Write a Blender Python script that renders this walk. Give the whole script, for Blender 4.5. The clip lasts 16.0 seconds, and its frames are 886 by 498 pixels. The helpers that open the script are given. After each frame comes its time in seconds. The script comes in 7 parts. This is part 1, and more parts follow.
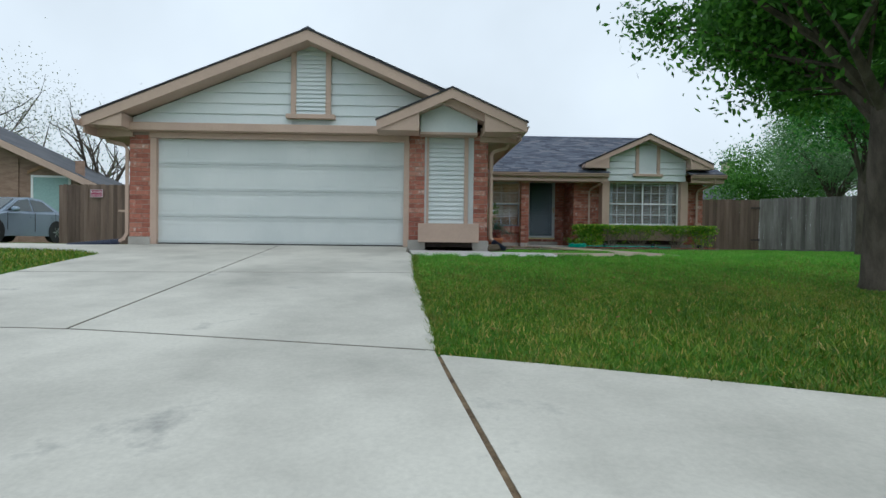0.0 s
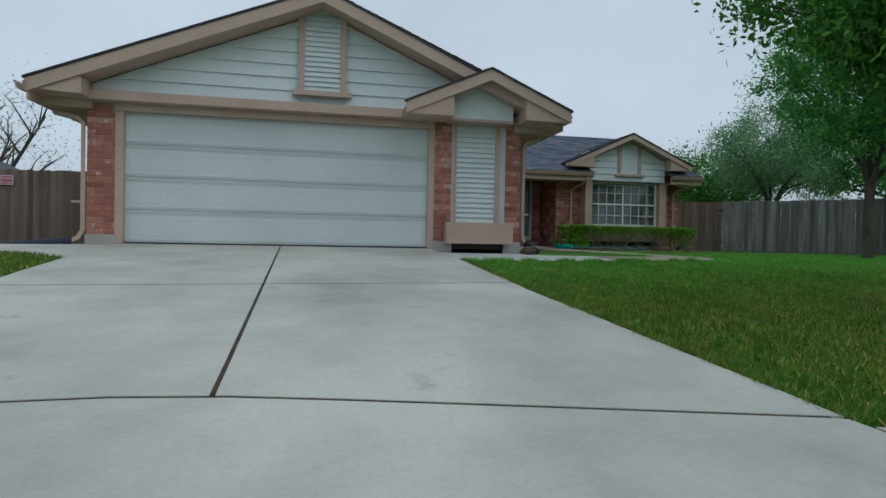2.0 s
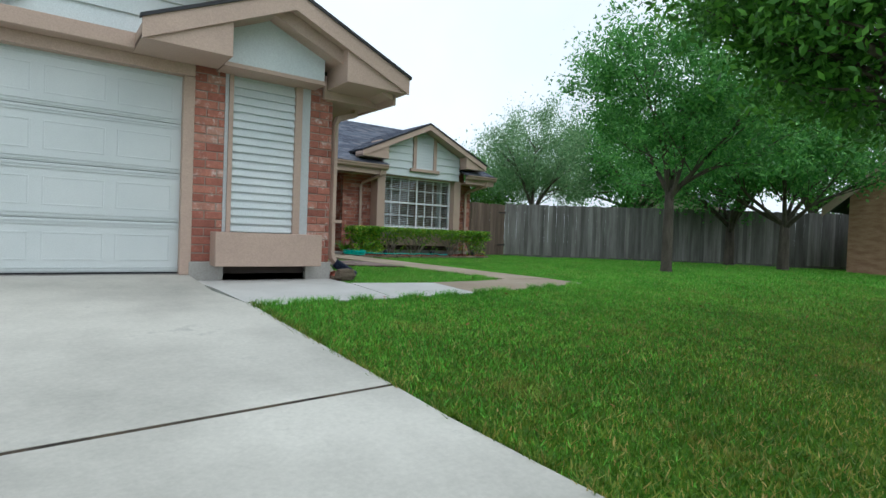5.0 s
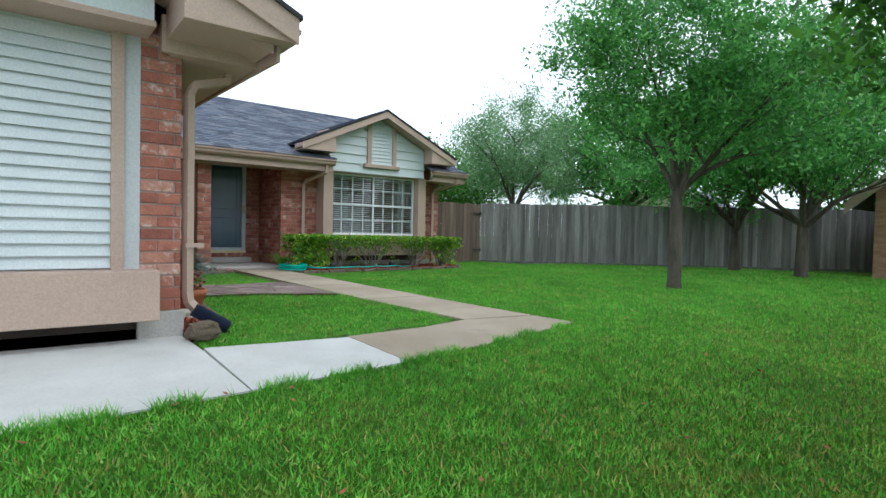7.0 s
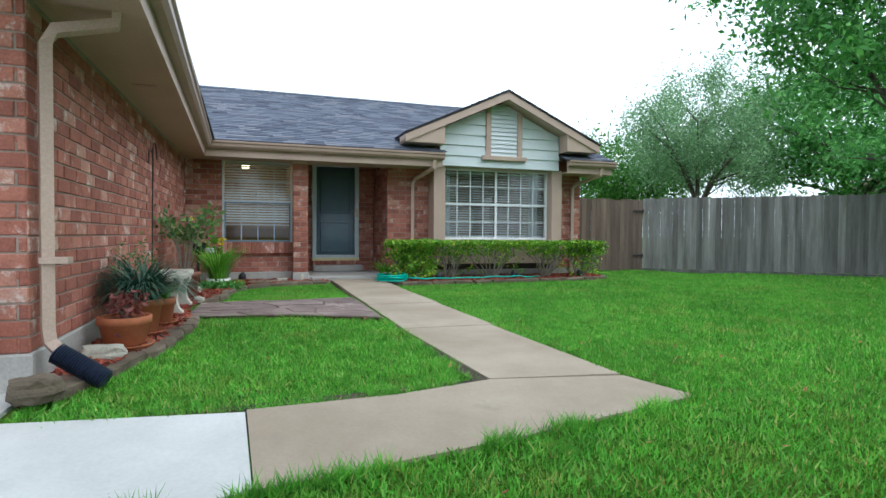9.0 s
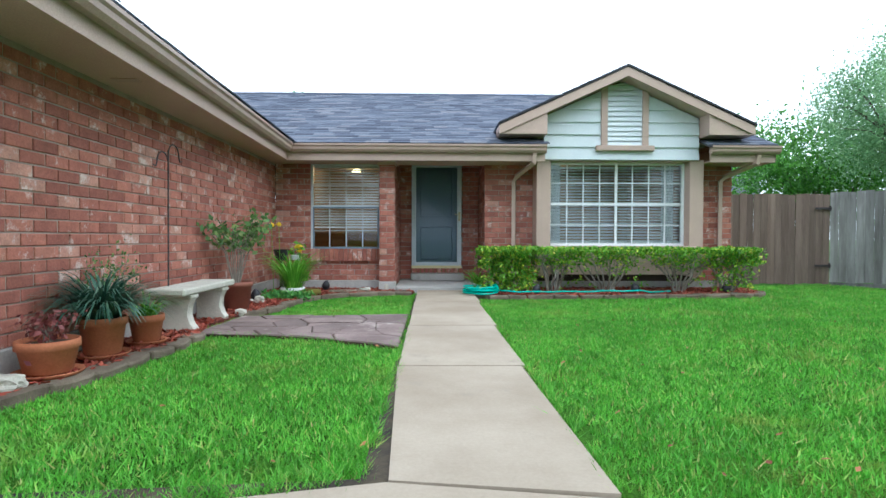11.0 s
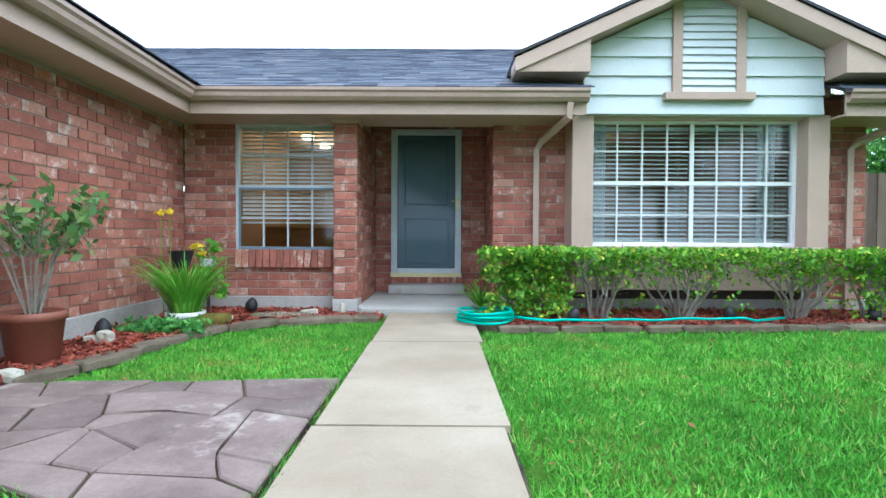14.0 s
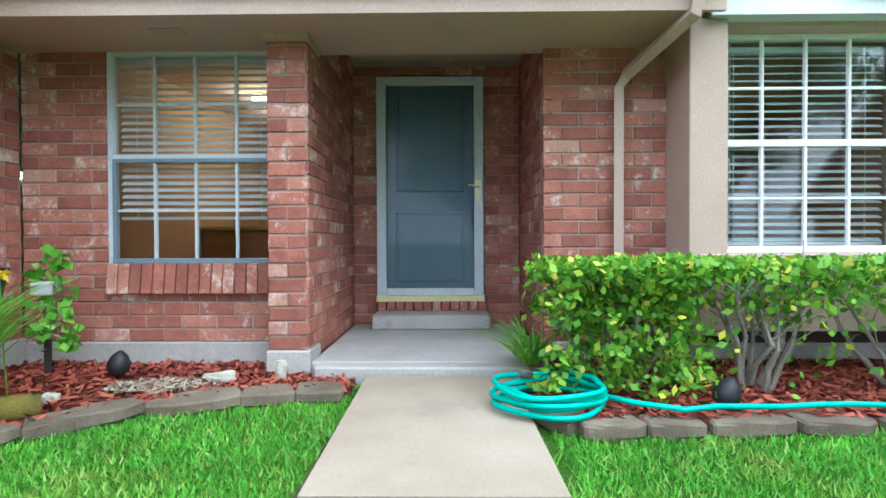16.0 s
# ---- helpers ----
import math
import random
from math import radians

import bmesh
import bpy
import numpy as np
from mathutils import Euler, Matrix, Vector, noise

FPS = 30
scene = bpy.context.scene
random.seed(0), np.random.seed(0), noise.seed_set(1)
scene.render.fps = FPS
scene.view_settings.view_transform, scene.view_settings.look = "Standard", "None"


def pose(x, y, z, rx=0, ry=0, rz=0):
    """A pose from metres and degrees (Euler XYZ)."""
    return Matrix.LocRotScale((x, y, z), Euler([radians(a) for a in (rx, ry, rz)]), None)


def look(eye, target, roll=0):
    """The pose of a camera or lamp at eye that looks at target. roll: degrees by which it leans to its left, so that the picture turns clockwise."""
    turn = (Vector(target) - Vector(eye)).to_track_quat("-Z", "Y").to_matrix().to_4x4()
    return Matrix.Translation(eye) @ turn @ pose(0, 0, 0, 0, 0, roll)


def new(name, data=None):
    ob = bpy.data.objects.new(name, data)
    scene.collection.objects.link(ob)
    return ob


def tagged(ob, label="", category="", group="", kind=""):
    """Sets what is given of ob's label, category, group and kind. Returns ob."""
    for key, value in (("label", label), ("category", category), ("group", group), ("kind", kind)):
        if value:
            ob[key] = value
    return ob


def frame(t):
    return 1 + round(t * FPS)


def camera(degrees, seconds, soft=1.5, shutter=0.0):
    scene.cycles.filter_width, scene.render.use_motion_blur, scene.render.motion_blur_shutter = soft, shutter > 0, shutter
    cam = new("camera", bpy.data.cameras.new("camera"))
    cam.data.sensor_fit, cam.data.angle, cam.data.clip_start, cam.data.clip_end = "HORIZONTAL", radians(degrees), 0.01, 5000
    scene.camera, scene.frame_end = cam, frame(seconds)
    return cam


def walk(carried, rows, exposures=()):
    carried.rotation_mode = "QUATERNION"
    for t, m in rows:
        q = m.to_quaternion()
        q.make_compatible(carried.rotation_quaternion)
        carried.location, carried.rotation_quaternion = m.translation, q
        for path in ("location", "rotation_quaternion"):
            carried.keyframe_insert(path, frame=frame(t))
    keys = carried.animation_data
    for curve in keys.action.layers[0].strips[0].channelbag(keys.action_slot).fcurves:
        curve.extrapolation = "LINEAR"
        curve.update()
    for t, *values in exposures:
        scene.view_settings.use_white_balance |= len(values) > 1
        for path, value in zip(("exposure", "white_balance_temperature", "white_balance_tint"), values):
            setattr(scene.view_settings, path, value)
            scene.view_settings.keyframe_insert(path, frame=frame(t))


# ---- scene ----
cam = camera(77.2, 16.0)
PATH = [
    (0, (0.503, -0.472, 1.101), (0.557, 1.527, 1.075), 0.7),
    (0.5, (-0.022, -0.158, 1.084), (0.165, 1.833, 1.058), 0.9),
    (1, (-0.596, 0.279, 1.082), (-0.36, 2.265, 1.056), 0.9),
    (1.5, (-1.127, 0.685, 1.104), (-0.82, 2.661, 1.075), 1.1),
    (2, (-1.58, 1.068, 1.126), (-1.197, 3.031, 1.098), 1.1),
    (2.5, (-1.864, 1.502, 1.136), (-1.399, 3.447, 1.107), 1.2),
    (3, (-1.918, 2.025, 1.17), (-1.309, 3.93, 1.14), 1.2),
    (3.5, (-1.848, 2.594, 1.213), (-1.106, 4.451, 1.183), 1.1),
    (4, (-1.681, 3.192, 1.309), (-0.847, 5.01, 1.275), 1.3),
    (4.5, (-1.5, 3.737, 1.364), (-0.414, 5.415, 1.33), 1.6),
    (5, (-1.233, 4.305, 1.487), (-0.048, 5.915, 1.445), 2.1),
    (5.2, (-1.125, 4.488, 1.497), (0.14, 6.037, 1.461), 2.0),
    (7.3, (0.962, 6.139, 1.788), (2.17, 7.731, 1.723), 0.8),
    (7.5, (1.176, 6.251, 1.785), (2.306, 7.9, 1.723), 0.9),
    (8, (1.771, 6.527, 1.82), (2.735, 8.277, 1.754), 0.7),
    (8.5, (2.366, 6.844, 1.791), (3.128, 8.692, 1.739), 0.6),
    (9, (2.871, 7.085, 1.795), (3.506, 8.98, 1.744), 0.4),
    (9.5, (3.293, 7.353, 1.785), (3.707, 9.309, 1.735), 0.4),
    (10, (3.673, 7.69, 1.866), (3.979, 9.666, 1.811), 0.3),
    (10.2, (3.838, 7.748, 1.833), (4.054, 9.735, 1.781), 0.4),
    (12.5, (4.764, 9.318, 1.848), (4.733, 11.317, 1.816), 0.1),
    (13, (4.744, 9.852, 1.826), (4.715, 11.852, 1.788), 0.2),
    (13.5, (4.675, 10.544, 1.806), (4.656, 12.544, 1.763), 0.3),
    (14, (4.732, 11.224, 1.806), (4.721, 13.223, 1.76), 0.3),
    (14.5, (4.765, 11.909, 1.862), (4.745, 13.908, 1.794), 0.3),
    (15, (4.767, 12.598, 1.802), (4.762, 14.597, 1.757), 0.3),
    (15.5, (4.712, 13.247, 1.794), (4.712, 15.247, 1.760), 0.2),
    (16, (4.643, 13.883, 1.791), (4.614, 15.882, 1.761), -0.2),
]
walk(cam, [(t, look(eye, target, roll)) for t, eye, target, roll in PATH],
     exposures=[(0, -0.66, 6100, 4), (1.0, -0.95, 5950, 3), (2.0, -1.18, 5850, 2), (3.5, -0.92, 5850, 2), (5.0, -0.32, 6100, 5), (7.3, 0.12, 6000, 5), (9.0, 0.28, 5900, 5), (12.5, 0.92, 5550, 5), (14.5, 1.10, 5450, 4), (16.0, 1.32, 5550, 5)])

# ---- sky and sun: bright overcast ----
world = bpy.data.worlds.new("overcast")
scene.world = world
world.use_nodes = True
wn, wl = world.node_tree.nodes, world.node_tree.links
wn.clear()
sky = wn.new("ShaderNodeTexSky")
sky.sky_type = "NISHITA"
sky.sun_disc = False
sky.sun_elevation, sky.sun_rotation = radians(48), radians(132)
sky.air_density, sky.dust_density = 1.0, 4.0
hs = wn.new("ShaderNodeHueSaturation")
hs.inputs["Saturation"].default_value = 0.30
hs.inputs["Value"].default_value = 0.09
mixw = wn.new("ShaderNodeMix")
mixw.data_type = "RGBA"
mixw.inputs["Factor"].default_value = 0.72
mixw.inputs["B"].default_value = (0.87, 0.925, 1.01, 1)
bg = wn.new("ShaderNodeBackground")
bg.inputs["Strength"].default_value = 1.8
out = wn.new("ShaderNodeOutputWorld")
wl.new(sky.outputs[0], hs.inputs["Color"])
wl.new(hs.outputs[0], mixw.inputs["A"])
cloud = wn.new("ShaderNodeTexNoise")
cloud.inputs["Scale"].default_value, cloud.inputs["Detail"].default_value = 2.2, 5
cloud_tone = wn.new("ShaderNodeMapRange")
cloud_tone.inputs["From Min"].default_value, cloud_tone.inputs["From Max"].default_value = 0.3, 0.7
cloud_tone.inputs["To Min"].default_value, cloud_tone.inputs["To Max"].default_value = 0.90, 1.10
cloud_mix = wn.new("ShaderNodeVectorMath")
cloud_mix.operation = "SCALE"
wl.new(wn.new("ShaderNodeTexCoord").outputs["Generated"], cloud.inputs["Vector"])
wl.new(cloud.outputs["Fac"], cloud_tone.inputs["Value"])
wl.new(mixw.outputs["Result"], cloud_mix.inputs[0])
wl.new(cloud_tone.outputs["Result"], cloud_mix.inputs["Scale"])
wl.new(cloud_mix.outputs[0], bg.inputs["Color"])
wl.new(bg.outputs[0], out.inputs[0])
sun = new("sun", bpy.data.lights.new("sun", "SUN"))
sun.data.energy, sun.data.angle, sun.data.color = 0.75, radians(60), (1.0, 0.97, 0.92)
sun.matrix_world = look((0, 0, 0), (-0.50, 0.45, -0.74))


# ---- materials ----
def mat_base(name, rough=0.7, metal=0.0, spec=0.4):
    m = bpy.data.materials.new(name)
    m.use_nodes = True
    n, l = m.node_tree.nodes, m.node_tree.links
    b = n["Principled BSDF"]
    b.inputs["Roughness"].default_value = rough
    b.inputs["Metallic"].default_value = metal
    b.inputs["Specular IOR Level"].default_value = spec
    return m, n, l, b


def ramp(n, stops):
    r = n.new("ShaderNodeValToRGB")
    while len(r.color_ramp.elements) < len(stops):
        r.color_ramp.elements.new(0.5)
    for e, (p, c) in zip(r.color_ramp.elements, stops):
        e.position, e.color = p, (*c, 1)
    return r


def noise_node(n, l, co, scale, detail=4, rough=0.6, stretch=None):
    t = n.new("ShaderNodeTexNoise")
    t.inputs["Scale"].default_value = scale
    t.inputs["Detail"].default_value = detail
    t.inputs["Roughness"].default_value = rough
    if stretch:
        mp = n.new("ShaderNodeMapping")
        mp.inputs["Scale"].default_value = stretch
        l.new(co, mp.inputs[0])
        l.new(mp.outputs[0], t.inputs[0])
    else:
        l.new(co, t.inputs[0])
    return t


def blend(n, l, a, b, fac, mode="MIX"):
    m = n.new("ShaderNodeMix")
    m.data_type, m.blend_type = "RGBA", mode
    for sock, v in (("A", a), ("B", b), ("Factor", fac)):
        if isinstance(v, (int, float)):
            m.inputs[sock].default_value = v
        elif isinstance(v, tuple):
            m.inputs[sock].default_value = (*v, 1)
        else:
            l.new(v, m.inputs[sock])
    return m.outputs["Result"]


def bump(n, l, b, height, strength=0.3, dist=0.01):
    k = n.new("ShaderNodeBump")
    k.inputs["Strength"].default_value, k.inputs["Distance"].default_value = strength, dist
    l.new(height, k.inputs["Height"])
    l.new(k.outputs[0], b.inputs["Normal"])


def surface(name, c1, c2, scale=3.0, fine=60.0, rough=0.7, bumpy=0.2, dist=0.004, stretch=None, vary=0.0, spec=0.4, metal=0.0, dirt=None, lo=0.35, hi=0.68, grain=0.7):
    """Two tones at a coarse scale, fine grain over them, optional object-wise variation and dirt spots."""
    m, n, l, b = mat_base(name, rough, metal, spec)
    co = n.new("ShaderNodeNewGeometry").outputs["Position"]
    big = noise_node(n, l, co, scale, 5, 0.6, stretch)
    r = ramp(n, [(lo, c1), (hi, c2)])
    l.new(big.outputs["Fac"], r.inputs[0])
    col = r.outputs[0]
    small = noise_node(n, l, co, fine, 3, 0.7, stretch)
    rs = ramp(n, [(0.3, (0.78, 0.78, 0.78)), (0.7, (1.12, 1.12, 1.12))])
    l.new(small.outputs["Fac"], rs.inputs[0])
    col = blend(n, l, col, rs.outputs[0], grain, "MULTIPLY")
    if dirt:
        d = noise_node(n, l, co, dirt[1], 6, 0.7)
        rd = ramp(n, [(dirt[2], (0, 0, 0)), (min(dirt[2] + 0.14, 1.0), (1, 1, 1))])
        l.new(d.outputs["Fac"], rd.inputs[0])
        col = blend(n, l, col, dirt[0], rd.outputs[0])
    if vary:
        oi = n.new("ShaderNodeObjectInfo")
        rv = ramp(n, [(0.0, (1 - vary,) * 3), (1.0, (1 + vary,) * 3)])
        l.new(oi.outputs["Random"], rv.inputs[0])
        col = blend(n, l, col, rv.outputs[0], 1.0, "MULTIPLY")
    l.new(col, b.inputs["Base Color"])
    if bumpy:
        bump(n, l, b, small.outputs["Fac"], bumpy, dist)
    return m


def brick_material(name, per_island):
    m, n, l, b = mat_base(name, 0.88, 0.0, 0.25)
    co = n.new("ShaderNodeNewGeometry")
    pos = co.outputs["Position"]
    rnd = co.outputs["Random Per Island"] if per_island else n.new("ShaderNodeObjectInfo").outputs["Random"]
    tone = ramp(n, [(0.0, (0.29, 0.112, 0.085)), (0.3, (0.36, 0.14, 0.103)), (0.62, (0.43, 0.172, 0.125)), (0.88, (0.47, 0.215, 0.158)), (1.0, (0.52, 0.30, 0.235))])
    l.new(rnd, tone.inputs[0])
    n1 = noise_node(n, l, pos, 9, 5, 0.65)
    r1 = ramp(n, [(0.3, (0.75, 0.72, 0.72)), (0.7, (1.15, 1.1, 1.08))])
    l.new(n1.outputs["Fac"], r1.inputs[0])
    col = blend(n, l, tone.outputs[0], r1.outputs[0], 1.0, "MULTIPLY")
    n2 = noise_node(n, l, pos, 70, 3, 0.7)
    r2 = ramp(n, [(0.3, (0.7, 0.7, 0.7)), (0.7, (1.15, 1.15, 1.15))])
    l.new(n2.outputs["Fac"], r2.inputs[0])
    col = blend(n, l, col, r2.outputs[0], 0.8, "MULTIPLY")
    # whitish lime bloom on some bricks
    n3 = noise_node(n, l, pos, 7.5, 6, 0.78)
    sh = n.new("ShaderNodeMath")
    sh.operation = "MULTIPLY_ADD"
    l.new(rnd, sh.inputs[0])
    sh.inputs[1].default_value, sh.inputs[2].default_value = 0.13, -0.05
    ad = n.new("ShaderNodeMath")
    l.new(n3.outputs["Fac"], ad.inputs[0])
    l.new(sh.outputs[0], ad.inputs[1])
    r3 = ramp(n, [(0.585, (0, 0, 0)), (0.70, (0.8, 0.8, 0.8))])
    l.new(ad.outputs[0], r3.inputs[0])
    col = blend(n, l, col, (0.66, 0.57, 0.52), r3.outputs[0])
    l.new(col, b.inputs["Base Color"])
    bump(n, l, b, n2.outputs["Fac"], 0.5, 0.006)
    return m


M_BRICK = brick_material("fired_red_brick", False)
M_BRICK_ALL = brick_material("fired_red_brick_joined", True)
M_MORTAR = surface("mortar", (0.29, 0.23, 0.195), (0.38, 0.31, 0.265), 4, 120, 0.95, 0.4, 0.004)
M_TAN = surface("tan_trim_paint", (0.46, 0.335, 0.27), (0.51, 0.375, 0.30), 2.0, 80, 0.55, 0.08, 0.002, dirt=((0.40, 0.29, 0.23), 3.0, 0.66))
M_GUTTER = surface("brown_gutter_paint", (0.36, 0.26, 0.205), (0.42, 0.30, 0.24), 2.0, 60, 0.4, 0.03, 0.001)
M_WHITE = surface("white_siding_paint", (0.60, 0.66, 0.67), (0.67, 0.71, 0.715), 1.4, 90, 0.5, 0.1, 0.002, dirt=((0.62, 0.66, 0.64), 2.5, 0.68))
M_DOORWHITE = surface("garage_door_enamel", (0.57, 0.61, 0.61), (0.64, 0.67, 0.665), 0.9, 120, 0.42, 0.12, 0.0015, dirt=((0.50, 0.52, 0.50), 2.2, 0.68))
M_VINYL = surface("white_vinyl", (0.78, 0.80, 0.80), (0.82, 0.83, 0.83), 3, 50, 0.4, 0.0)
M_GREYTRIM = surface("pale_grey_trim", (0.50, 0.52, 0.53), (0.56, 0.58, 0.585), 2, 70, 0.55, 0.05)
M_BLUEFRAME = surface("pale_blue_grey_frame", (0.52, 0.58, 0.62), (0.57, 0.63, 0.66), 3, 50, 0.4, 0.0)
M_SASH = surface("blue_grey_sash", (0.16, 0.22, 0.28), (0.19, 0.25, 0.31), 3, 50, 0.4, 0.0)
M_DOORGREY = surface("slate_grey_door_paint", (0.115, 0.155, 0.20), (0.135, 0.18, 0.225), 1.5, 90, 0.45, 0.05, 0.001)
M_YELLOW = surface("yellowed_sill", (0.66, 0.58, 0.28), (0.72, 0.66, 0.38), 6, 50, 0.5, 0.1)
M_BRASS = surface("worn_brass", (0.45, 0.38, 0.24), (0.55, 0.48, 0.32), 12, 60, 0.35, 0.05, metal=0.9)
M_CONC = surface("driveway_concrete", (0.375, 0.365, 0.325), (0.595, 0.577, 0.515), 0.75, 38, 0.85, 0.2, 0.002, dirt=((0.33, 0.325, 0.30), 1.5, 0.60), lo=0.30, hi=0.62, grain=0.4)
M_CONC_NEW = surface("fresh_white_concrete", (0.50, 0.495, 0.47), (0.61, 0.605, 0.58), 1.3, 50, 0.85, 0.2, 0.002, grain=0.3, dirt=((0.50, 0.50, 0.48), 1.6, 0.64))
M_CONC_OLD = surface("tan_walk_concrete", (0.32, 0.255, 0.185), (0.43, 0.355, 0.27), 1.1, 55, 0.9, 0.3, 0.003, dirt=((0.285, 0.24, 0.19), 1.9, 0.60), grain=0.35)
M_SLAB = surface("grey_foundation", (0.35, 0.335, 0.305), (0.46, 0.44, 0.41), 1.6, 50, 0.92, 0.4, 0.004, dirt=((0.24, 0.23, 0.21), 2.4, 0.62))
M_JOINT = surface("dark_joint_filler", (0.025, 0.02, 0.015), (0.10, 0.075, 0.045), 5, 60, 0.95, 0.5)
M_DEBRIS = surface("brown_joint_debris", (0.07, 0.045, 0.025), (0.24, 0.17, 0.10), 9, 70, 1.0, 0.9, 0.012)
M_SOIL = surface("soil", (0.035, 0.024, 0.015), (0.09, 0.06, 0.035), 5, 60, 1.0, 0.8, 0.01)
# near-black colour stands in for the shade in the recesses under the boxes
M_PAINTED_SHADE = surface("painted_shade_board", (0.05, 0.038, 0.033), (0.075, 0.055, 0.048), 2, 50, 0.9, 0.1)
M_ROOM = surface("room_wall_paint", (0.43, 0.28, 0.15), (0.49, 0.33, 0.19), 1, 40, 0.8, 0.0)
M_WOODFURN = surface("warm_oak", (0.30, 0.14, 0.05), (0.40, 0.20, 0.08), 2, 30, 0.5, 0.1, stretch=(1, 1, 8))


def lawn_material():
    m, n, l, b = mat_base("lawn_thatch", 0.95, 0, 0.1)
    pos = n.new("ShaderNodeNewGeometry").outputs["Position"]
    a = noise_node(n, l, pos, 0.8, 5, 0.6)
    r = ramp(n, [(0.3, (0.045, 0.14, 0.014)), (0.55, (0.075, 0.20, 0.02)), (0.78, (0.17, 0.18, 0.04))])
    l.new(a.outputs["Fac"], r.inputs[0])
    f = noise_node(n, l, pos, 55, 4, 0.8)
    rf = ramp(n, [(0.3, (0.35, 0.35, 0.35)), (0.7, (1.5, 1.5, 1.4))])
    l.new(f.outputs["Fac"], rf.inputs[0])
    l.new(blend(n, l, r.outputs[0], rf.outputs[0], 1.0, "MULTIPLY"), b.inputs["Base Color"])
    bump(n, l, b, f.outputs["Fac"], 0.9, 0.03)
    return m


def leafy(name, stops, rough=0.5, trans=0.25, dry=None, spec=0.35):
    """Leaf or blade: tone by island, tinted in patches by place."""
    m, n, l, b = mat_base(name, rough, 0, spec)
    g = n.new("ShaderNodeNewGeometry")
    r = ramp(n, stops)
    l.new(g.outputs["Random Per Island"], r.inputs[0])
    col = r.outputs[0]
    a = noise_node(n, l, g.outputs["Position"], 0.9, 4, 0.6)
    ra = ramp(n, [(0.3, (0.75, 0.8, 0.7)), (0.7, (1.2, 1.12, 1.1))])
    l.new(a.outputs["Fac"], ra.inputs[0])
    col = blend(n, l, col, ra.outputs[0], 1.0, "MULTIPLY")
    if dry:
        tuft = noise_node(n, l, g.outputs["Position"], 7.0, 4, 0.7)
        rt = ramp(n, [(0.32, (0.62, 0.66, 0.6)), (0.68, (1.3, 1.24, 1.25))])
        l.new(tuft.outputs["Fac"], rt.inputs[0])
        col = blend(n, l, col, rt.outputs[0], 1.0, "MULTIPLY")
        d = noise_node(n, l, g.outputs["Position"], 1.3, 6, 0.75)
        rd = ramp(n, [(0.55, (0, 0, 0)), (0.75, (0.65, 0.65, 0.65))])
        l.new(d.outputs["Fac"], rd.inputs[0])
        col = blend(n, l, col, dry, rd.outputs[0])
    l.new(col, b.inputs["Base Color"])
    if trans:
        tr = n.new("ShaderNodeBsdfTranslucent")
        l.new(col, tr.inputs["Color"])
        mx = n.new("ShaderNodeMixShader")
        mx.inputs[0].default_value = trans
        l.new(b.outputs[0], mx.inputs[1])
        l.new(tr.outputs[0], mx.inputs[2])
        l.new(mx.outputs[0], n["Material Output"].inputs[0])
    return m


M_LAWN = lawn_material()
M_GRASS = leafy("grass_blades", [(0.0, (0.095, 0.35, 0.03)), (0.45, (0.145, 0.48, 0.05)), (0.85, (0.215, 0.58, 0.075)), (0.95, (0.34, 0.56, 0.105)), (1.0, (0.60, 0.50, 0.22))], 0.5, 0.25, dry=(0.44, 0.38, 0.10))
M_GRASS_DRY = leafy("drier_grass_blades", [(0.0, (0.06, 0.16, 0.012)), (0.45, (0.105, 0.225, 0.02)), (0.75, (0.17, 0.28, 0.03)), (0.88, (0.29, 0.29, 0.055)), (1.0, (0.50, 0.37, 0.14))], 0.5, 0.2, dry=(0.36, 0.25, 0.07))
M_LEAF_OAK = leafy("oak_leaves", [(0, (0.045, 0.15, 0.024)), (0.6, (0.085, 0.255, 0.037)), (1, (0.17, 0.43, 0.06))], 0.5, 0.3)
M_LEAF_YARD = leafy("spring_leaves", [(0, (0.067, 0.228, 0.057)), (0.6, (0.114, 0.361, 0.085)), (1, (0.228, 0.551, 0.133))], 0.5, 0.3)
M_LEAF_FAR = leafy("pale_willow_leaves", [(0, (0.13, 0.27, 0.13)), (0.6, (0.20, 0.37, 0.18)), (1, (0.31, 0.50, 0.25))], 0.55, 0.3)
M_LEAF_HEDGE = leafy("boxwood_leaves", [(0, (0.065, 0.22, 0.02)), (0.5, (0.15, 0.37, 0.03)), (0.86, (0.28, 0.54, 0.05)), (0.95, (0.630, 0.675, 0.075)), (1, (0.700, 0.600, 0.120))], 0.45, 0.25)
M_LEAF_BUD = leafy("sparse_bud_leaves", [(0, (0.20, 0.24, 0.14)), (1, (0.34, 0.36, 0.26))], 0.6, 0.2)
M_LEAF_LIRIOPE = leafy("dark_strap_leaves", [(0, (0.024, 0.075, 0.055)), (0.7, (0.050, 0.135, 0.095)), (1, (0.15, 0.25, 0.17))], 0.4, 0.15)
M_LEAF_BRIGHT = leafy("bright_blade_leaves", [(0, (0.091, 0.312, 0.026)), (0.7, (0.169, 0.468, 0.046)), (1, (0.338, 0.624, 0.091))], 0.4, 0.3)
M_LEAF_ROSE = leafy("shrub_leaves", [(0, (0.070, 0.168, 0.049)), (0.7, (0.140, 0.280, 0.084)), (1, (0.308, 0.392, 0.140))], 0.5, 0.25)
M_LEAF_RED = leafy("dusky_red_leaves", [(0, (0.12, 0.03, 0.035)), (1, (0.26, 0.08, 0.07))], 0.5, 0.2)
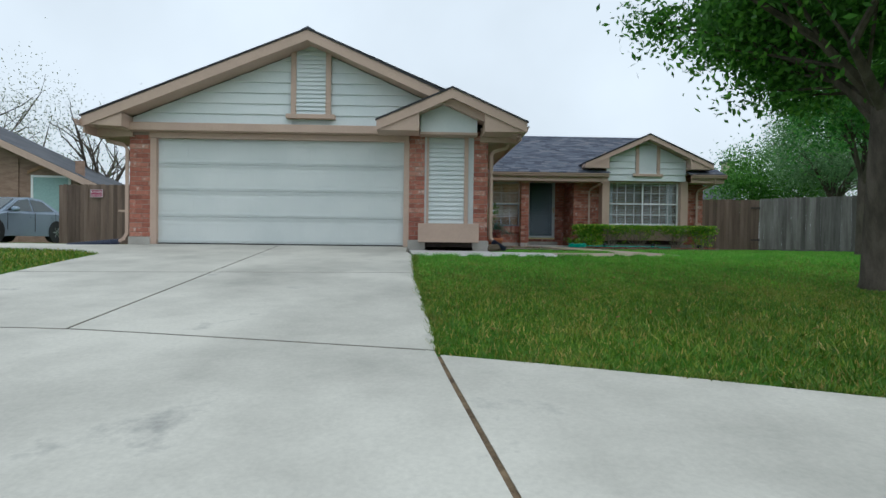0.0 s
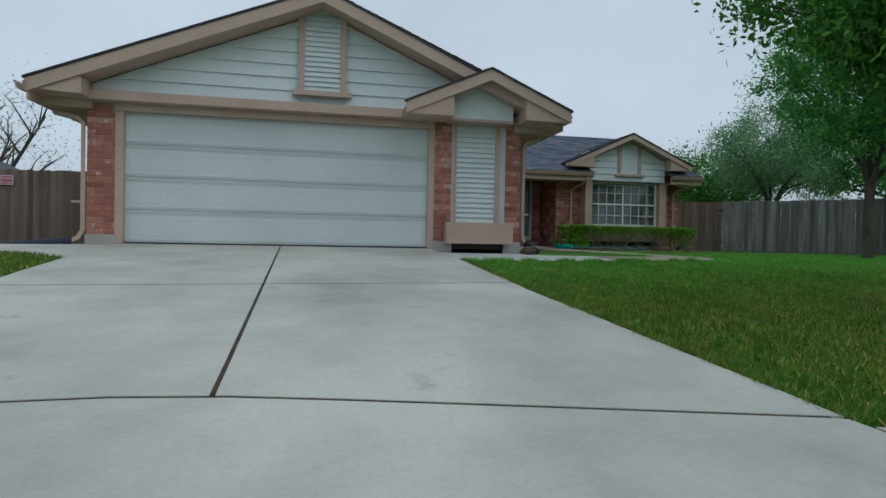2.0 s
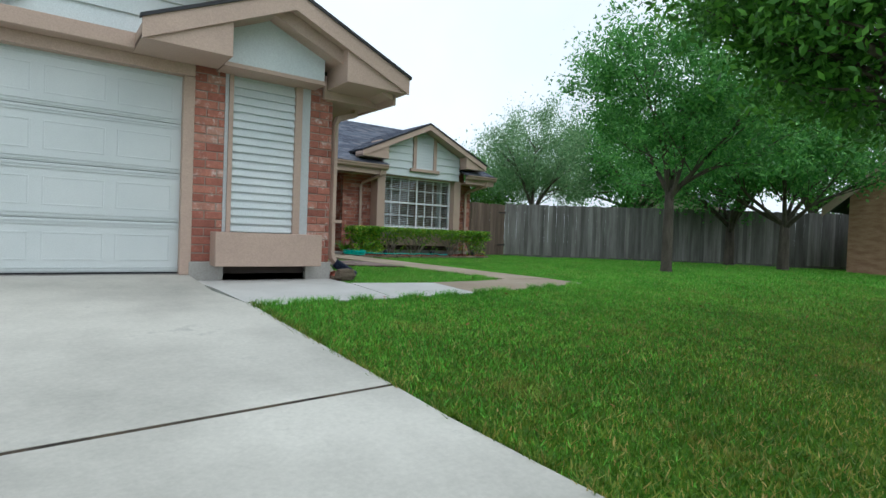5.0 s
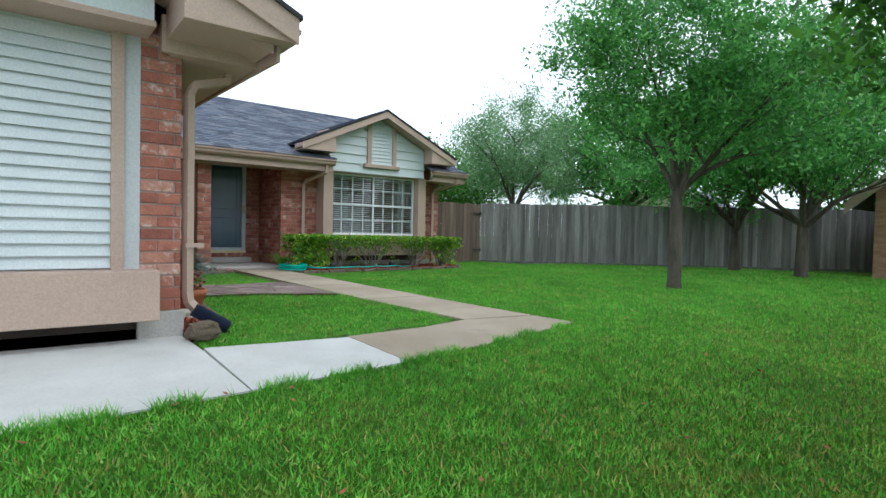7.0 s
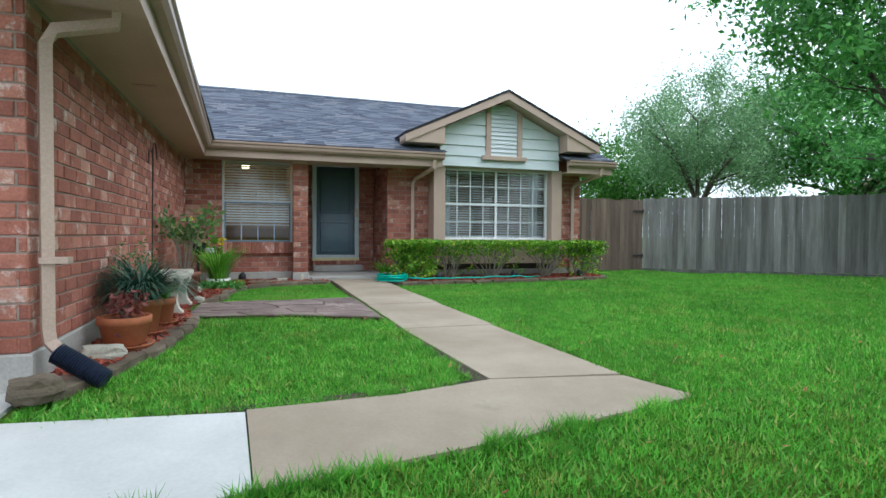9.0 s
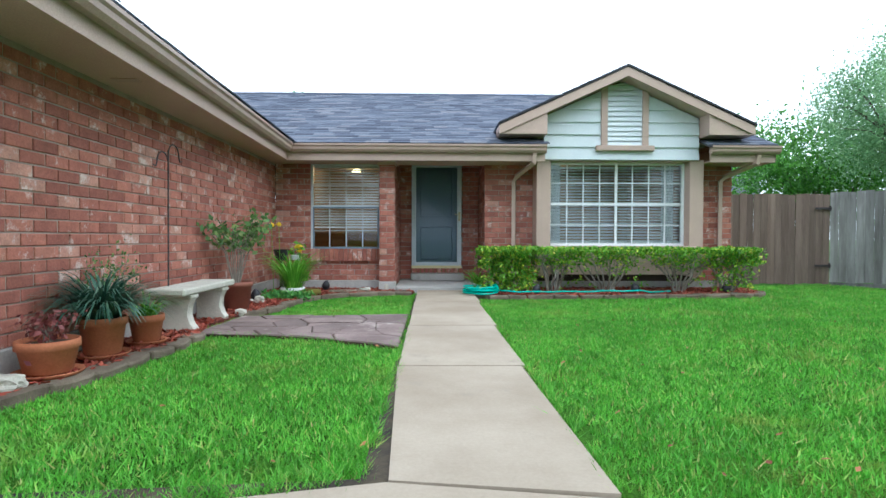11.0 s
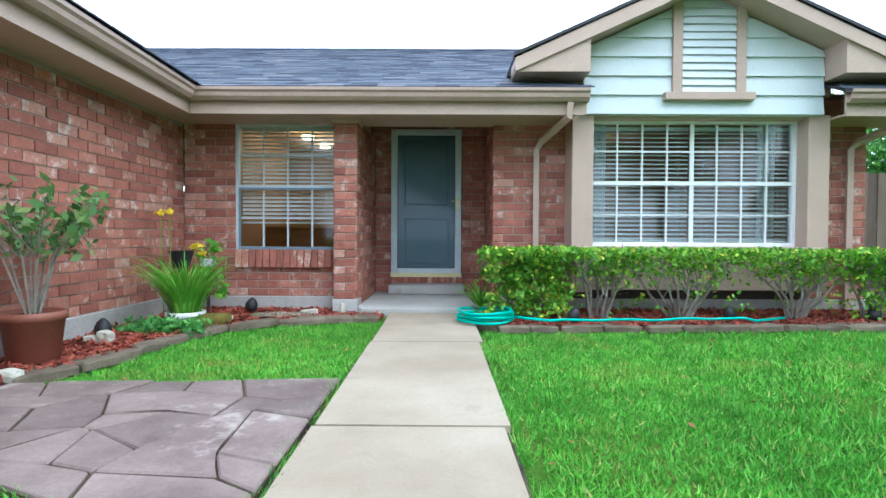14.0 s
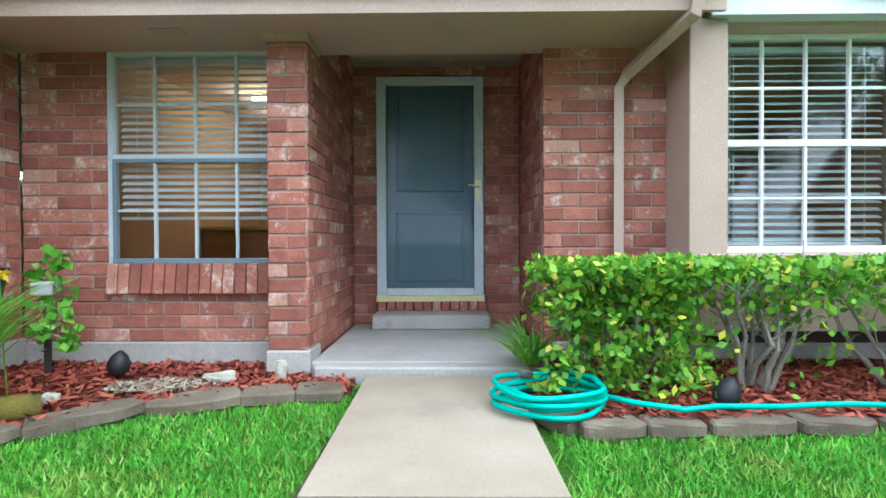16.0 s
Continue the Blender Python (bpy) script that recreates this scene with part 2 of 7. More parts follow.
M_PETAL = leafy("yellow_petals", [(0, (0.72, 0.52, 0.02)), (1, (0.85, 0.68, 0.05))], 0.5, 0.3)
M_BARK = surface("grey_brown_bark", (0.06, 0.05, 0.04), (0.15, 0.125, 0.10), 6, 50, 0.95, 0.9, 0.02, stretch=(1, 1, 0.25))
M_TWIG = surface("pale_shrub_wood", (0.20, 0.175, 0.145), (0.34, 0.30, 0.255), 8, 60, 0.9, 0.5, 0.004)
M_FENCE = surface("weathered_cedar", (0.15, 0.14, 0.13), (0.29, 0.28, 0.265), 1.3, 14, 0.92, 0.5, 0.006, stretch=(6, 6, 0.5), vary=0.32)
M_FENCE_BROWN = surface("newer_brown_cedar", (0.13, 0.09, 0.07), (0.20, 0.145, 0.115), 1.3, 14, 0.92, 0.5, 0.006, stretch=(6, 6, 0.5), vary=0.28)
M_MULCH = surface("red_mulch_bed", (0.09, 0.02, 0.014), (0.20, 0.05, 0.03), 9, 60, 1.0, 0.9, 0.02)
M_CHIP = leafy("red_mulch_chips", [(0, (0.15, 0.032, 0.022)), (0.6, (0.33, 0.07, 0.045)), (1, (0.48, 0.15, 0.10))], 0.9, 0.0)
M_EDGE = surface("edging_stone", (0.12, 0.092, 0.064), (0.215, 0.172, 0.125), 3.5, 60, 0.95, 0.7, 0.008, vary=0.14, dirt=((0.13, 0.12, 0.07), 4, 0.62))
M_FLAG = surface("mauve_flagstone", (0.15, 0.105, 0.095), (0.26, 0.195, 0.175), 2.4, 50, 0.85, 0.5, 0.005, vary=0.2, dirt=((0.40, 0.34, 0.30), 2.6, 0.57), grain=0.7)
M_ROCK = surface("pale_limestone", (0.42, 0.40, 0.33), (0.58, 0.55, 0.46), 5, 50, 0.9, 0.7, 0.01, dirt=((0.25, 0.24, 0.18), 6, 0.62))
M_TERRA = surface("terracotta", (0.36, 0.115, 0.05), (0.48, 0.17, 0.08), 4, 70, 0.8, 0.2, 0.002, dirt=((0.42, 0.24, 0.15), 6, 0.66))
M_PLASTICPOT = surface("brown_plastic_pot", (0.22, 0.075, 0.05), (0.28, 0.10, 0.065), 3, 60, 0.55, 0.05)
M_BENCH = surface("cast_stone_bench", (0.46, 0.44, 0.37), (0.60, 0.575, 0.49), 5, 80, 0.92, 0.5, 0.005, dirt=((0.30, 0.31, 0.22), 5, 0.62))
M_HOSE = surface("green_garden_hose", (0.005, 0.42, 0.32), (0.012, 0.50, 0.40), 3, 40, 0.35, 0.0)
M_BLACK = surface("black_plastic", (0.014, 0.014, 0.018), (0.025, 0.025, 0.03), 3, 40, 0.5, 0.1)
M_NAVY = surface("navy_corrugated_plastic", (0.02, 0.03, 0.06), (0.035, 0.045, 0.085), 3, 40, 0.5, 0.05)
M_IRON = surface("wrought_iron", (0.03, 0.025, 0.025), (0.06, 0.05, 0.05), 20, 60, 0.6, 0.2)
M_MOSS = surface("mossy_log", (0.10, 0.085, 0.015), (0.20, 0.16, 0.03), 6, 60, 1.0, 0.9, 0.01)


def shingle_material(single=False):
    m, n, l, b = mat_base("slate_blue_shingles", 0.93, 0, 0.2)
    g = n.new("ShaderNodeNewGeometry")
    r = ramp(n, [(0, (0.07, 0.08, 0.11)), (0.5, (0.115, 0.13, 0.17)), (0.8, (0.155, 0.17, 0.21)), (1, (0.20, 0.20, 0.225))])
    l.new(n.new("ShaderNodeObjectInfo").outputs["Random"] if single else g.outputs["Random Per Island"], r.inputs[0])
    f = noise_node(n, l, g.outputs["Position"], 90, 3, 0.8)
    rf = ramp(n, [(0.3, (0.6, 0.6, 0.6)), (0.7, (1.3, 1.3, 1.3))])
    l.new(f.outputs["Fac"], rf.inputs[0])
    c = blend(n, l, r.outputs[0], rf.outputs[0], 1.0, "MULTIPLY")
    l.new(c, b.inputs["Base Color"])
    bump(n, l, b, f.outputs["Fac"], 0.5, 0.005)
    return m


def glass_material(name, tint=(1, 1, 1), gloss=0.02, ior=1.6):
    m = bpy.data.materials.new(name)
    m.use_nodes = True
    n, l = m.node_tree.nodes, m.node_tree.links
    n.clear()
    o = n.new("ShaderNodeOutputMaterial")
    tr, gl, mx, fr = n.new("ShaderNodeBsdfTransparent"), n.new("ShaderNodeBsdfGlossy"), n.new("ShaderNodeMixShader"), n.new("ShaderNodeFresnel")
    tr.inputs["Color"].default_value = (*tint, 1)
    gl.inputs["Roughness"].default_value = gloss
    fr.inputs["IOR"].default_value = ior
    l.new(fr.outputs[0], mx.inputs[0])
    l.new(tr.outputs[0], mx.inputs[1])
    l.new(gl.outputs[0], mx.inputs[2])
    l.new(mx.outputs[0], o.inputs[0])
    return m


def glow_material(name, colour, strength):
    m = bpy.data.materials.new(name)
    m.use_nodes = True
    n, l = m.node_tree.nodes, m.node_tree.links
    n.clear()
    o, e = n.new("ShaderNodeOutputMaterial"), n.new("ShaderNodeEmission")
    e.inputs["Color"].default_value, e.inputs["Strength"].default_value = (*colour, 1), strength
    l.new(e.outputs[0], o.inputs[0])
    return m


M_SHINGLE = shingle_material()
M_SHINGLE_ONE = shingle_material(True)
M_GLASS = glass_material("window_glass", (0.88, 0.92, 0.92), 0.02, 1.42)
M_STORM = glass_material("storm_glass", (0.92, 0.95, 0.96), 0.02, 1.22)
M_LAMP = glow_material("warm_lamp_glass", (1.0, 0.75, 0.4), 4.5)
M_CARGLASS = surface("dark_car_glass", (0.03, 0.05, 0.055), (0.04, 0.06, 0.065), 1, 10, 0.08, 0.0, spec=0.8)
M_CARPAINT = surface("silver_blue_car_paint", (0.27, 0.34, 0.43), (0.30, 0.37, 0.46), 1, 300, 0.3, 0.0, metal=0.4)
M_TYRE = surface("tyre_rubber", (0.018, 0.018, 0.02), (0.03, 0.03, 0.03), 5, 60, 0.9, 0.3)
M_ALLOY = surface("alloy_wheel", (0.38, 0.39, 0.40), (0.45, 0.46, 0.47), 5, 60, 0.35, 0.0, metal=0.8)
M_SIGN = surface("crimson_sign", (0.34, 0.03, 0.09), (0.38, 0.04, 0.11), 3, 40, 0.5, 0.0)
M_SIGNTEXT = surface("pale_sign_ink", (0.72, 0.68, 0.70), (0.78, 0.74, 0.76), 3, 40, 0.5, 0.0)


# ---- mesh helpers ----
def box(bm, x0, x1, y0, y1, z0, z1):
    v = [bm.verts.new((x, y, z)) for x in (x0, x1) for y in (y0, y1) for z in (z0, z1)]
    for f in ((0, 1, 3, 2), (4, 6, 7, 5), (0, 4, 5, 1), (2, 3, 7, 6), (0, 2, 6, 4), (1, 5, 7, 3)):
        bm.faces.new([v[i] for i in f])
    return v


def prism(bm, pts, vec):
    """A polygon swept along vec, closed at both ends."""
    vec = Vector(vec)
    a = [bm.verts.new(p) for p in pts]
    b = [bm.verts.new(Vector(p) + vec) for p in pts]
    k = len(pts)
    bm.faces.new(a)
    bm.faces.new(b[::-1])
    for i in range(k):
        bm.faces.new((a[i], b[i], b[(i + 1) % k], a[(i + 1) % k]))


def tube(bm, pts, radii, sides=8, caps=True):
    """A tapered tube along a polyline."""
    pts = [Vector(p) for p in pts]
    if isinstance(radii, (int, float)):
        radii = [radii] * len(pts)
    rings = []
    for i, p in enumerate(pts):
        d = (pts[min(i + 1, len(pts) - 1)] - pts[max(i - 1, 0)]).normalized()
        u = d.orthogonal().normalized() if not rings else (last_u - d * last_u.dot(d)).normalized()
        last_u = u
        w = d.cross(u)
        rings.append([bm.verts.new(p + (u * math.cos(2 * math.pi * k / sides) + w * math.sin(2 * math.pi * k / sides)) * radii[i]) for k in range(sides)])
    for r0, r1 in zip(rings, rings[1:]):
        for k in range(sides):
            bm.faces.new((r0[k], r0[(k + 1) % sides], r1[(k + 1) % sides], r1[k]))
    if caps:
        bm.faces.new(rings[0][::-1])
        bm.faces.new(rings[-1])


def lathe(bm, profile, centre=(0, 0, 0), sides=24, sx=1.0, sy=1.0):
    """A turned body from (radius, height) pairs."""
    rings = [[bm.verts.new((centre[0] + sx * r * math.cos(2 * math.pi * k / sides), centre[1] + sy * r * math.sin(2 * math.pi * k / sides), centre[2] + z)) for k in range(sides)] for r, z in profile]
    for r0, r1 in zip(rings, rings[1:]):
        for k in range(sides):
            bm.faces.new((r0[k], r0[(k + 1) % sides], r1[(k + 1) % sides], r1[k]))
    bm.faces.new(rings[0][::-1])
    bm.faces.new(rings[-1])


def mesh_of(name, bm, material, smooth=False, bevel=0.0):
    if bevel:
        bmesh.ops.bevel(bm, geom=bm.edges[:], offset=bevel, segments=1, affect="EDGES", clamp_overlap=True)
    bmesh.ops.recalc_face_normals(bm, faces=bm.faces[:])
    me = bpy.data.meshes.new(name)
    bm.to_mesh(me)
    bm.free()
    me.materials.append(material)
    if smooth:
        for p in me.polygons:
            p.use_smooth = True
    return me


def part(name, bm, material, parent, label="", smooth=False, bevel=0.0):
    ob = new(name, mesh_of(name, bm, material, smooth, bevel))
    ob.parent = parent
    if label:
        tagged(ob, label)
    return ob


def thing(name, label, category, group="", kind="", at=(0, 0, 0)):
    ob = new(name)
    ob.location = at
    ob.empty_display_size = 0.1
    return tagged(ob, label, category, group, kind)


def solid(name, bm, material, label, category="", kind="structure", smooth=False, bevel=0.0):
    return tagged(new(name, mesh_of(name, bm, material, smooth, bevel)), label, category, "", kind)


def one_box(*b):
    bm = bmesh.new()
    box(bm, *b)
    return bm


def raw_mesh(name, co, faces_per, material):
    """Many loose faces of the same corner count from an array (n, corners, 3)."""
    co = np.asarray(co, dtype=np.float32)
    k, c = co.shape[:2]
    me = bpy.data.meshes.new(name)
    me.vertices.add(k * c)
    me.vertices.foreach_set("co", co.ravel())
    me.loops.add(k * c)
    me.loops.foreach_set("vertex_index", np.arange(k * c, dtype=np.int32))
    me.polygons.add(k)
    me.polygons.foreach_set("loop_start", np.arange(0, k * c, c, dtype=np.int32))
    me.polygons.foreach_set("loop_total", np.full(k, c, dtype=np.int32))
    me.update(calc_edges=True)
    me.materials.append(material)
    return me


rng = np.random.default_rng(7)


# ---- lie of the land ----
def drive_z(y):
    return max(0.10, 0.45 + (y - 3.65) * 0.060) if y < 3.65 else min(0.45 + (y - 3.65) * 0.0768, 0.99)


def land_z(x, y):
    """Height of the lawns and the land around."""
    z = drive_z(y)
    top = 0.93 if x > 0 else 0.90
    if z > top - 0.06:
        z = top - 0.06 + 0.06 * (1 - math.exp(-(z - top + 0.06) / 0.06))
    return z


# ---- ground sheet ----
def ground_sheet():
    bm = bmesh.new()
    xs = [-300, -120, -60, -30, -20] + [i * 0.75 for i in range(-16, 33)] + [30, 60, 120, 300]
    ys = [-300, -120, -60, -30, -12, -6, -3] + [i * 0.5 for i in range(0, 44)] + [24, 30, 45, 90, 180, 400]
    grid = [[bm.verts.new((x, y, land_z(x, y) - 0.02 + (0.008 * noise.noise((x * 0.4, y * 0.4, 0)) if 0 < y < 30 else 0))) for x in xs] for y in ys]
    for r0, r1 in zip(grid, grid[1:]):
        for i in range(len(xs) - 1):
            bm.faces.new((r0[i], r0[i + 1], r1[i + 1], r1[i]))
    return solid("ground", bm, M_LAWN, "short mown green lawn and thatch around the house", "lawn", smooth=True)


ground_sheet()


def paved(name, outline, z_of, thick, material, label, category, dz=0.0, step=0.6):
    """A slab with the given outline that follows the fall of the land, with rounded upper edges."""
    bm = bmesh.new()
    pts = []
    for (xa, ya), (xb, yb) in zip(outline, outline[1:] + outline[:1]):
        k = max(1, int(math.hypot(xb - xa, yb - ya) / step))
        pts += [(xa + (xb - xa) * i / k, ya + (yb - ya) * i / k) for i in range(k)]
    f = bm.faces.new([bm.verts.new((x, y, z_of(y) + dz)) for x, y in pts])
    bmesh.ops.triangulate(bm, faces=[f])
    ys = sorted({round(y * 1.5) / 1.5 for _, y in pts})
    for y in ys[1:-1]:
        bmesh.ops.bisect_plane(bm, geom=bm.verts[:] + bm.edges[:] + bm.faces[:], plane_co=(0, y, 0), plane_no=(0, 1, 0))
    for v in bm.verts:
        v.co.z = z_of(v.co.y) + dz
    res = bmesh.ops.extrude_face_region(bm, geom=bm.faces[:])
    for v in res["geom"]:
        if isinstance(v, bmesh.types.BMVert):
            v.co.z -= thick
    bmesh.ops.recalc_face_normals(bm, faces=bm.faces[:])
    return solid(name, bm, material, label, category)


def arc_y(x):
    """The street-side joint of the drive, a shallow arc."""
    return 3.625 - 0.052 * min(0.0, x + 2.2) ** 2 - 0.1065 * (x + 2.2 + math.sqrt((x + 2.2) ** 2 + 0.12))


def out_y(x):
    """The lawn's edge along the pavement."""
    return 2.94 - 0.30 * (x - 0.56) - 0.02 * (x - 0.56) ** 2


def cross_y(x):
    """The joint across the drive."""
    return 6.80 + 0.06 * x


flat = lambda z: (lambda y: z)
ARC = [x / 2 for x in range(-16, 17)]
# expansion-joint bed under all slabs
G = 0.013
JX = lambda y: -2.085 - (y - 3.57) * 0.0540
RX = lambda y: float(np.interp(y, (2.95, 3.4, 4.3, 5.3, 6.2, 6.9, 9.0, 9.8), (0.56, 0.55, 0.49, 0.42, 0.335, 0.315, 0.25, 0.20)))
LX = lambda y: float(np.interp(y, (3.0, 4.2, 5.2, 6.2, 6.9, 8.57, 10.2, 10.7), (-6.0, -5.0, -4.62, -4.55, -4.67, -4.84, -4.97, -4.98)))
paved("drive_joint_bed", [(-6.1, -3.9), (9.5, -3.9), (8, -0.7), (5, 1.0), (3, 1.9), (1.2, 2.6), (RX(3) - 0.06, 2.9), (RX(5) - 0.06, 5), (RX(6.9) - 0.06, 6.9), (0.16, 9.1), (0.05, 9.2), (0.05, 10.69), (-4.90, 10.69), (LX(9.4) + 0.06, 9.4), (LX(6.6) + 0.06, 6.6), (LX(5.4) + 0.06, 5.4), (LX(4.3) + 0.06, 4.3), (-6.1, 2.5)], drive_z, 0.1, M_JOINT, "dark filler in the joints of the concrete", "joint", dz=-0.012)
ysA = [7.6, 8.3, 9.0, 9.7, 10.2, 10.70]
ysB = [4.1, 4.6, 5.2, 5.8, 6.3]
CR, CJ, CL = cross_y(0.32), cross_y(-2.28), cross_y(-4.6)
paved("driveway_panel_1", [(LX(y), y) for y in [CL + 0.017] + ysA][::-1] + [(JX(y) - G, y) for y in [CJ + 0.017] + ysA], drive_z, 0.12, M_CONC, "pale grey driveway concrete, faint stains, by the garage", "driveway")
paved("driveway_panel_2", [(JX(y) + G, y) for y in [CJ + 0.017] + ysA][::-1] + [(RX(y) if y < 9.15 else 0.10, y) for y in [CR + 0.017] + ysA], drive_z, 0.12, M_CONC, "pale grey driveway concrete beside the lawn", "driveway")
lo = [x for x in ARC if -5.0 < x < JX(4)]
paved("driveway_panel_3", [(JX(y) - G, y) for y in ysB + [CJ - 0.017]][::-1] + [(JX(3.6) - G, arc_y(JX(3.6)) + 0.012)] + [(x, arc_y(x) + 0.016) for x in lo[::-1]] + [(LX(y), y) for y in ysB[1:] + [CL - 0.017]], drive_z, 0.12, M_CONC, "pale grey driveway concrete towards the street", "driveway")
mid = [x for x in ARC if JX(3.6) < x < RX(3.0)]
paved("driveway_panel_4", [(RX(y), y) for y in [3.4] + ysB + [CR - 0.017]][::-1] + [(RX(3.05), arc_y(RX(3.0)) + 0.012)] + [(x, arc_y(x) + 0.016) for x in mid[::-1]] + [(JX(3.6) + G, arc_y(JX(3.6)) + 0.012)] + [(JX(y) + G, y) for y in ysB + [CJ - 0.017]], drive_z, 0.12, M_CONC, "pale grey driveway concrete, footprints of damp", "driveway")
DX = lambda y: 0.565 + (2.9 - y) * 0.132
paved("street_apron", [(-6.2, -4), (1.45, -4), (DX(0.2) - 0.006, 0.2), (DX(1.5) - 0.006, 1.5), (DX(2.5) - 0.006, 2.5), (DX(2.95) - 0.006, arc_y(0.57) - 0.02)] + [(x, arc_y(x) - 0.016) for x in ARC[::-1] if -6.2 < x < 0.55], drive_z, 0.12, M_CONC, "pale concrete apron where drive meets the street", "pavement")
paved("street_strip", [(DX(2.9) + 0.022, out_y(0.60)), (DX(2.5) + 0.022, 2.5), (DX(1.5) + 0.022, 1.5), (DX(0.2) + 0.022, 0.2), (1.55, -4), (10, -4)] + [(x, out_y(x)) for x in (8, 7, 6, 5, 4, 3, 2, 1.2)], drive_z, 0.12, M_CONC, "pale concrete pavement strip along the lawn", "pavement")
# filler nearly flush in the joints
bm = bmesh.new()
xs = [-4.6 + 0.246 * k for k in range(21)]
for xa, xb in zip(xs, xs[1:]):
    prism(bm, [(x, cross_y(x) + d, drive_z(cross_y(x) + d) - 0.003) for x, d in ((xa, -0.02), (xb, -0.02), (xb, 0.02), (xa, 0.02))], (0, 0, -0.03))
xs = [-5 + 0.25 * k for k in range(23)]
for xa, xb in zip(xs, xs[1:]):
    prism(bm, [(x, arc_y(x) + d, drive_z(arc_y(x) + d) - 0.004) for x, d in ((xa, -0.022), (xb, -0.022), (xb, 0.022), (xa, 0.022))], (0, 0, -0.03))
ys = [3.62 + 0.5 * k for k in range(15)]
for ya, yb in zip(ys, ys[1:]):
    if not ya < CJ < yb:
        prism(bm, [(JX(ya) - 0.016, ya, drive_z(ya) - 0.005), (JX(ya) + 0.016, ya, drive_z(ya) - 0.005), (JX(yb) + 0.016, yb, drive_z(yb) - 0.005), (JX(yb) - 0.016, yb, drive_z(yb) - 0.005)], (0, 0, -0.03))
solid("drive_joint_filler", bm, M_JOINT, "dark filler in the cross joints of the drive", "joint")
# dry leaves and soil packed into the joint along the pavement
bm = bmesh.new()
ys = [2.9 - 0.25 * k for k in range(14)]
for ya, yb in zip(ys, ys[1:]):
    prism(bm, [(DX(ya) - 0.008, ya, drive_z(ya) - 0.004), (DX(yb) - 0.008, yb, drive_z(yb) - 0.004), (DX(yb) + 0.026, yb, drive_z(yb) - 0.004), (DX(ya) + 0.026, ya, drive_z(ya) - 0.004)], (0, 0, -0.03))
solid("street_joint_filler", bm, M_DEBRIS, "brown soil and dry debris packed in the street joint", "joint")
# walk to the front door
paved("walk_panel_1", [(0.12, 10.64), (0.20, 9.72), (0.25, 9.0), (1.71, 9.08), (1.695, 10.64)], (lambda y: 0.892 + min(y - 9.6, 0.6) * 0.06), 0.12, M_CONC_NEW, "freshly cast near-white concrete by the garage corner", "walk")
paved("walk_panel_2", [(1.722, 10.10), (1.722, 9.08), (2.853, 9.17), (2.813, 9.97)], (lambda y: 0.892 + (y - 9.6) * 0.06), 0.12, M_CONC_NEW, "freshly cast near-white concrete walk", "walk")
paved("walk_panel_3", [(2.82, 10), (2.86, 9.18), (3.9, 9.33), (5.24, 9.6), (5.06, 10.02), (4.2, 10.15), (3.6, 10.03)], (lambda y: 0.893 + (y - 9.6) * 0.06), 0.12, M_CONC_OLD, "tan worn concrete of the bend in the walk", "walk")
for i, (ya, yb) in enumerate(((10.18, 11.97), (11.995, 13.70), (13.725, 15.65), (15.67, 17.22))):
    za, zb = 0.925 + i * 0.012, 0.925 + (i + 1) * 0.012
    yl = ya if i else 10.17
    paved("walk_panel_%d" % (4 + i), [(4.13, yb), (4.14 if i else 4.21, yl), (5.03 if i else 5.05, ya if i else 10.05), (5.0, yb)], (lambda y, ya=ya, yb=yb, za=za, zb=zb: za + (y - ya) / (yb - ya) * (zb - za)), 0.12, M_CONC_OLD, "tan worn concrete walk to the front door", "walk")
SIDE_PAD = [(-4.87, 8.75), (-5.0, 10.63), (-8.6, 10.63), (-8.6, 10.0), (-5.7, 9.45)]
paved("side_yard_pad", SIDE_PAD, (lambda y: drive_z(y) - 0.012), 0.12, M_CONC, "pale concrete pad beside the garage corner", "pavement")
# soil under the walk joints and the trench beside it
paved("walk_bed", [(1.6, 10.02), (1.6, 9.24), (2.86, 9.29), (5.16, 9.64), (5.02, 10.1), (5.05, 17), (4.10, 17), (4.10, 10.2)], (lambda y: 0.868 + min(max(y - 9.6, -0.5), 0.6) * 0.08), 0.1, M_JOINT, "dark soil edge along the walk", "soil")

# ---- bricks ----
BL, BH, BT, BJ = 0.2335, 0.080, 0.06, 0.0115
BRICK_MESHES = {}


def brick_mesh(length, height, k):
    key = (round(length, 3), round(height, 3), k % 4)
    if key not in BRICK_MESHES:
        r = random.Random(hash(key) % 1000)
        bm = bmesh.new()
        v = box(bm, -length / 2, length / 2, 0, BT, -height / 2, height / 2)
        for q in v:
            q.co.x += r.uniform(-0.002, 0.002)
            q.co.z += r.uniform(-0.002, 0.002)
        bmesh.ops.recalc_face_normals(bm, faces=bm.faces[:])
        front = [e for e in bm.edges if all(q.co.y < 0.001 for q in e.verts)]
        bmesh.ops.bevel(bm, geom=front, offset=0.005, segments=1, affect="EDGES")
        BRICK_MESHES[key] = mesh_of("brick", bm, M_BRICK)
    return BRICK_MESHES[key]


BRICKED = []


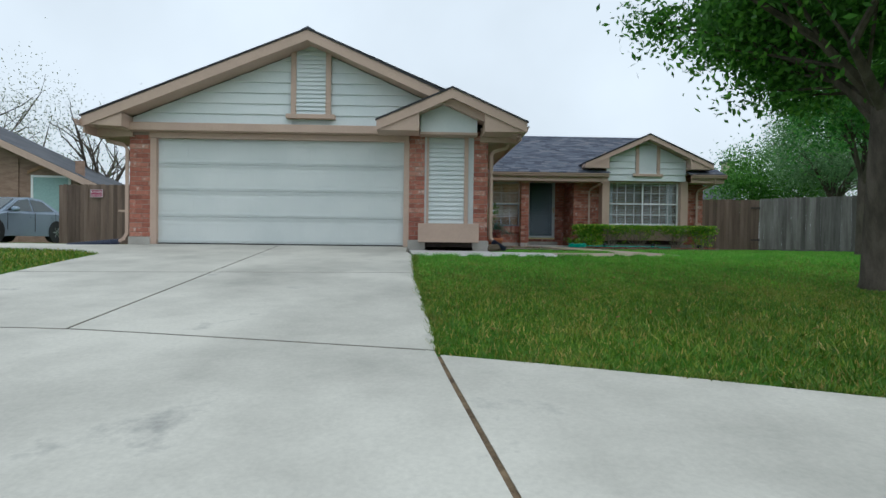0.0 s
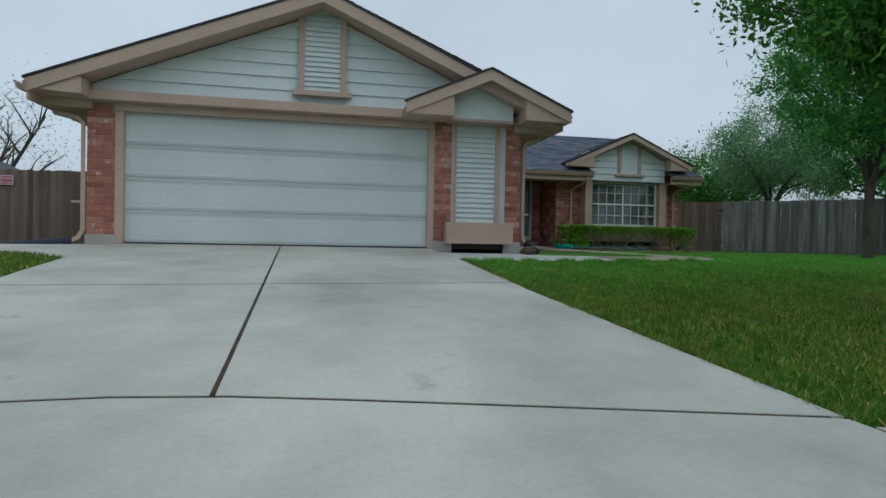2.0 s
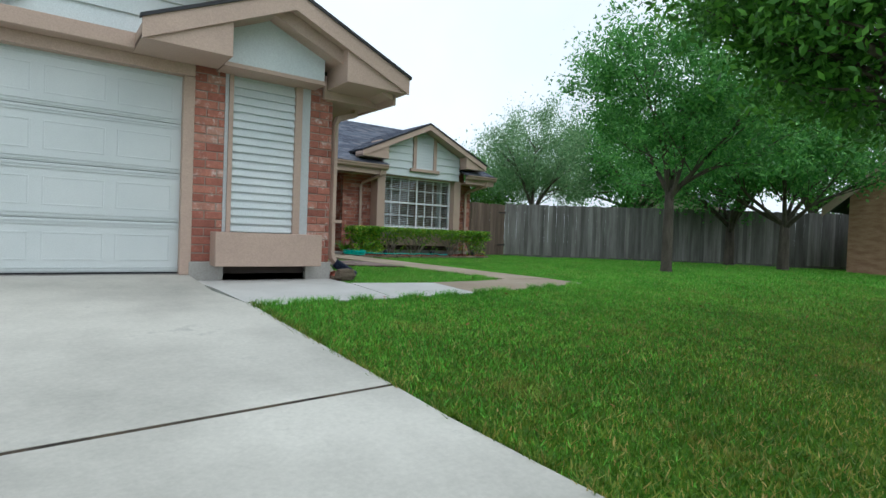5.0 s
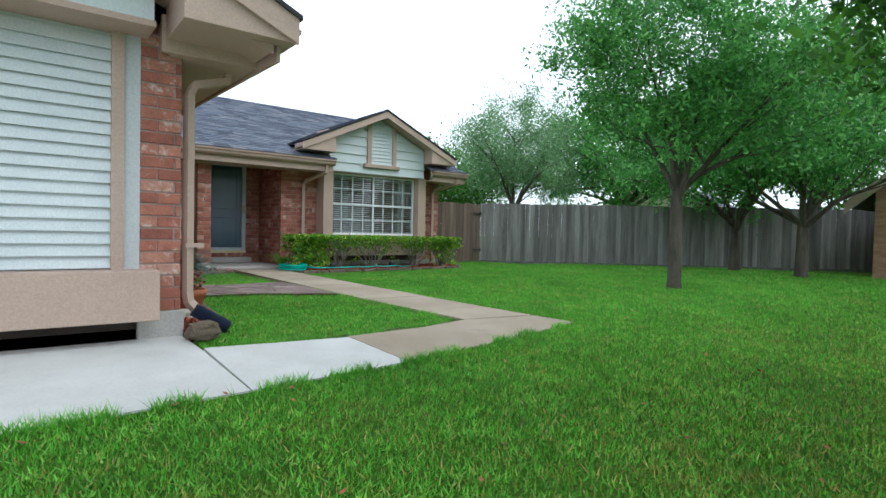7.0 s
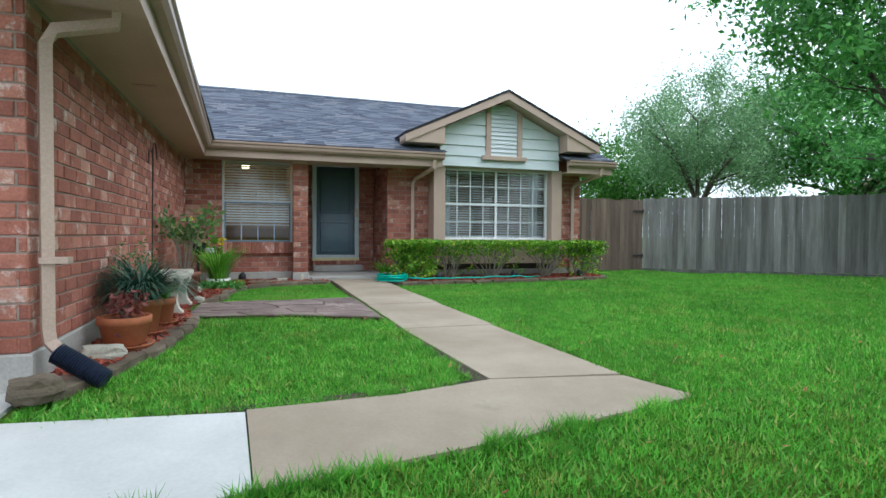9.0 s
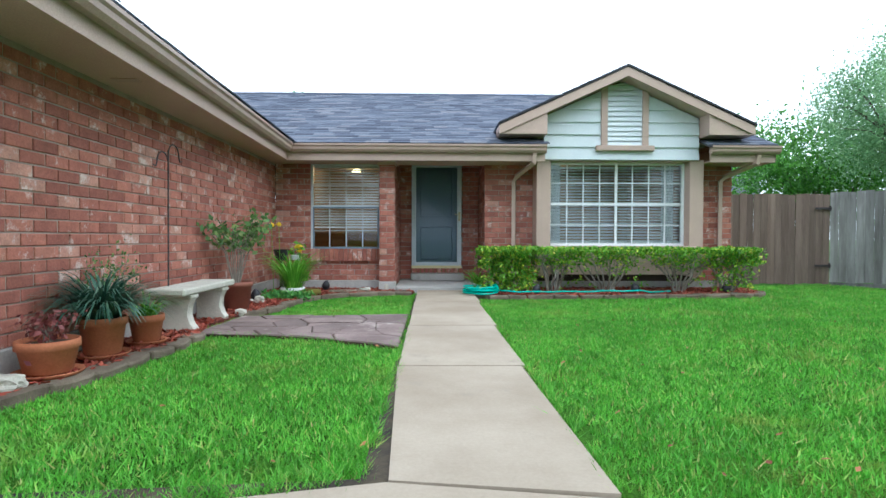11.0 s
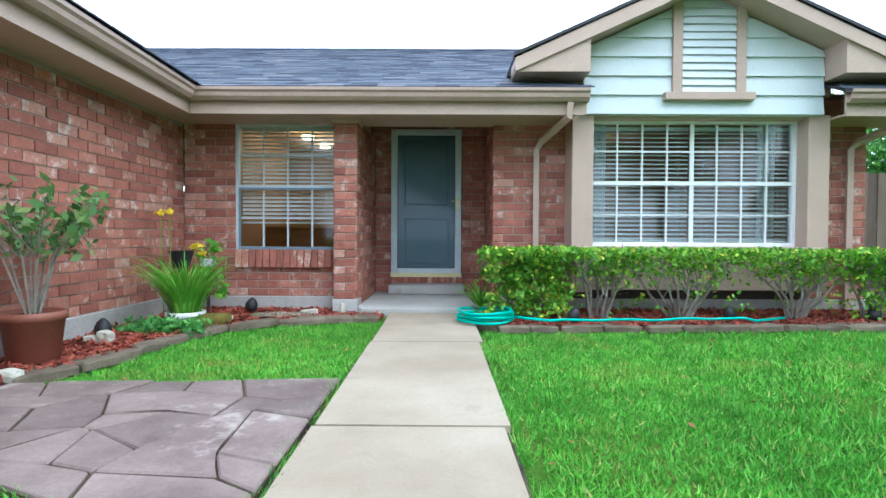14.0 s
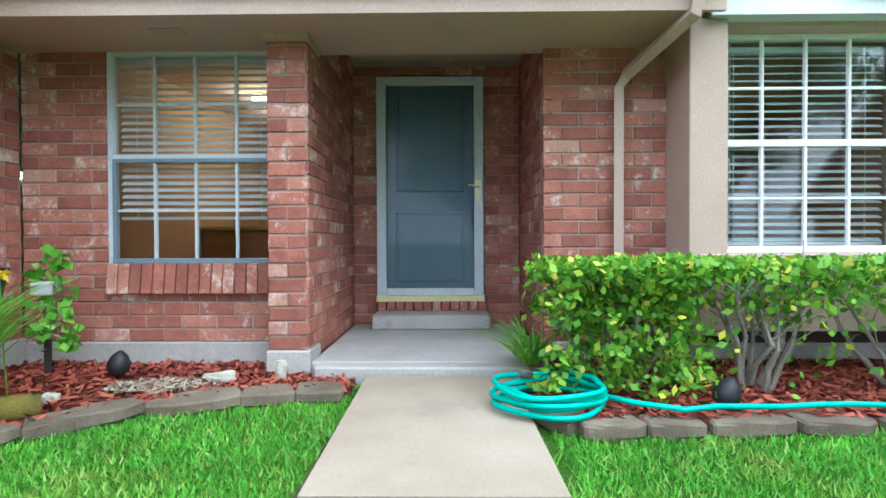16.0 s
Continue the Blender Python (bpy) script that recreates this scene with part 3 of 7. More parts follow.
def brick_wall(name, origin, along, length, z0, z1, label, holes=(), limit=300, near=0, proud=0.012):
    """A bricked face: a mortar core behind and running-bond bricks in front. origin: its lower start; along: degrees of the run; the face looks to the run's right hand.
    holes: (s0, s1, z0, z1). near: the place along the run from which bricks are counted."""
    wall = thing(name, label, "brick wall", kind="structure")
    wall.matrix_world = pose(origin[0], origin[1], 0, 0, 0, along)
    # core with holes, in strips
    cuts = sorted({0.0, length, *[h for q in holes for h in q[:2]]})
    bm = bmesh.new()
    for a, b in zip(cuts, cuts[1:]):
        spans = [(z0, z1)]
        for s0, s1, h0, h1 in holes:
            if s0 < (a + b) / 2 < s1:
                spans = [p for lo_, hi_ in spans for p in ((lo_, min(hi_, h0)), (max(lo_, h1), hi_)) if p[1] - p[0] > 0.01]
        for lo_, hi_ in spans:
            box(bm, a, b, proud - 0.003, 0.14, lo_, hi_)
    part("mortar_core", bm, M_MORTAR, wall, "grey-tan mortar")
    pieces = []
    row, z = 0, z0
    while z + BH < z1 + 0.02:
        s = -(BL + BJ) / 2 * (row % 2)
        zc = z + BH / 2 + BJ / 2
        while s < length - 0.02:
            a, b = max(s, 0.0), min(s + BL, length)
            segs = [(a, b)]
            for s0, s1, h0, h1 in holes:
                if h0 - 0.03 < zc < h1 + 0.03:
                    segs = [p for lo_, hi_ in segs for p in ((lo_, min(hi_, s0)), (max(lo_, s1), hi_)) if p[1] - p[0] > 0.0]
            for lo_, hi_ in segs:
                if hi_ - lo_ > 0.03:
                    pieces.append(((lo_ + hi_) / 2, zc, hi_ - lo_))
            s += BL + BJ
        z += BH + BJ
        row += 1
    BRICKED.append((wall, pieces, limit, near))
    return wall


def lay_bricks():
    for wall, pieces, limit, near in BRICKED:
        pieces.sort(key=lambda p: abs(p[0] - near))
        rest = []
        for i, (s, z, length) in enumerate(pieces):
            length = round(length / 0.02) * 0.02 if abs(length - BL) > 0.004 else BL
            off = Matrix.Translation((s, random.uniform(-0.003, 0.003), z)) @ Euler((random.uniform(-0.01, 0.01), 0, random.uniform(-0.012, 0.012))).to_matrix().to_4x4()
            if i < limit:
                ob = new("brick", brick_mesh(length, BH, i))
                ob.parent, ob.matrix_basis = wall, off
            else:
                rest.append((off, length))
        if rest:
            bm = bmesh.new()
            for off, length in rest:
                v = box(bm, -length / 2, length / 2, 0, BT, -BH / 2, BH / 2)
                for q in v:
                    q.co = off @ q.co
            ob = part("bricks_beyond", bm, M_BRICK_ALL, wall)
            tagged(ob, kind="stuff")


GX0, GX1, GY = -5.40, 1.69, 10.66       # garage body
SOF, HY, HX1 = 3.09, 17.67, 9.57        # soffit height, house front, house right corner
brick_wall("wall_garage_side", (GX1, GY + 0.01), 90, HY - GY - 0.02, 1.13, SOF, "long red brick garage side wall with lime-bloomed bricks", near=1.5)
brick_wall("wall_garage_pier_left", (GX0, GY), 0, 0.40, 1.13, 3.20, "red brick pier at the garage corner")
brick_wall("wall_garage_left_return", (GX0, GY + 7), -90, 7.0 - 0.01, 1.13, 3.13, "red brick garage wall facing the side yard", limit=60, near=7)
brick_wall("wall_bay_pier_left", (0.11, GY), 0, 0.31, 1.13, 3.45, "narrow red brick pier beside the garage door")
brick_wall("wall_bay_pier_right", (1.40, GY), 0, 0.285, 1.13, 3.30, "narrow red brick pier at the garage corner")
brick_wall("wall_kitchen", (GX1, HY), 0, 1.80, 1.10, SOF, "red brick front wall round the kitchen window", holes=[(0.594, 1.80, 1.46, SOF + 0.1)])
brick_wall("wall_porch_column", (3.49, 17.367), 0, 0.245, 1.10, SOF, "red brick porch column on a concrete foot")
brick_wall("wall_porch_left", (3.745, 17.38), 90, 1.63, 1.02, 3.45, "red brick side of the recessed porch")
brick_wall("wall_porch_right", (5.275, 19), -90, 1.32, 1.02, 3.45, "shaded red brick side of the recessed porch")
brick_wall("wall_porch_back", (3.745, 19.02), 0, 1.53, 1.02, 3.45, "red brick wall round the front door", holes=[(0.215, 1.20, 1.05, 3.30)])
brick_wall("wall_porch_front", (5.275, HY), 0, 0.86, 1.10, SOF, "lime-bloomed red brick beside the porch")
brick_wall("wall_house_pier", (8.93, HY), 0, HX1 - 8.93, 1.10, SOF, "red brick pier at the house corner")
brick_wall("wall_house_side", (HX1, HY + 0.01), 90, 9.5, 1.10, SOF, "red brick side wall of the house", limit=40)

# concrete foundation under the bricks
for nm, b in (("foundation_garage_side", (GX1 - 0.16, GX1 + 0.02, GY + 0.02, HY, 0.75, 1.13)), ("foundation_kitchen", (GX1 + 0.02, 3.49, HY - 0.02, HY + 0.15, 0.8, 1.10)),
              ("foundation_column", (3.475, 3.755, 17.345, 17.64, 0.8, 1.10)), ("foundation_pier_left", (GX0 - 0.02, -4.99, GY - 0.02, GY + 0.2, 0.7, 1.13)),
              ("foundation_bay_left", (0.09, 0.44, GY - 0.02, GY + 0.2, 0.75, 1.13)), ("foundation_bay_right", (1.385, 1.712, GY - 0.025, GY + 0.018, 0.75, 1.13)),
              ("foundation_front", (5.30, HX1 + 0.02, HY - 0.018, HY + 0.15, 0.8, 1.10)), ("foundation_garage_left", (GX0 - 0.02, GX0 + 0.14, GY + 0.2, 17, 0.7, 1.13))):
    solid(nm, one_box(*b), M_SLAB, "weathered grey concrete foundation under the brickwork", "foundation", bevel=0.008)
solid("porch_slab", one_box(3.745, 5.27, 17.385, 19.02, 0.80, 1.025), M_SLAB, "worn grey concrete porch slab", "slab", bevel=0.015)
solid("porch_slab_lip", one_box(3.80, 5.22, 17.24, 17.383, 0.80, 1.022), M_SLAB, "worn grey concrete lip of the porch slab", "slab", bevel=0.012)
solid("porch_step", one_box(3.96, 4.98, 18.62, 19, 1.027, 1.15), M_SLAB, "grey concrete step at the front door", "step", bevel=0.012)
bm = bmesh.new()
for i in range(12):
    box(bm, 3.975 + i * 0.083, 3.975 + i * 0.083 + 0.073, 18.93, 19.02, 1.152, 1.235)
solid("door_brick_sill", bm, M_BRICK_ALL, "row of upright bricks under the front door", "brick sill", bevel=0.004)
# brick soldier sill of the kitchen window
sill = thing("kitchen_window_brick_sill", "upright lime-bloomed bricks forming a window sill", "brick sill", kind="structure")
bm = bmesh.new()
box(bm, -0.036, 0.036, -0.03, 0.12, -0.105, 0.105)
sold = mesh_of("brick", bm, M_BRICK, bevel=0.005)
for i in range(15):
    ob = new("brick", sold)
    ob.parent = sill
    ob.location = (2.325 + i * 0.0803, HY - 0.012 + random.uniform(-0.004, 0.004), 1.535)
    ob.rotation_euler = (radians(-8), random.uniform(-0.02, 0.02), 0)
part("mortar_bed", one_box(2.285, 3.488, HY - 0.01, HY + 0.12, 1.46, 1.64), M_MORTAR, sill, "mortar between the upright bricks")

# inner shells that close the house
for nm, b in (("wall_inner_garage", (GX0 + 0.15, GX0 + 0.20, 10.9, 17.3, 0.9, 3.4)), ("wall_inner_back", (GX0, HX1, 27.7, 27.85, 0.8, SOF)),
              ("wall_inner_kitchen_left", (1.72, 1.78, HY + 0.16, 22.4, 0.9, 3.5)), ("wall_inner_kitchen_right", (3.60, 3.66, HY + 0.16, 22.4, 0.9, 3.5)),
              ("wall_inner_kitchen_back", (1.78, 3.60, 22.3, 22.4, 0.9, 3.5)), ("wall_inner_dining_left", (5.45, 5.52, HY + 0.16, 22.4, 0.9, 3.5)),
              ("wall_inner_dining_right", (9.38, 9.42, HY + 0.16, 22.4, 0.9, 3.5)), ("wall_inner_dining_back", (5.52, 9.38, 22.3, 22.4, 0.9, 3.5)),
              ("floor_kitchen", (1.72, 3.66, HY + 0.16, 22.4, 0.9, 1.0)), ("floor_dining", (5.45, 9.42, HY + 0.16, 22.4, 0.9, 1.0)),
              ("ceiling_kitchen", (1.72, 3.66, HY + 0.14, 22.4, 3.42, 3.5)), ("ceiling_dining", (5.45, 9.42, HY + 0.14, 22.4, 3.42, 3.5)),
              ("wall_house_left", (GX0, GX0 + 0.15, 17.1, 27.7, 0.8, SOF))):
    solid(nm, one_box(*b), M_ROOM, "plain painted inner wall seen dimly through a window", "wall")


# ---- roofs ----
def slope_roof(name, ridge_a, ridge_b, eave_a, eave_b, label, course=0.14, tab=0.30, thick=0.03, clip=None, singles=0):
    """Shingle courses laid from the eave up to the ridge on a decked slope; clip: a test that keeps a tab by its middle."""
    roof = thing(name, label, "roof", kind="structure")
    ra, rb, ea, eb = map(Vector, (ridge_a, ridge_b, eave_a, eave_b))
    up = ((ra - ea) + (rb - eb)) * 0.5
    nrm = (eb - ea).cross(up).normalized()
    if nrm.z < 0:
        nrm = -nrm
    bm = bmesh.new()
    if clip is None:
        prism(bm, [ea, eb, rb, ra], -nrm * thick)
        part("deck", bm, M_BLACK, roof, "dark roof edge")
    else:
        bm.free()
    rows = int(up.length / course)
    quads = []
    for r in range(rows + 1):
        t0, t1 = r * course / up.length, min((r + 1.25) * course / up.length, 1.0)
        if t0 >= 1:
            break
        la, lb = ea.lerp(ra, t0), eb.lerp(rb, t0)
        ha, hb = ea.lerp(ra, t1), eb.lerp(rb, t1)
        w = (lb - la).length
        s = -random.random() * tab
        while s < w:
            a, b = max(s, 0), min(s + tab * random.uniform(0.75, 1.25), w)
            s = b if b > s else s + tab
            if b - a < 0.02:
                continue
            p0, p1 = la.lerp(lb, a / w), la.lerp(lb, b / w)
            wh = (hb - ha).length
            q1, q0 = ha.lerp(hb, b / w), ha.lerp(hb, a / w)
            if clip and not clip((p0 + p1 + q0 + q1) / 4):
                continue
            lift = random.uniform(0.009, 0.015)
            quads.append((p0 + nrm * lift, p1 + nrm * lift, q1 + nrm * 0.003, q0 + nrm * 0.003))
            quads.append((p0, p1, p1 + nrm * lift, p0 + nrm * lift))
    # each tab keeps its own front edge: join by pairs
    bm = bmesh.new()
    for i in range(0, len(quads), 2):
        top, edge = quads[i], quads[i + 1]
        if i // 2 < singles:
            one = bmesh.new()
            a, b, c, d = [one.verts.new(p) for p in top]
            e, f = one.verts.new(edge[0]), one.verts.new(edge[1])
            one.faces.new((a, b, c, d))
            one.faces.new((e, f, b, a))
            part("shingle", one, M_SHINGLE_ONE, roof)
            continue
        a, b, c, d = [bm.verts.new(p) for p in top]
        e, f = bm.verts.new(edge[0]), bm.verts.new(edge[1])
        bm.faces.new((a, b, c, d))
        bm.faces.new((e, f, b, a))
    sh = part("shingles", bm, M_SHINGLE, roof)
    tagged(sh, "slate-blue asphalt shingles", kind="stuff")
    return roof


EZ, EZL = 3.34, 3.40                   # eave tops; the far garage eave
GRX, GRZ = -1.82, 5.11                 # garage ridge
GE0, GE1, GF = -6.02, 2.21, 10.12      # garage eaves and rake front
RIDGE_Y, RIDGE_Z, HEY = 22.1, 5.42, 16.96
house_slope = (RIDGE_Z - EZ) / (RIDGE_Y - HEY)
main_z = lambda y: EZ + (y - HEY) * house_slope
VY = HEY + (GRZ - EZ) / house_slope
g_slope = (GRZ - EZ) / (GE1 - GRX)
g_slope_left = (GRZ - EZL) / (GRX - GE0)
slope_roof("roof_garage_left", (GRX, GF, GRZ), (GRX, VY, GRZ), (GE0, GF, EZL), (GE0, VY, EZL), "slate-blue shingled garage roof slope facing the side yard", tab=0.5, course=0.2)
slope_roof("roof_garage_right", (GRX, VY, GRZ), (GRX, GF, GRZ), (GE1 - 0.10, VY, EZ), (GE1 + 0.16, GF, EZ), "slate-blue shingled garage roof slope above the front yard",
           clip=lambda p: p.z > main_z(p.y) - 0.03 or p.y < HEY)
slope_roof("roof_house_front", (-6.0, RIDGE_Y, RIDGE_Z), (9.95, RIDGE_Y, RIDGE_Z), (-6.0, HEY, EZ), (9.95, HEY, EZ), "slate-blue shingled main roof above the porch",
           clip=lambda p: p.x > GRX - 0.3 and p.z > GRZ - (p.x - GRX) * g_slope - 0.03 and not (6.16 < p.x < 8.84 and p.y < 17.45), singles=300)
bm = bmesh.new()
prism(bm, [(GRX, GF, GRZ - 0.005), (GE1 + 0.10, GF, EZ - 0.005), (GE1 - 0.10, HEY, EZ - 0.005), (GRX, VY, GRZ - 0.005)], (0, 0, -0.03))
DECK_Y = 17.5                          # the deck behind the bay siding
dz_mid = main_z(DECK_Y) - 0.006
prism(bm, [(GE1, HEY, EZ - 0.006), (6.19, HEY, EZ - 0.006), (6.19, DECK_Y, dz_mid), (GE1 - (DECK_Y - HEY) * 0.9, DECK_Y, dz_mid)], (0, 0, -0.03))
prism(bm, [(8.81, HEY, EZ - 0.006), (9.95, HEY, EZ - 0.006), (9.95, DECK_Y, dz_mid), (8.81, DECK_Y, dz_mid)], (0, 0, -0.03))
prism(bm, [(GE1 - (DECK_Y - HEY) * 0.9, DECK_Y, dz_mid), (9.95, DECK_Y, dz_mid), (9.95, RIDGE_Y, RIDGE_Z - 0.006), (GRX, RIDGE_Y, RIDGE_Z - 0.006), (GRX, VY, GRZ - 0.006)], (0, 0, -0.03))
prism(bm, [(-6.0, RIDGE_Y, RIDGE_Z), (9.95, RIDGE_Y, RIDGE_Z), (9.95, 28.2, EZ), (-6.0, 28.2, EZ)], (0, 0, -0.04))
solid("roof_deck", bm, M_BLACK, "dark decking and edge under the shingles", "roof deck")
# ridge caps
bm = bmesh.new()
for y0 in range(0, 30):
    y = GF + y0 * 0.38
    if y < 20.4:
        prism(bm, [(GRX - 0.13, y, GRZ - 0.035), (GRX, y, GRZ + 0.035), (GRX + 0.13, y, GRZ - 0.035), (GRX, y, GRZ - 0.01)], (0, 0.37, 0.0))
for i in range(40):
    x = -6 + i * 0.4
    prism(bm, [(x, RIDGE_Y - 0.13, RIDGE_Z - 0.03), (x, RIDGE_Y, RIDGE_Z + 0.035), (x, RIDGE_Y + 0.13, RIDGE_Z - 0.03), (x, RIDGE_Y, RIDGE_Z - 0.01)], (0.39, 0, 0))
tagged(solid("roof_ridge_caps", bm, M_SHINGLE, "slate-blue ridge cap shingles", "ridge cap"), kind="structure")


def gable_trim(name, xc, y, z_apex, half, slope, board, depth, label, left=None, foot=None):
    """A pair of raking boards with their under-soffit."""
    t = thing(name, label, "trim", kind="structure")
    ze, right = z_apex - half * slope, half
    end = ze
    for sgn in (-1, 1):
        half = left if left and sgn < 0 else right
        ze = foot if foot and sgn < 0 else end
        bm = bmesh.new()
        prism(bm, [(xc, y, z_apex), (xc + sgn * half, y, ze), (xc + sgn * half, y, ze - board), (xc, y, z_apex - board * 1.02)], (0, 0.03, 0))
        part("rake_board", bm, M_TAN, t)
        bm = bmesh.new()
        prism(bm, [(xc, y + 0.03, z_apex - board + 0.02), (xc + sgn * half, y + 0.03, ze - board + 0.02), (xc + sgn * half, y + 0.03, ze - board + 0.05), (xc, y + 0.03, z_apex - board + 0.05)], (0, depth, 0))
        part("rake_soffit", bm, M_TAN, t)
        bm = bmesh.new()
        prism(bm, [(xc, y - 0.02, z_apex + 0.012), (xc + sgn * (half + 0.02), y - 0.02, ze + 0.012), (xc + sgn * (half + 0.02), y - 0.02, ze - 0.022), (xc, y - 0.02, z_apex - 0.022)], (0, 0.06, 0))
        part("drip_edge", bm, M_BLACK, t, "dark shingle edge")
    return t


def lap_siding(name, poly_top, x0, x1, z0, y, label, exposure=0.21, holes=()):
    """Lapped boards under a pentagon top: poly_top(x) gives the upper limit."""
    t = thing(name, label, "siding", kind="structure")
    z = z0
    while True:
        xs = [x0 + (x1 - x0) * i / 60 for i in range(61)]
        ok = [x for x in xs if poly_top(x) > z + 0.03]
        if len(ok) < 2:
            break
        segs = [(ok[0], ok[-1])]
        for hx0, hx1, hz0, hz1 in holes:
            if hz0 < z + exposure / 2 < hz1:
                segs = [p for a, b in segs for p in ((a, min(b, hx0)), (max(a, hx1), b)) if p[1] - p[0] > 0.02]
        for a, b in segs:
            n = 8
            px = [a + (b - a) * i / n for i in range(n + 1)]
            bm = bmesh.new()
            low = [bm.verts.new((x, y - 0.030, z)) for x in px]
            low2 = [bm.verts.new((x, y + 0.006, z)) for x in px]
            up = [bm.verts.new((x, y, max(z + 0.005, min(z + exposure + 0.004, poly_top(x))))) for x in px]
            for i in range(n):
                bm.faces.new((low[i], low[i + 1], up[i + 1], up[i]))
                bm.faces.new((low2[i], low2[i + 1], low[i + 1], low[i]))
            part("siding_board", bm, M_WHITE, t)
        z += exposure
    # backing
    bm = bmesh.new()
    prism(bm, [(x0, y + 0.012, z0), (x1, y + 0.012, z0)] + [(x, y + 0.012, poly_top(x)) for x in [x1 + (x0 - x1) * i / 24 for i in range(25)]], (0, 0.08, 0))
    part("backing", bm, M_WHITE, t)
    return t


def louvre_vent(name, x0, x1, z0, top_of, y, label, group=""):
    """A tall louvred gable vent with tan side boards and a sill."""
    t = thing(name, label, "gable vent", group, "structure")
    w = 0.10
    for a, b in ((x0, x0 + w), (x1 - w, x1)):
        bm = bmesh.new()
        prism(bm, [(a, y - 0.05, z0), (b, y - 0.05, z0), (b, y - 0.05, top_of(b)), (a, y - 0.05, top_of(a))], (0, 0.06, 0))
        part("side_board", bm, M_TAN, t)
    part("sill", one_box(x0 - 0.09, x1 + 0.09, y - 0.085, y + 0.02, z0 - 0.085, z0), M_TAN, t, bevel=0.006)
    a, b = x0 + w, x1 - w
    z = z0
    while z < top_of((a + b) / 2) - 0.05:
        h = min(0.082, top_of((a + b) / 2) - z)
        bm = bmesh.new()
        zt = min(z + h + 0.008, min(top_of(a), top_of(b)) if z + h > min(top_of(a), top_of(b)) else z + h + 0.008)
        prism(bm, [(a, y - 0.034, z), (a, y - 0.004, max(zt, z + 0.02)), (a, y + 0.004, max(zt, z + 0.02)), (a, y - 0.022, z)], (b - a, 0, 0))
        part("slat", bm, M_WHITE, t)
        z += 0.082
    bm = bmesh.new()
    prism(bm, [(a, y + 0.004, z0), (b, y + 0.004, z0), (b, y + 0.004, top_of(b)), ((a + b) / 2, y + 0.004, top_of((a + b) / 2)), (a, y + 0.004, top_of(a))], (0, 0.006, 0))
    part("vent_back", bm, M_WHITE, t)
    return t


# main garage gable
gtop = lambda x: GRZ - abs(x - GRX) * (g_slope if x > GRX else g_slope_left) - 0.22
gable_trim("trim_garage_gable", GRX, GF, GRZ - 0.01, GE1 - GRX, g_slope, 0.215, 0.45, "tan raking boards of the garage gable", left=GRX - GE0, foot=EZL - 0.01)
lap_siding("wall_garage_gable", gtop, GX0 + 0.02, 1.2, 3.35, 10.58, "pale lapped siding boards of the garage gable", holes=[(-2.20, -1.445, 3.2, 5.2)])
louvre_vent("gable_vent_garage", -2.21, -1.435, 3.56, lambda x: gtop(x) + 0.02, 10.53, "tall white louvred gable vent with tan side boards", "gable vents")
solid("trim_garage_header", one_box(GX0 - 0.03, 0.1, 10.44, 10.74, 3.20, 3.35), M_TAN, "tan painted header band above the garage door", "trim", bevel=0.006)
solid("trim_garage_header_inner", one_box(-5.0, 0.1, 10.62, 10.80, 3.085, 3.198), M_TAN, "tan painted stop above the garage door", "trim")
for nm, x0, x1 in (("trim_gable_return_left", GE0 + 0.04, GX0 - 0.02),):
    bm = bmesh.new()
    prism(bm, [(x0, GF + 0.035, EZL - 0.16), (x1, GF + 0.035, EZL - 0.19), (x1 + 0.13, GF + 0.035, EZL - 0.19), (x1 + 0.13, GF + 0.035, EZL + 0.06), (x0, GF + 0.035, EZL - 0.14 + 0.02)], (0, 0.50, 0))
    solid(nm, bm, M_TAN, "tan boxed eave return at the gable foot", "trim")

# small gable over the sham window
SX, SZ, SH = 0.93, 4.01, 1.42
s_slope = 0.445
SF = 9.97
sez = SZ - SH * s_slope
gable_trim("trim_small_gable", SX, SF, SZ, SH, s_slope, 0.20, 0.60, "tan raking boards of the small gable")
for nm, sgn in (("roof_small_gable_left", -1), ("roof_small_gable_right", 1)):
    slope_roof(nm, (SX, SF, SZ + 0.012), (SX, 12, SZ + 0.012), (SX + sgn * SH, SF, sez + 0.012), (SX + sgn * SH, 12, sez + 0.012), "slate-blue shingles on the small gable",
               clip=lambda p: p.z > GRZ - abs(p.x - GRX) * g_slope - 0.02 and (p.x < GE1 - 0.05 or p.y < 10.62))
    bm = bmesh.new()
    xo, xi = SX + sgn * SH, SX + sgn * 0.62
    prism(bm, [(xo, SF + 0.034, sez - 0.19), (xi, SF + 0.034, sez - 0.19), (xi, SF + 0.034, SZ - 0.62 * s_slope - 0.10), (xo, SF + 0.034, sez - 0.05)], (0, 0.56, 0))
    solid("trim_small_gable_return_" + nm[18:], bm, M_TAN, "tan boxed eave return of the small gable", "trim", bevel=0.004)
part_top = lambda x: SZ - abs(x - SX) * s_slope - 0.20
sham = thing("window_sham_bay", "shallow sham window bay with white louvres, hood and tan box below", "window bay", kind="structure")
bm = bmesh.new()
prism(bm, [(0.33, 10.36, 3.235), (1.435, 10.36, 3.235), (1.435, 10.36, part_top(1.435) + 0.05), (SX, 10.36, part_top(SX) + 0.05), (0.33, 10.36, part_top(0.33) + 0.05)], (0, 0.35, 0))
part("hood", bm, M_WHITE, sham, "plain white hood panel")
part("hood_trim", one_box(0.32, 1.445, 10.345, 10.72, 3.19, 3.233), M_TAN, sham, "tan hood edge")
part("hood_under", one_box(0.42, 1.40, 10.72, 10.78, 3.12, 3.6), M_TAN, sham)
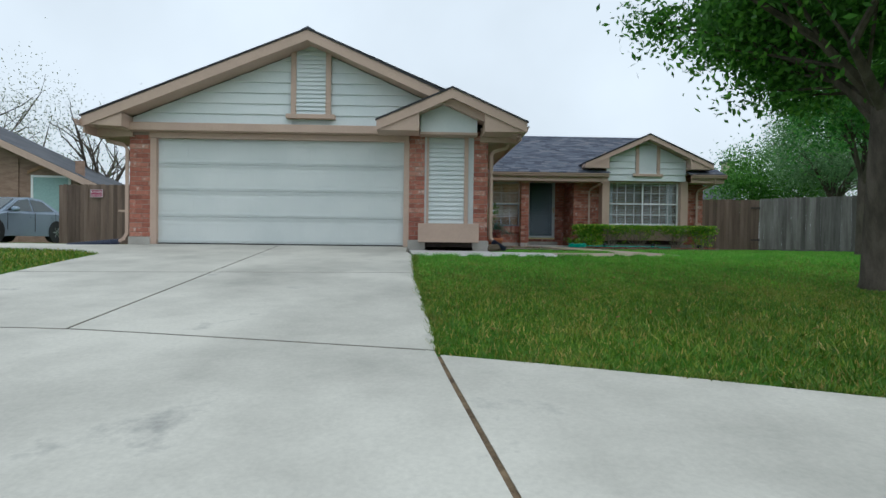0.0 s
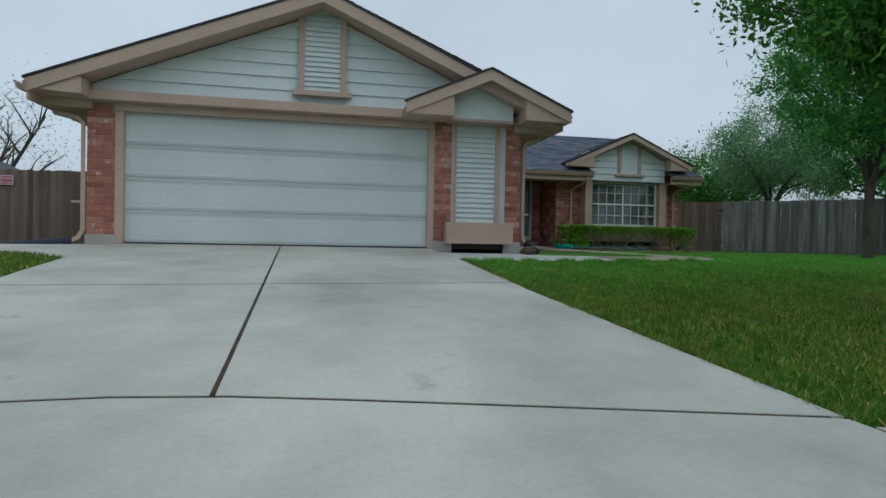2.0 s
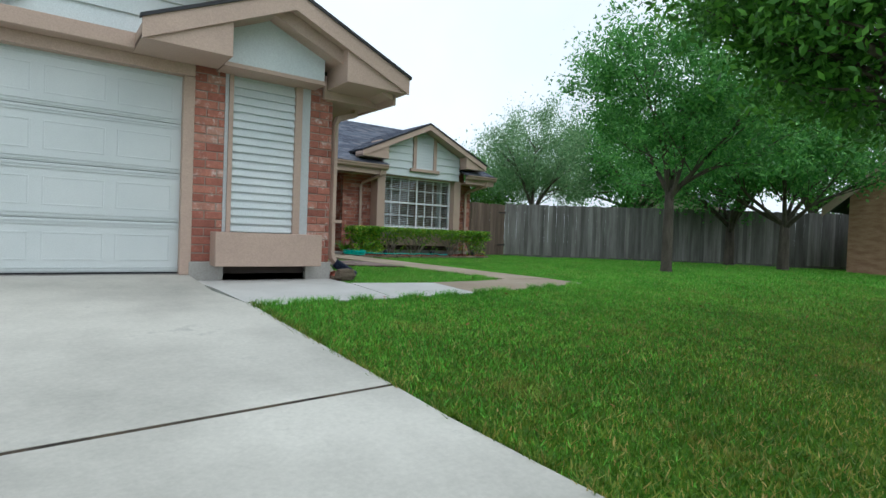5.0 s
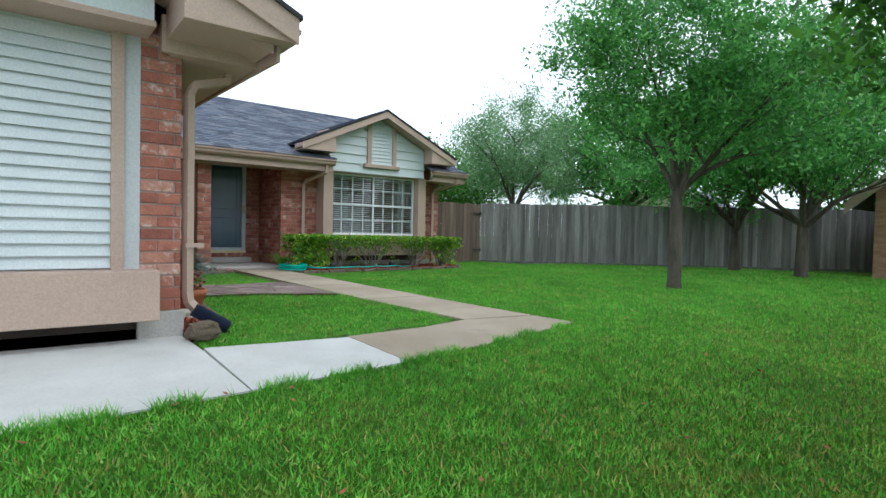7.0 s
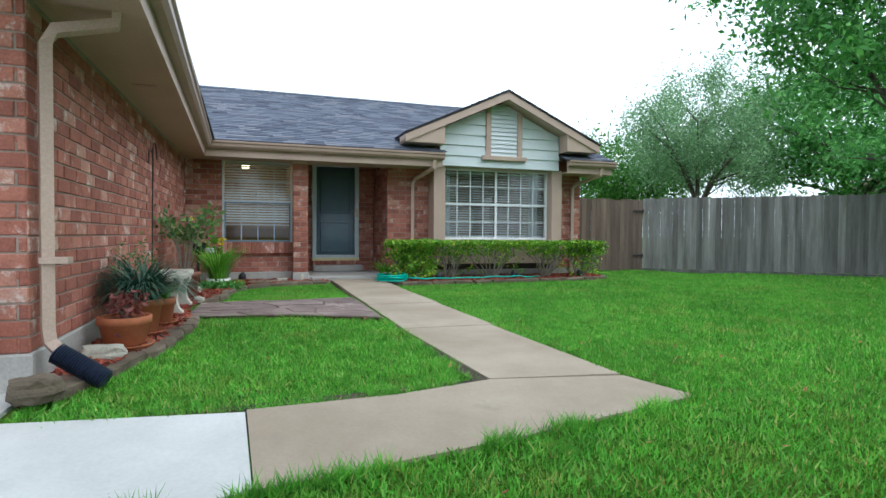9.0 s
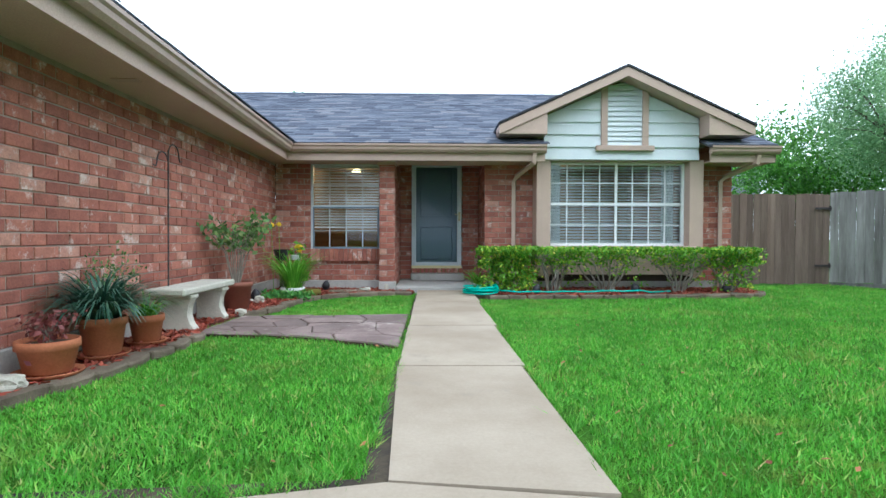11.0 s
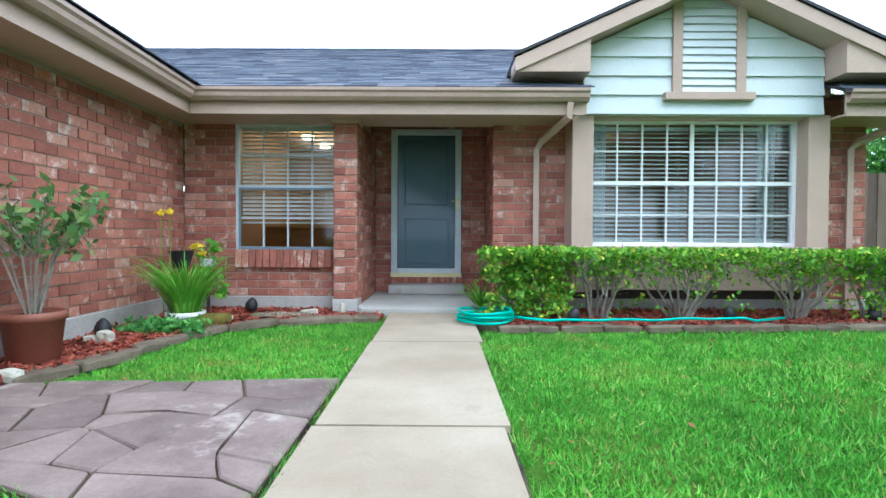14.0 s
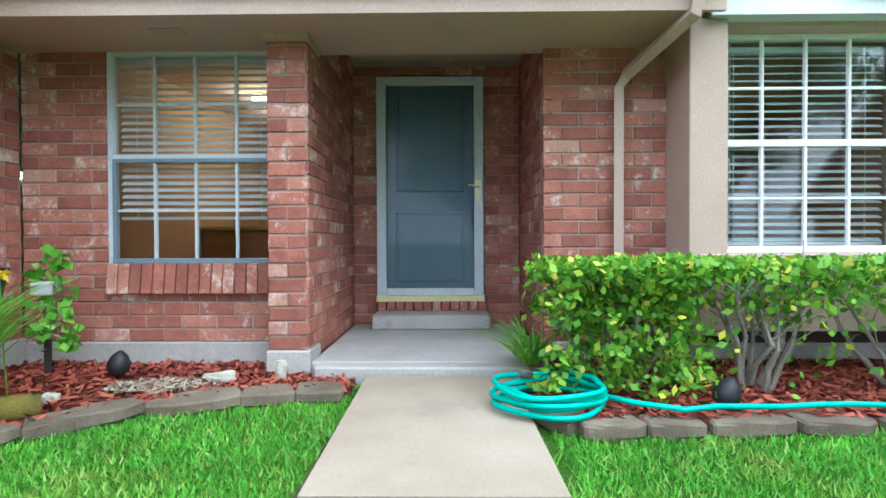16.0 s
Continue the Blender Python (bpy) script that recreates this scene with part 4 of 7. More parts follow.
for a, b in ((0.42, 0.455), (1.29, 1.40)):
    part("side_panel", one_box(a, b, 10.66, 10.80, 1.15, 3.19), M_GREYTRIM, sham, "pale grey side panel")
for a, b in ((0.455, 0.50), (1.21, 1.29)):
    part("side_board", one_box(a, b, 10.63, 10.80, 1.15, 3.19), M_TAN, sham, "tan side board")
z = 1.47
while z < 3.15:
    bm = bmesh.new()
    prism(bm, [(0.50, 10.655, z), (0.50, 10.685, z + 0.092), (0.50, 10.70, z + 0.092), (0.50, 10.672, z)], (0.71, 0, 0))
    part("louvre", bm, M_WHITE, sham)
    z += 0.0885
part("louvre_back", one_box(0.495, 1.215, 10.705, 10.72, 1.4, 3.19), M_WHITE, sham)
part("box", one_box(0.30, 1.50, 10.43, 10.74, 1.09, 1.46), M_TAN, sham, "tan painted planter-like box", bevel=0.006)
# this board's dark colour supplies the shade below the box
part("under_board", one_box(0.43, 1.39, 10.72, 10.76, 0.8, 1.12), M_PAINTED_SHADE, sham, "board with the shade under the box painted in")

# garage door
gd = thing("garage_door", "white sectional garage door with embossed long panels, closed", "garage door", kind="structure")
for k in range(4):
    z0 = 1.015 + k * 0.5225
    pn = part("door_section", one_box(-4.89, 0.01, 10.75, 10.79, z0, z0 + 0.516), M_DOORWHITE, gd, bevel=0.003)
    for i in range(8):
        x0 = -4.80 + i * 0.602
        bm = bmesh.new()
        for a, b, c, d in ((x0, x0 + 0.50, z0 + 0.12, z0 + 0.134), (x0, x0 + 0.50, z0 + 0.375, z0 + 0.389), (x0, x0 + 0.012, z0 + 0.134, z0 + 0.375), (x0 + 0.488, x0 + 0.50, z0 + 0.134, z0 + 0.375)):
            box(bm, a, b, 10.7460, 10.7505, c, d)
        part("embossed_panel", bm, M_DOORWHITE, pn, bevel=0.0015)
    for dz in (0.018, 0.045, 0.462, 0.489):
        part("groove_rib", one_box(-4.88, 0.0, 10.7385, 10.7505, z0 + dz, z0 + dz + 0.012), M_DOORWHITE, pn)
part("backing", one_box(-4.88, 0.0, 10.775, 10.80, 1.02, 3.08), M_GREYTRIM, gd)
part("bottom_seal", one_box(-4.88, 0.0, 10.742, 10.79, 1.0, 1.016), M_BLACK, gd, "black rubber bottom seal")
part("lock_plate", one_box(-2.32, -2.20, 10.735, 10.76, 1.015, 1.06), M_GREYTRIM, gd, "small grey lift handle")
for nm, a, b in (("trim_garage_jamb_left", -5.0, -4.88), ("trim_garage_jamb_right", 0.0, 0.11)):
    solid(nm, one_box(a, b, 10.655, 10.82, 0.99, 3.084), M_TAN, "tan painted garage door jamb", "trim", bevel=0.004)
solid("floor_garage", one_box(GX0 + 0.2, GX1 - 0.2, 10.72, 17.3, 0.8, 0.995), M_SLAB, "concrete garage floor under the door", "floor")

# soffits, fascia and gutters
bm = bmesh.new()
prism(bm, [(GX1 - 0.1, 10.60, SOF), (GE1 + 0.05, 10.60, SOF), (GE1 - 0.16, HEY + 0.08, SOF), (GE1 - 0.16, HY, SOF), (GX1 - 0.1, HY, SOF)], (0, 0, 0.02))
solid("soffit_garage_side", bm, M_TAN, "tan painted soffit along the garage wall", "soffit")
solid("soffit_house_front", one_box(GE1 - 0.158, 6.10, HEY + 0.07, HY + 0.1, SOF, SOF + 0.02), M_TAN, "tan painted soffit over the kitchen window", "soffit")
solid("soffit_house_right", one_box(8.9, 9.9, HEY + 0.07, HY + 0.1, SOF, SOF + 0.02), M_TAN, "tan painted soffit at the house corner", "soffit")
solid("soffit_garage_left", one_box(GE0 + 0.05, GX0 + 0.1, 10.6, 17.2, SOF, SOF + 0.02), M_TAN, "tan painted soffit at the side yard", "soffit")
bm = bmesh.new()
prism(bm, [(GE1 + 0.035, 10.15, SOF - 0.02), (GE1 + 0.065, 10.15, SOF - 0.02), (GE1 - 0.155, HEY + 0.08, SOF - 0.02), (GE1 - 0.185, HEY + 0.08, SOF - 0.02)], (0, 0, EZ - 0.01 - SOF))
solid("fascia_garage_side", bm, M_TAN, "tan painted fascia board behind the gutter", "fascia")
solid("trim_eave_close", one_box(1.52, GE1 + 0.04, 10.54, 10.598, SOF, 3.36), M_TAN, "tan board closing the eave corner", "trim")
solid("trim_eave_close_left", one_box(GE0 + 0.05, GX0 + 0.1, 10.56, 10.598, SOF, 3.40), M_TAN, "tan board closing the far eave corner", "trim")
for nm, b in (("fascia_house_front", (GE1 - 0.15, 6.18, HEY + 0.05, HEY + 0.08, SOF - 0.02, EZ - 0.03)),
              ("fascia_house_right", (8.86, 9.92, HEY + 0.05, HEY + 0.08, SOF - 0.02, EZ - 0.03)), ("fascia_garage_left", (GE0 + 0.02, GE0 + 0.05, 10.15, 17.2, SOF - 0.02, EZ - 0.03)),
              ("fascia_house_gable", (9.89, 9.92, HEY + 0.08, 17.8, SOF - 0.02, SOF + 0.1))):
    solid(nm, one_box(*b), M_TAN, "tan painted fascia board behind the gutter", "fascia")
solid("ceiling_porch", one_box(3.6, 5.4, 17.38, 19.15, 3.45, 3.48), M_TAN, "tan painted porch ceiling", "ceiling")
solid("lintel_porch", one_box(3.74, 5.28, 17.4, 17.64, SOF + 0.021, 3.45), M_TAN, "tan beam across the porch opening", "beam")
solid("lintel_column_cap", one_box(3.46, 3.76, 17.33, 17.66, SOF - 0.045, SOF - 0.001), M_TAN, "tan cap board on the porch column", "trim")
bm = bmesh.new()
prism(bm, [(9.90, HEY + 0.05, EZ - 0.02), (9.90, RIDGE_Y, RIDGE_Z - 0.03), (9.90, RIDGE_Y, RIDGE_Z - 0.24), (9.90, HEY + 0.05, EZ - 0.22)], (0.03, 0, 0))
solid("trim_house_rake", bm, M_TAN, "tan raking board at the house end", "trim")
bm = bmesh.new()
prism(bm, [(HX1 + 0.0, HY, SOF), (HX1, RIDGE_Y, RIDGE_Z - 0.1), (HX1, 27.6, SOF)], (0.05, 0, 0))
solid("wall_house_gable_end", bm, M_WHITE, "white gable end wall of the house", "wall")
bm = bmesh.new()
prism(bm, [(GE0 + 0.05, 20.4, SOF), (GE0 + 0.05, 28, SOF), (GE0 + 0.05, RIDGE_Y, RIDGE_Z - 0.1)], (0.05, 0, 0))
solid("wall_house_gable_left", bm, M_WHITE, "white gable end wall of the house", "wall")


def gutter(name, a, b, side, label):
    """An ogee gutter from a to b; side: the outward unit vector."""
    a, b, side = Vector(a), Vector(b), Vector(side)
    prof = [(0, 0), (0.07, 0), (0.10, 0.035), (0.105, 0.075), (0.125, 0.095), (0.125, 0.125), (0.112, 0.125), (0.112, 0.102), (0.092, 0.078), (0.086, 0.04), (0.064, 0.012), (0.012, 0.012), (0.012, 0.125), (0, 0.125)]
    bm = bmesh.new()
    prism(bm, [a + side * u + Vector((0, 0, w)) for u, w in prof], b - a)
    return solid(name, bm, M_GUTTER, label, "gutter")


GZ = 3.195
gutter("gutter_garage_side", (GE1 + 0.07, 10.06, GZ), (GE1 - 0.15, HEY + 0.05 - 0.125, GZ), (1, 0, 0), "brown metal gutter along the garage eave")
gutter("gutter_house_front", (GE1 - 0.15, HEY + 0.05, GZ), (6.19, HEY + 0.05, GZ), (0, -1, 0), "brown metal gutter above the porch")
gutter("gutter_house_right", (8.84, HEY + 0.05, GZ), (9.96, HEY + 0.05, GZ), (0, -1, 0), "brown metal gutter at the house corner")
gutter("gutter_garage_left", (GE0 + 0.02, 17.2, GZ), (GE0 + 0.02, 10.06, GZ), (-1, 0, 0), "brown metal gutter on the side yard eave")

# ---- bay with gable ----
BX, BZ, BHALF, b_slope, BF = 7.48, 4.59, 2.05, 0.455, 16.9
bez = BZ - BHALF * b_slope
btop = lambda x: BZ - abs(x - BX) * b_slope - 0.17
gable_trim("trim_bay_gable", BX, BF, BZ, BHALF, b_slope, 0.17, 0.42, "tan raking boards of the window bay gable")
lap_siding("wall_bay_gable", btop, 6.21, 8.79, 3.135, 17.27, "white lapped siding boards over the bay window", exposure=0.205, holes=[(7.16, 7.92, 3.3, 5)])
louvre_vent("gable_vent_bay", 7.15, 7.93, 3.36, lambda x: btop(x) + 0.02, 17.26, "white louvred gable vent with tan boards over the bay", "gable vents")
for nm, sgn in (("left", -1), ("right", 1)):
    slope_roof("roof_bay_" + nm, (BX, BF, BZ + 0.012), (BX, 20.4, BZ + 0.012), (BX + sgn * BHALF, BF, bez + 0.012), (BX + sgn * BHALF, 20.4, bez + 0.012), "slate-blue shingles on the bay gable",
               clip=lambda p: p.z > main_z(p.y) - 0.01)
    bm = bmesh.new()
    prism(bm, [(BX, BF, BZ - 0.012), (BX + sgn * BHALF, BF, bez - 0.012), (BX + sgn * BHALF, 18, bez - 0.012), (BX, 20.4, BZ - 0.012)], (0, 0, -0.02))
    solid("roof_bay_deck_" + nm, bm, M_BLACK, "dark roof decking of the bay gable", "roof deck")
    xo, xi = BX + sgn * BHALF, (6.20 if sgn < 0 else 8.80)
    bm = bmesh.new()
    prism(bm, [(xo, BF + 0.034, bez - 0.165), (xi, BF + 0.034, bez - 0.165), (xi, BF + 0.034, BZ - abs(xi - BX) * b_slope - 0.1), (xo, BF + 0.034, bez - 0.03)], (0, 0.40, 0))
    solid("trim_bay_return_" + nm, bm, M_TAN, "tan boxed eave return of the bay gable", "trim", bevel=0.004)
    bm = bmesh.new()
    prism(bm, [(xi, 17.3, bez - 0.3), (xo - sgn * 0.6, 17.35, bez - 0.3), (xo - sgn * 0.6, 17.35, bez - 0.1), (xi, 17.3, bez + 0.4)], (0, 0.6, 0))
    solid("wall_bay_cheek_" + nm, bm, M_TAN, "tan board behind the bay eave", "wall")
for nm, a, b in (("left", 6.10, 6.335), ("right", 8.665, 8.90)):
    solid("trim_bay_post_" + nm, one_box(a, b, 17.3, HY + 0.1, 1.20, 3.14), M_TAN, "tan painted post beside the bay window", "trim", bevel=0.006)
solid("trim_bay_head", one_box(6.335, 8.665, 17.36, HY, 3.11, 3.20), M_TAN, "tan board above the bay window", "trim")
solid("trim_bay_apron", one_box(6.15, 8.85, 17.28, HY - 0.01, 1.23, 1.704), M_TAN, "tan painted box below the bay window", "trim", bevel=0.008)
# shade below the bay is put into this strip's colour
solid("wall_bay_under", one_box(6.2, 8.85, HY - 0.016, HY + 0.1, 0.8, 1.22), M_PAINTED_SHADE, "wall strip with the shade under the bay painted in", "wall")
solid("wall_bay_side_fill", one_box(8.90, 8.945, HY - 0.01, HY + 0.1, 1.1, SOF), M_TAN, "tan filler board beside the bay", "wall")

# ---- windows and doors ----
def blind(name, x0, x1, y, z0, z1, pitch, label, tilt=25):
    """A venetian blind: head rail, slats, cords and a bottom rail."""
    t = thing(name, label, "window blind", "window blinds")
    part("head_rail", one_box(x0, x1, y - 0.02, y + 0.03, z1 - 0.04, z1), M_VINYL, t)
    bm = bmesh.new()
    w = 0.021
    c, s = math.cos(radians(tilt)) * w, math.sin(radians(tilt)) * w
    prism(bm, [(x0, y - c, -s), (x0, y + c, s), (x0, y + c, s + 0.003), (x0, y - c, -s + 0.003)], (x1 - x0, 0, 0))
    me = mesh_of("slat", bm, M_VINYL)
    z = z1 - 0.07
    while z > z0 + 0.02:
        ob = new("slat", me)
        ob.parent = t
        ob.location.z = z
        z -= pitch
    part("bottom_rail", one_box(x0, x1, y - 0.02, y + 0.02, z0 - 0.005, z0 + 0.015), M_VINYL, t)
    for x in (x0 + 0.12, x1 - 0.12):
        part("cord", one_box(x - 0.002, x + 0.002, y - 0.024, y - 0.021, z0, z1), M_VINYL, t)
    return t


def window(name, x0, x1, y, z0, z1, cols, rows, label, frame_mat, sash_mat, mullion=None, fw=0.04):
    """A framed window with panes and glazing bars; rows: bar heights as fractions, 0.5 the meeting rail."""
    t = thing(name, label, "window", kind="structure")
    fr = bmesh.new()
    box(fr, x0, x0 + fw, y - 0.03, y + 0.05, z0, z1)
    box(fr, x1 - fw, x1, y - 0.03, y + 0.05, z0, z1)
    box(fr, x0 + fw, x1 - fw, y - 0.03, y + 0.05, z1 - fw, z1)
    part("window_frame", fr, frame_mat, t, bevel=0.004)
    part("window_sill", one_box(x0 + fw, x1 - fw, y - 0.045, y + 0.05, z0, z0 + fw), sash_mat, t, bevel=0.004)
    zm = z0 + (z1 - z0) * 0.5
    part("meeting_rail", one_box(x0 + fw, x1 - fw, y - 0.022, y + 0.03, zm - 0.022, zm + 0.022), frame_mat, t)
    xs = [x0 + fw + (x1 - x0 - 2 * fw) * i / cols for i in range(cols + 1)]
    for i in range(1, cols):
        w = 0.022 if mullion and i == mullion else 0.0085
        part("mullion" if w > 0.01 else "glazing_bar", one_box(xs[i] - w, xs[i] + w, y - 0.015, y + 0.012, z0 + fw, z1 - fw), frame_mat, t)
    for q in rows:
        z = z0 + (z1 - z0) * q
        part("glazing_bar", one_box(x0 + fw, x1 - fw, y - 0.012, y + 0.009, z - 0.0085, z + 0.0085), frame_mat, t)
    for a, b in ((z0 + fw, zm - 0.022), (zm + 0.022, z1 - fw)):
        g = part("pane", one_box(x0 + fw, x1 - fw, y + 0.014, y + 0.018, a, b), M_GLASS, t, "clear window glass")
        g.visible_shadow = False
    return t


window("window_1", 2.285, 3.487, HY + 0.03, 1.64, 3.10, 4, (0.25, 0.75), "white-framed kitchen window with a dark blue lower sash", M_BLUEFRAME, M_SASH, fw=0.035)
sash = bmesh.new()
for b in ((2.32, 2.345, 1.66, 2.36), (3.427, 3.452, 1.66, 2.36), (2.345, 3.427, 2.335, 2.36)):
    box(sash, b[0], b[1], HY - 0.006, HY + 0.012, b[2], b[3])
part("sash", sash, M_SASH, bpy.data.objects["window_1"], "blue-grey lower sash")
blind("window_blind", 2.33, 3.44, HY + 0.10, 1.95, 3.07, 0.047, "white slatted blind lowered to the last row of panes", tilt=38)
window("window_2", 6.335, 8.665, 17.53, 1.705, 3.125, 8, (0.25, 0.75), "wide white bay window with two gridded sashes", M_VINYL, M_VINYL, mullion=4, fw=0.045)
blind("window_blind", 6.39, 7.49, 17.61, 1.76, 3.06, 0.05, "white slatted blind, slats open, in the bay window", tilt=30)
blind("window_blind", 7.53, 8.63, 17.61, 1.76, 3.06, 0.05, "white slatted blind, slats open, in the bay window", tilt=30)
# rooms behind
for x, y, z in ((2.55, 20, 3.36), (2.62, 20.9, 3.36), (7.0, 20.4, 3.36)):
    bulb = new("lamp_bulb", bpy.data.lights.new("lamp_bulb", "POINT"))
    bulb.data.energy, bulb.data.color, bulb.data.shadow_soft_size = 8.0 if x < 5 else 4.0, (1.0, 0.78, 0.50), 0.10
    bulb.matrix_world = pose(x, y, z - 0.16)
    lamp = thing("ceiling_lamp", "small warm ceiling lamp seen through the window", "lamp", "ceiling lamps")
    bm = bmesh.new()
    lathe(bm, [(0.02, 0.04), (0.08, 0.04), (0.10, 0.0), (0.085, -0.035), (0.03, -0.05)], (x, y, z), 16)
    part("shade", bm, M_LAMP, lamp, "glowing glass shade", smooth=True)
    bm = bmesh.new()
    lathe(bm, [(0.06, 0.04), (0.06, 0.06)], (x, y, z), 12)
    part("base", bm, M_BRASS, lamp)
cab = thing("kitchen_counter", "warm oak kitchen counter seen under the blind", "counter")
part("body", one_box(1.80, 3.58, 20.2, 20.8, 1.0, 1.92), M_WOODFURN, cab, bevel=0.01)
part("worktop", one_box(1.79, 3.59, 20.15, 20.82, 1.922, 1.96), M_ROOM, cab)
table = thing("dining_table", "warm brown wooden dining table behind the bay window", "table")
part("tabletop", one_box(6.5, 8.5, 19.1, 20.1, 1.72, 1.76), M_WOODFURN, table, bevel=0.008)
for x in (6.6, 8.34):
    for y in (19.2, 19.94):
        part("leg", one_box(x, x + 0.07, y, y + 0.07, 1.0, 1.719), M_WOODFURN, table)
cur = thing("curtain", "pale drawn-back curtain behind the bay window", "curtain")
for x0 in (6.42, 8.42):
    bm = bmesh.new()
    for i in range(6):
        tube(bm, [(x0 + i * 0.035, 17.82 + 0.02 * (i % 2), 1.05), (x0 + i * 0.035, 17.82 + 0.02 * (i % 2), 3.3)], 0.022, 6)
    part("panel", bm, M_VINYL, cur)

door = thing("door_1", "slate-grey front door behind a white-framed storm door, closed", "front door", kind="structure")
dx0, dx1, dy, dz0, dz1 = 3.965, 4.94, 18.98, 1.24, 3.285
for b in ((dx0, dx0 + 0.085, dz0, dz1), (dx1 - 0.085, dx1, dz0, dz1), (dx0 + 0.085, dx1 - 0.085, dz1 - 0.075, dz1)):
    part("storm_frame", one_box(b[0], b[1], dy - 0.035, dy + 0.03, b[2], b[3]), M_BLUEFRAME, door, "pale grey-blue storm door frame", bevel=0.005)
part("kick_rail", one_box(dx0 + 0.086, dx1 - 0.086, dy - 0.03, dy + 0.02, dz0 + 0.052, dz0 + 0.115), M_BLUEFRAME, door)
part("threshold", one_box(dx0 - 0.005, dx1 + 0.005, dy - 0.05, dy + 0.03, dz0 - 0.003, dz0 + 0.05), M_YELLOW, door, "yellowed threshold strip")
part("leaf", one_box(dx0 + 0.08, dx1 - 0.08, dy + 0.045, dy + 0.09, dz0 + 0.05, dz1 - 0.07), M_DOORGREY, door, "slate-grey panelled door leaf")
for za, zb in ((dz0 + 0.17, dz0 + 0.82), (dz0 + 1.0, dz1 - 0.13)):
    bm = bmesh.new()
    a, b = dx0 + 0.17, dx1 - 0.17
    for q in ((a, b, za, za + 0.03), (a, b, zb - 0.03, zb), (a, a + 0.03, za + 0.03, zb - 0.03), (b - 0.03, b, za + 0.03, zb - 0.03)):
        box(bm, q[0], q[1], dy + 0.022, dy + 0.046, q[2], q[3])
    part("panel_moulding", bm, M_DOORGREY, door, bevel=0.008)
g = part("storm_glass", one_box(dx0 + 0.086, dx1 - 0.086, dy + 0.0, dy + 0.004, dz0 + 0.116, dz1 - 0.076), M_STORM, door, "clear storm glass")
g.visible_shadow = False
bm = bmesh.new()
box(bm, dx1 - 0.065, dx1 - 0.025, dy - 0.045, dy - 0.035, dz0 + 0.92, dz0 + 1.10)
tube(bm, [(dx1 - 0.045, dy - 0.045, dz0 + 1.04), (dx1 - 0.05, dy - 0.09, dz0 + 1.045), (dx1 - 0.14, dy - 0.095, dz0 + 1.05)], 0.009, 8)
part("door_handle", bm, M_BRASS, door, "worn brass lever handle")

# ---- downspouts ----
def downspout(name, pts, label, tail=None, w=0.035, d=0.045):
    t = thing(name, label, "downspout", "downspouts", "structure")
    bm = bmesh.new()
    tube(bm, pts, [w * 1.25] * len(pts), 4)
    part("pipe", bm, M_TAN, t, bevel=0.0)
    low = Vector(pts[-1])
    mids = [p for p in pts if Vector(p).z < 3.0][:1]
    for p in mids:
        part("strap", one_box(p[0] - 0.07, p[0] + 0.07, p[1] - 0.055, p[1] + 0.04, 1.62, 1.655), M_TAN, t)
    if tail:
        bm = bmesh.new()
        n = 22
        for i in range(n):
            a, b = Vector(tail[0]).lerp(Vector(tail[1]), i / n), Vector(tail[0]).lerp(Vector(tail[1]), (i + 1) / n)
            m = a.lerp(b, 0.5)
            tube(bm, [a, m, b], [0.048, 0.062, 0.048], 12, caps=(i in (0, n - 1)))
        part("corrugated_pipe", bm, M_NAVY, t, "dark corrugated plastic drain pipe")
    return t


downspout("downspout_garage", [(2.10, 10.85, 3.19), (2.08, 10.84, 3.02), (1.80, 10.74, 2.92), (1.757, 10.73, 2.84), (1.757, 10.73, 1.26), (1.768, 10.725, 1.18), (1.82, 10.715, 1.12)], "tan downspout at the garage corner with a dark corrugated drain",
          ((1.80, 10.71, 1.12), (2.06, 10.66, 0.955)))
downspout("downspout_porch", [(6.0, 16.96, 3.19), (6.0, 16.98, 3.05), (5.80, 17.56, 2.88), (5.765, 17.61, 2.80), (5.765, 17.61, 1.0)], "tan downspout beside the bay window")
downspout("downspout_right", [(9.62, 16.96, 3.19), (9.62, 16.98, 3.06), (9.40, 17.55, 2.90), (9.34, 17.61, 2.82), (9.34, 17.61, 1.0)], "tan downspout at the house corner")
downspout("downspout_left", [(-5.96, 10.85, 3.19), (-5.94, 10.84, 3.04), (-5.55, 10.72, 2.94), (-5.47, 10.70, 2.86), (-5.47, 10.70, 1.2), (-5.52, 10.66, 1.08), (-5.6, 10.62, 1.03)], "tan downspout at the far garage corner with a black drain",
          ((-5.58, 10.63, 1.03), (-6.5, 10.5, 0.93)))
for x, y in ((1.93, 12.6), (2.9, 17.3)):
    v = thing("soffit_vent", "dark slotted vent in the tan soffit", "vent", "soffit vents", "structure")
    part("vent_plate", one_box(x - 0.1, x + 0.1, y - 0.05, y + 0.05, SOF - 0.006, SOF - 0.001), M_GUTTER, v)

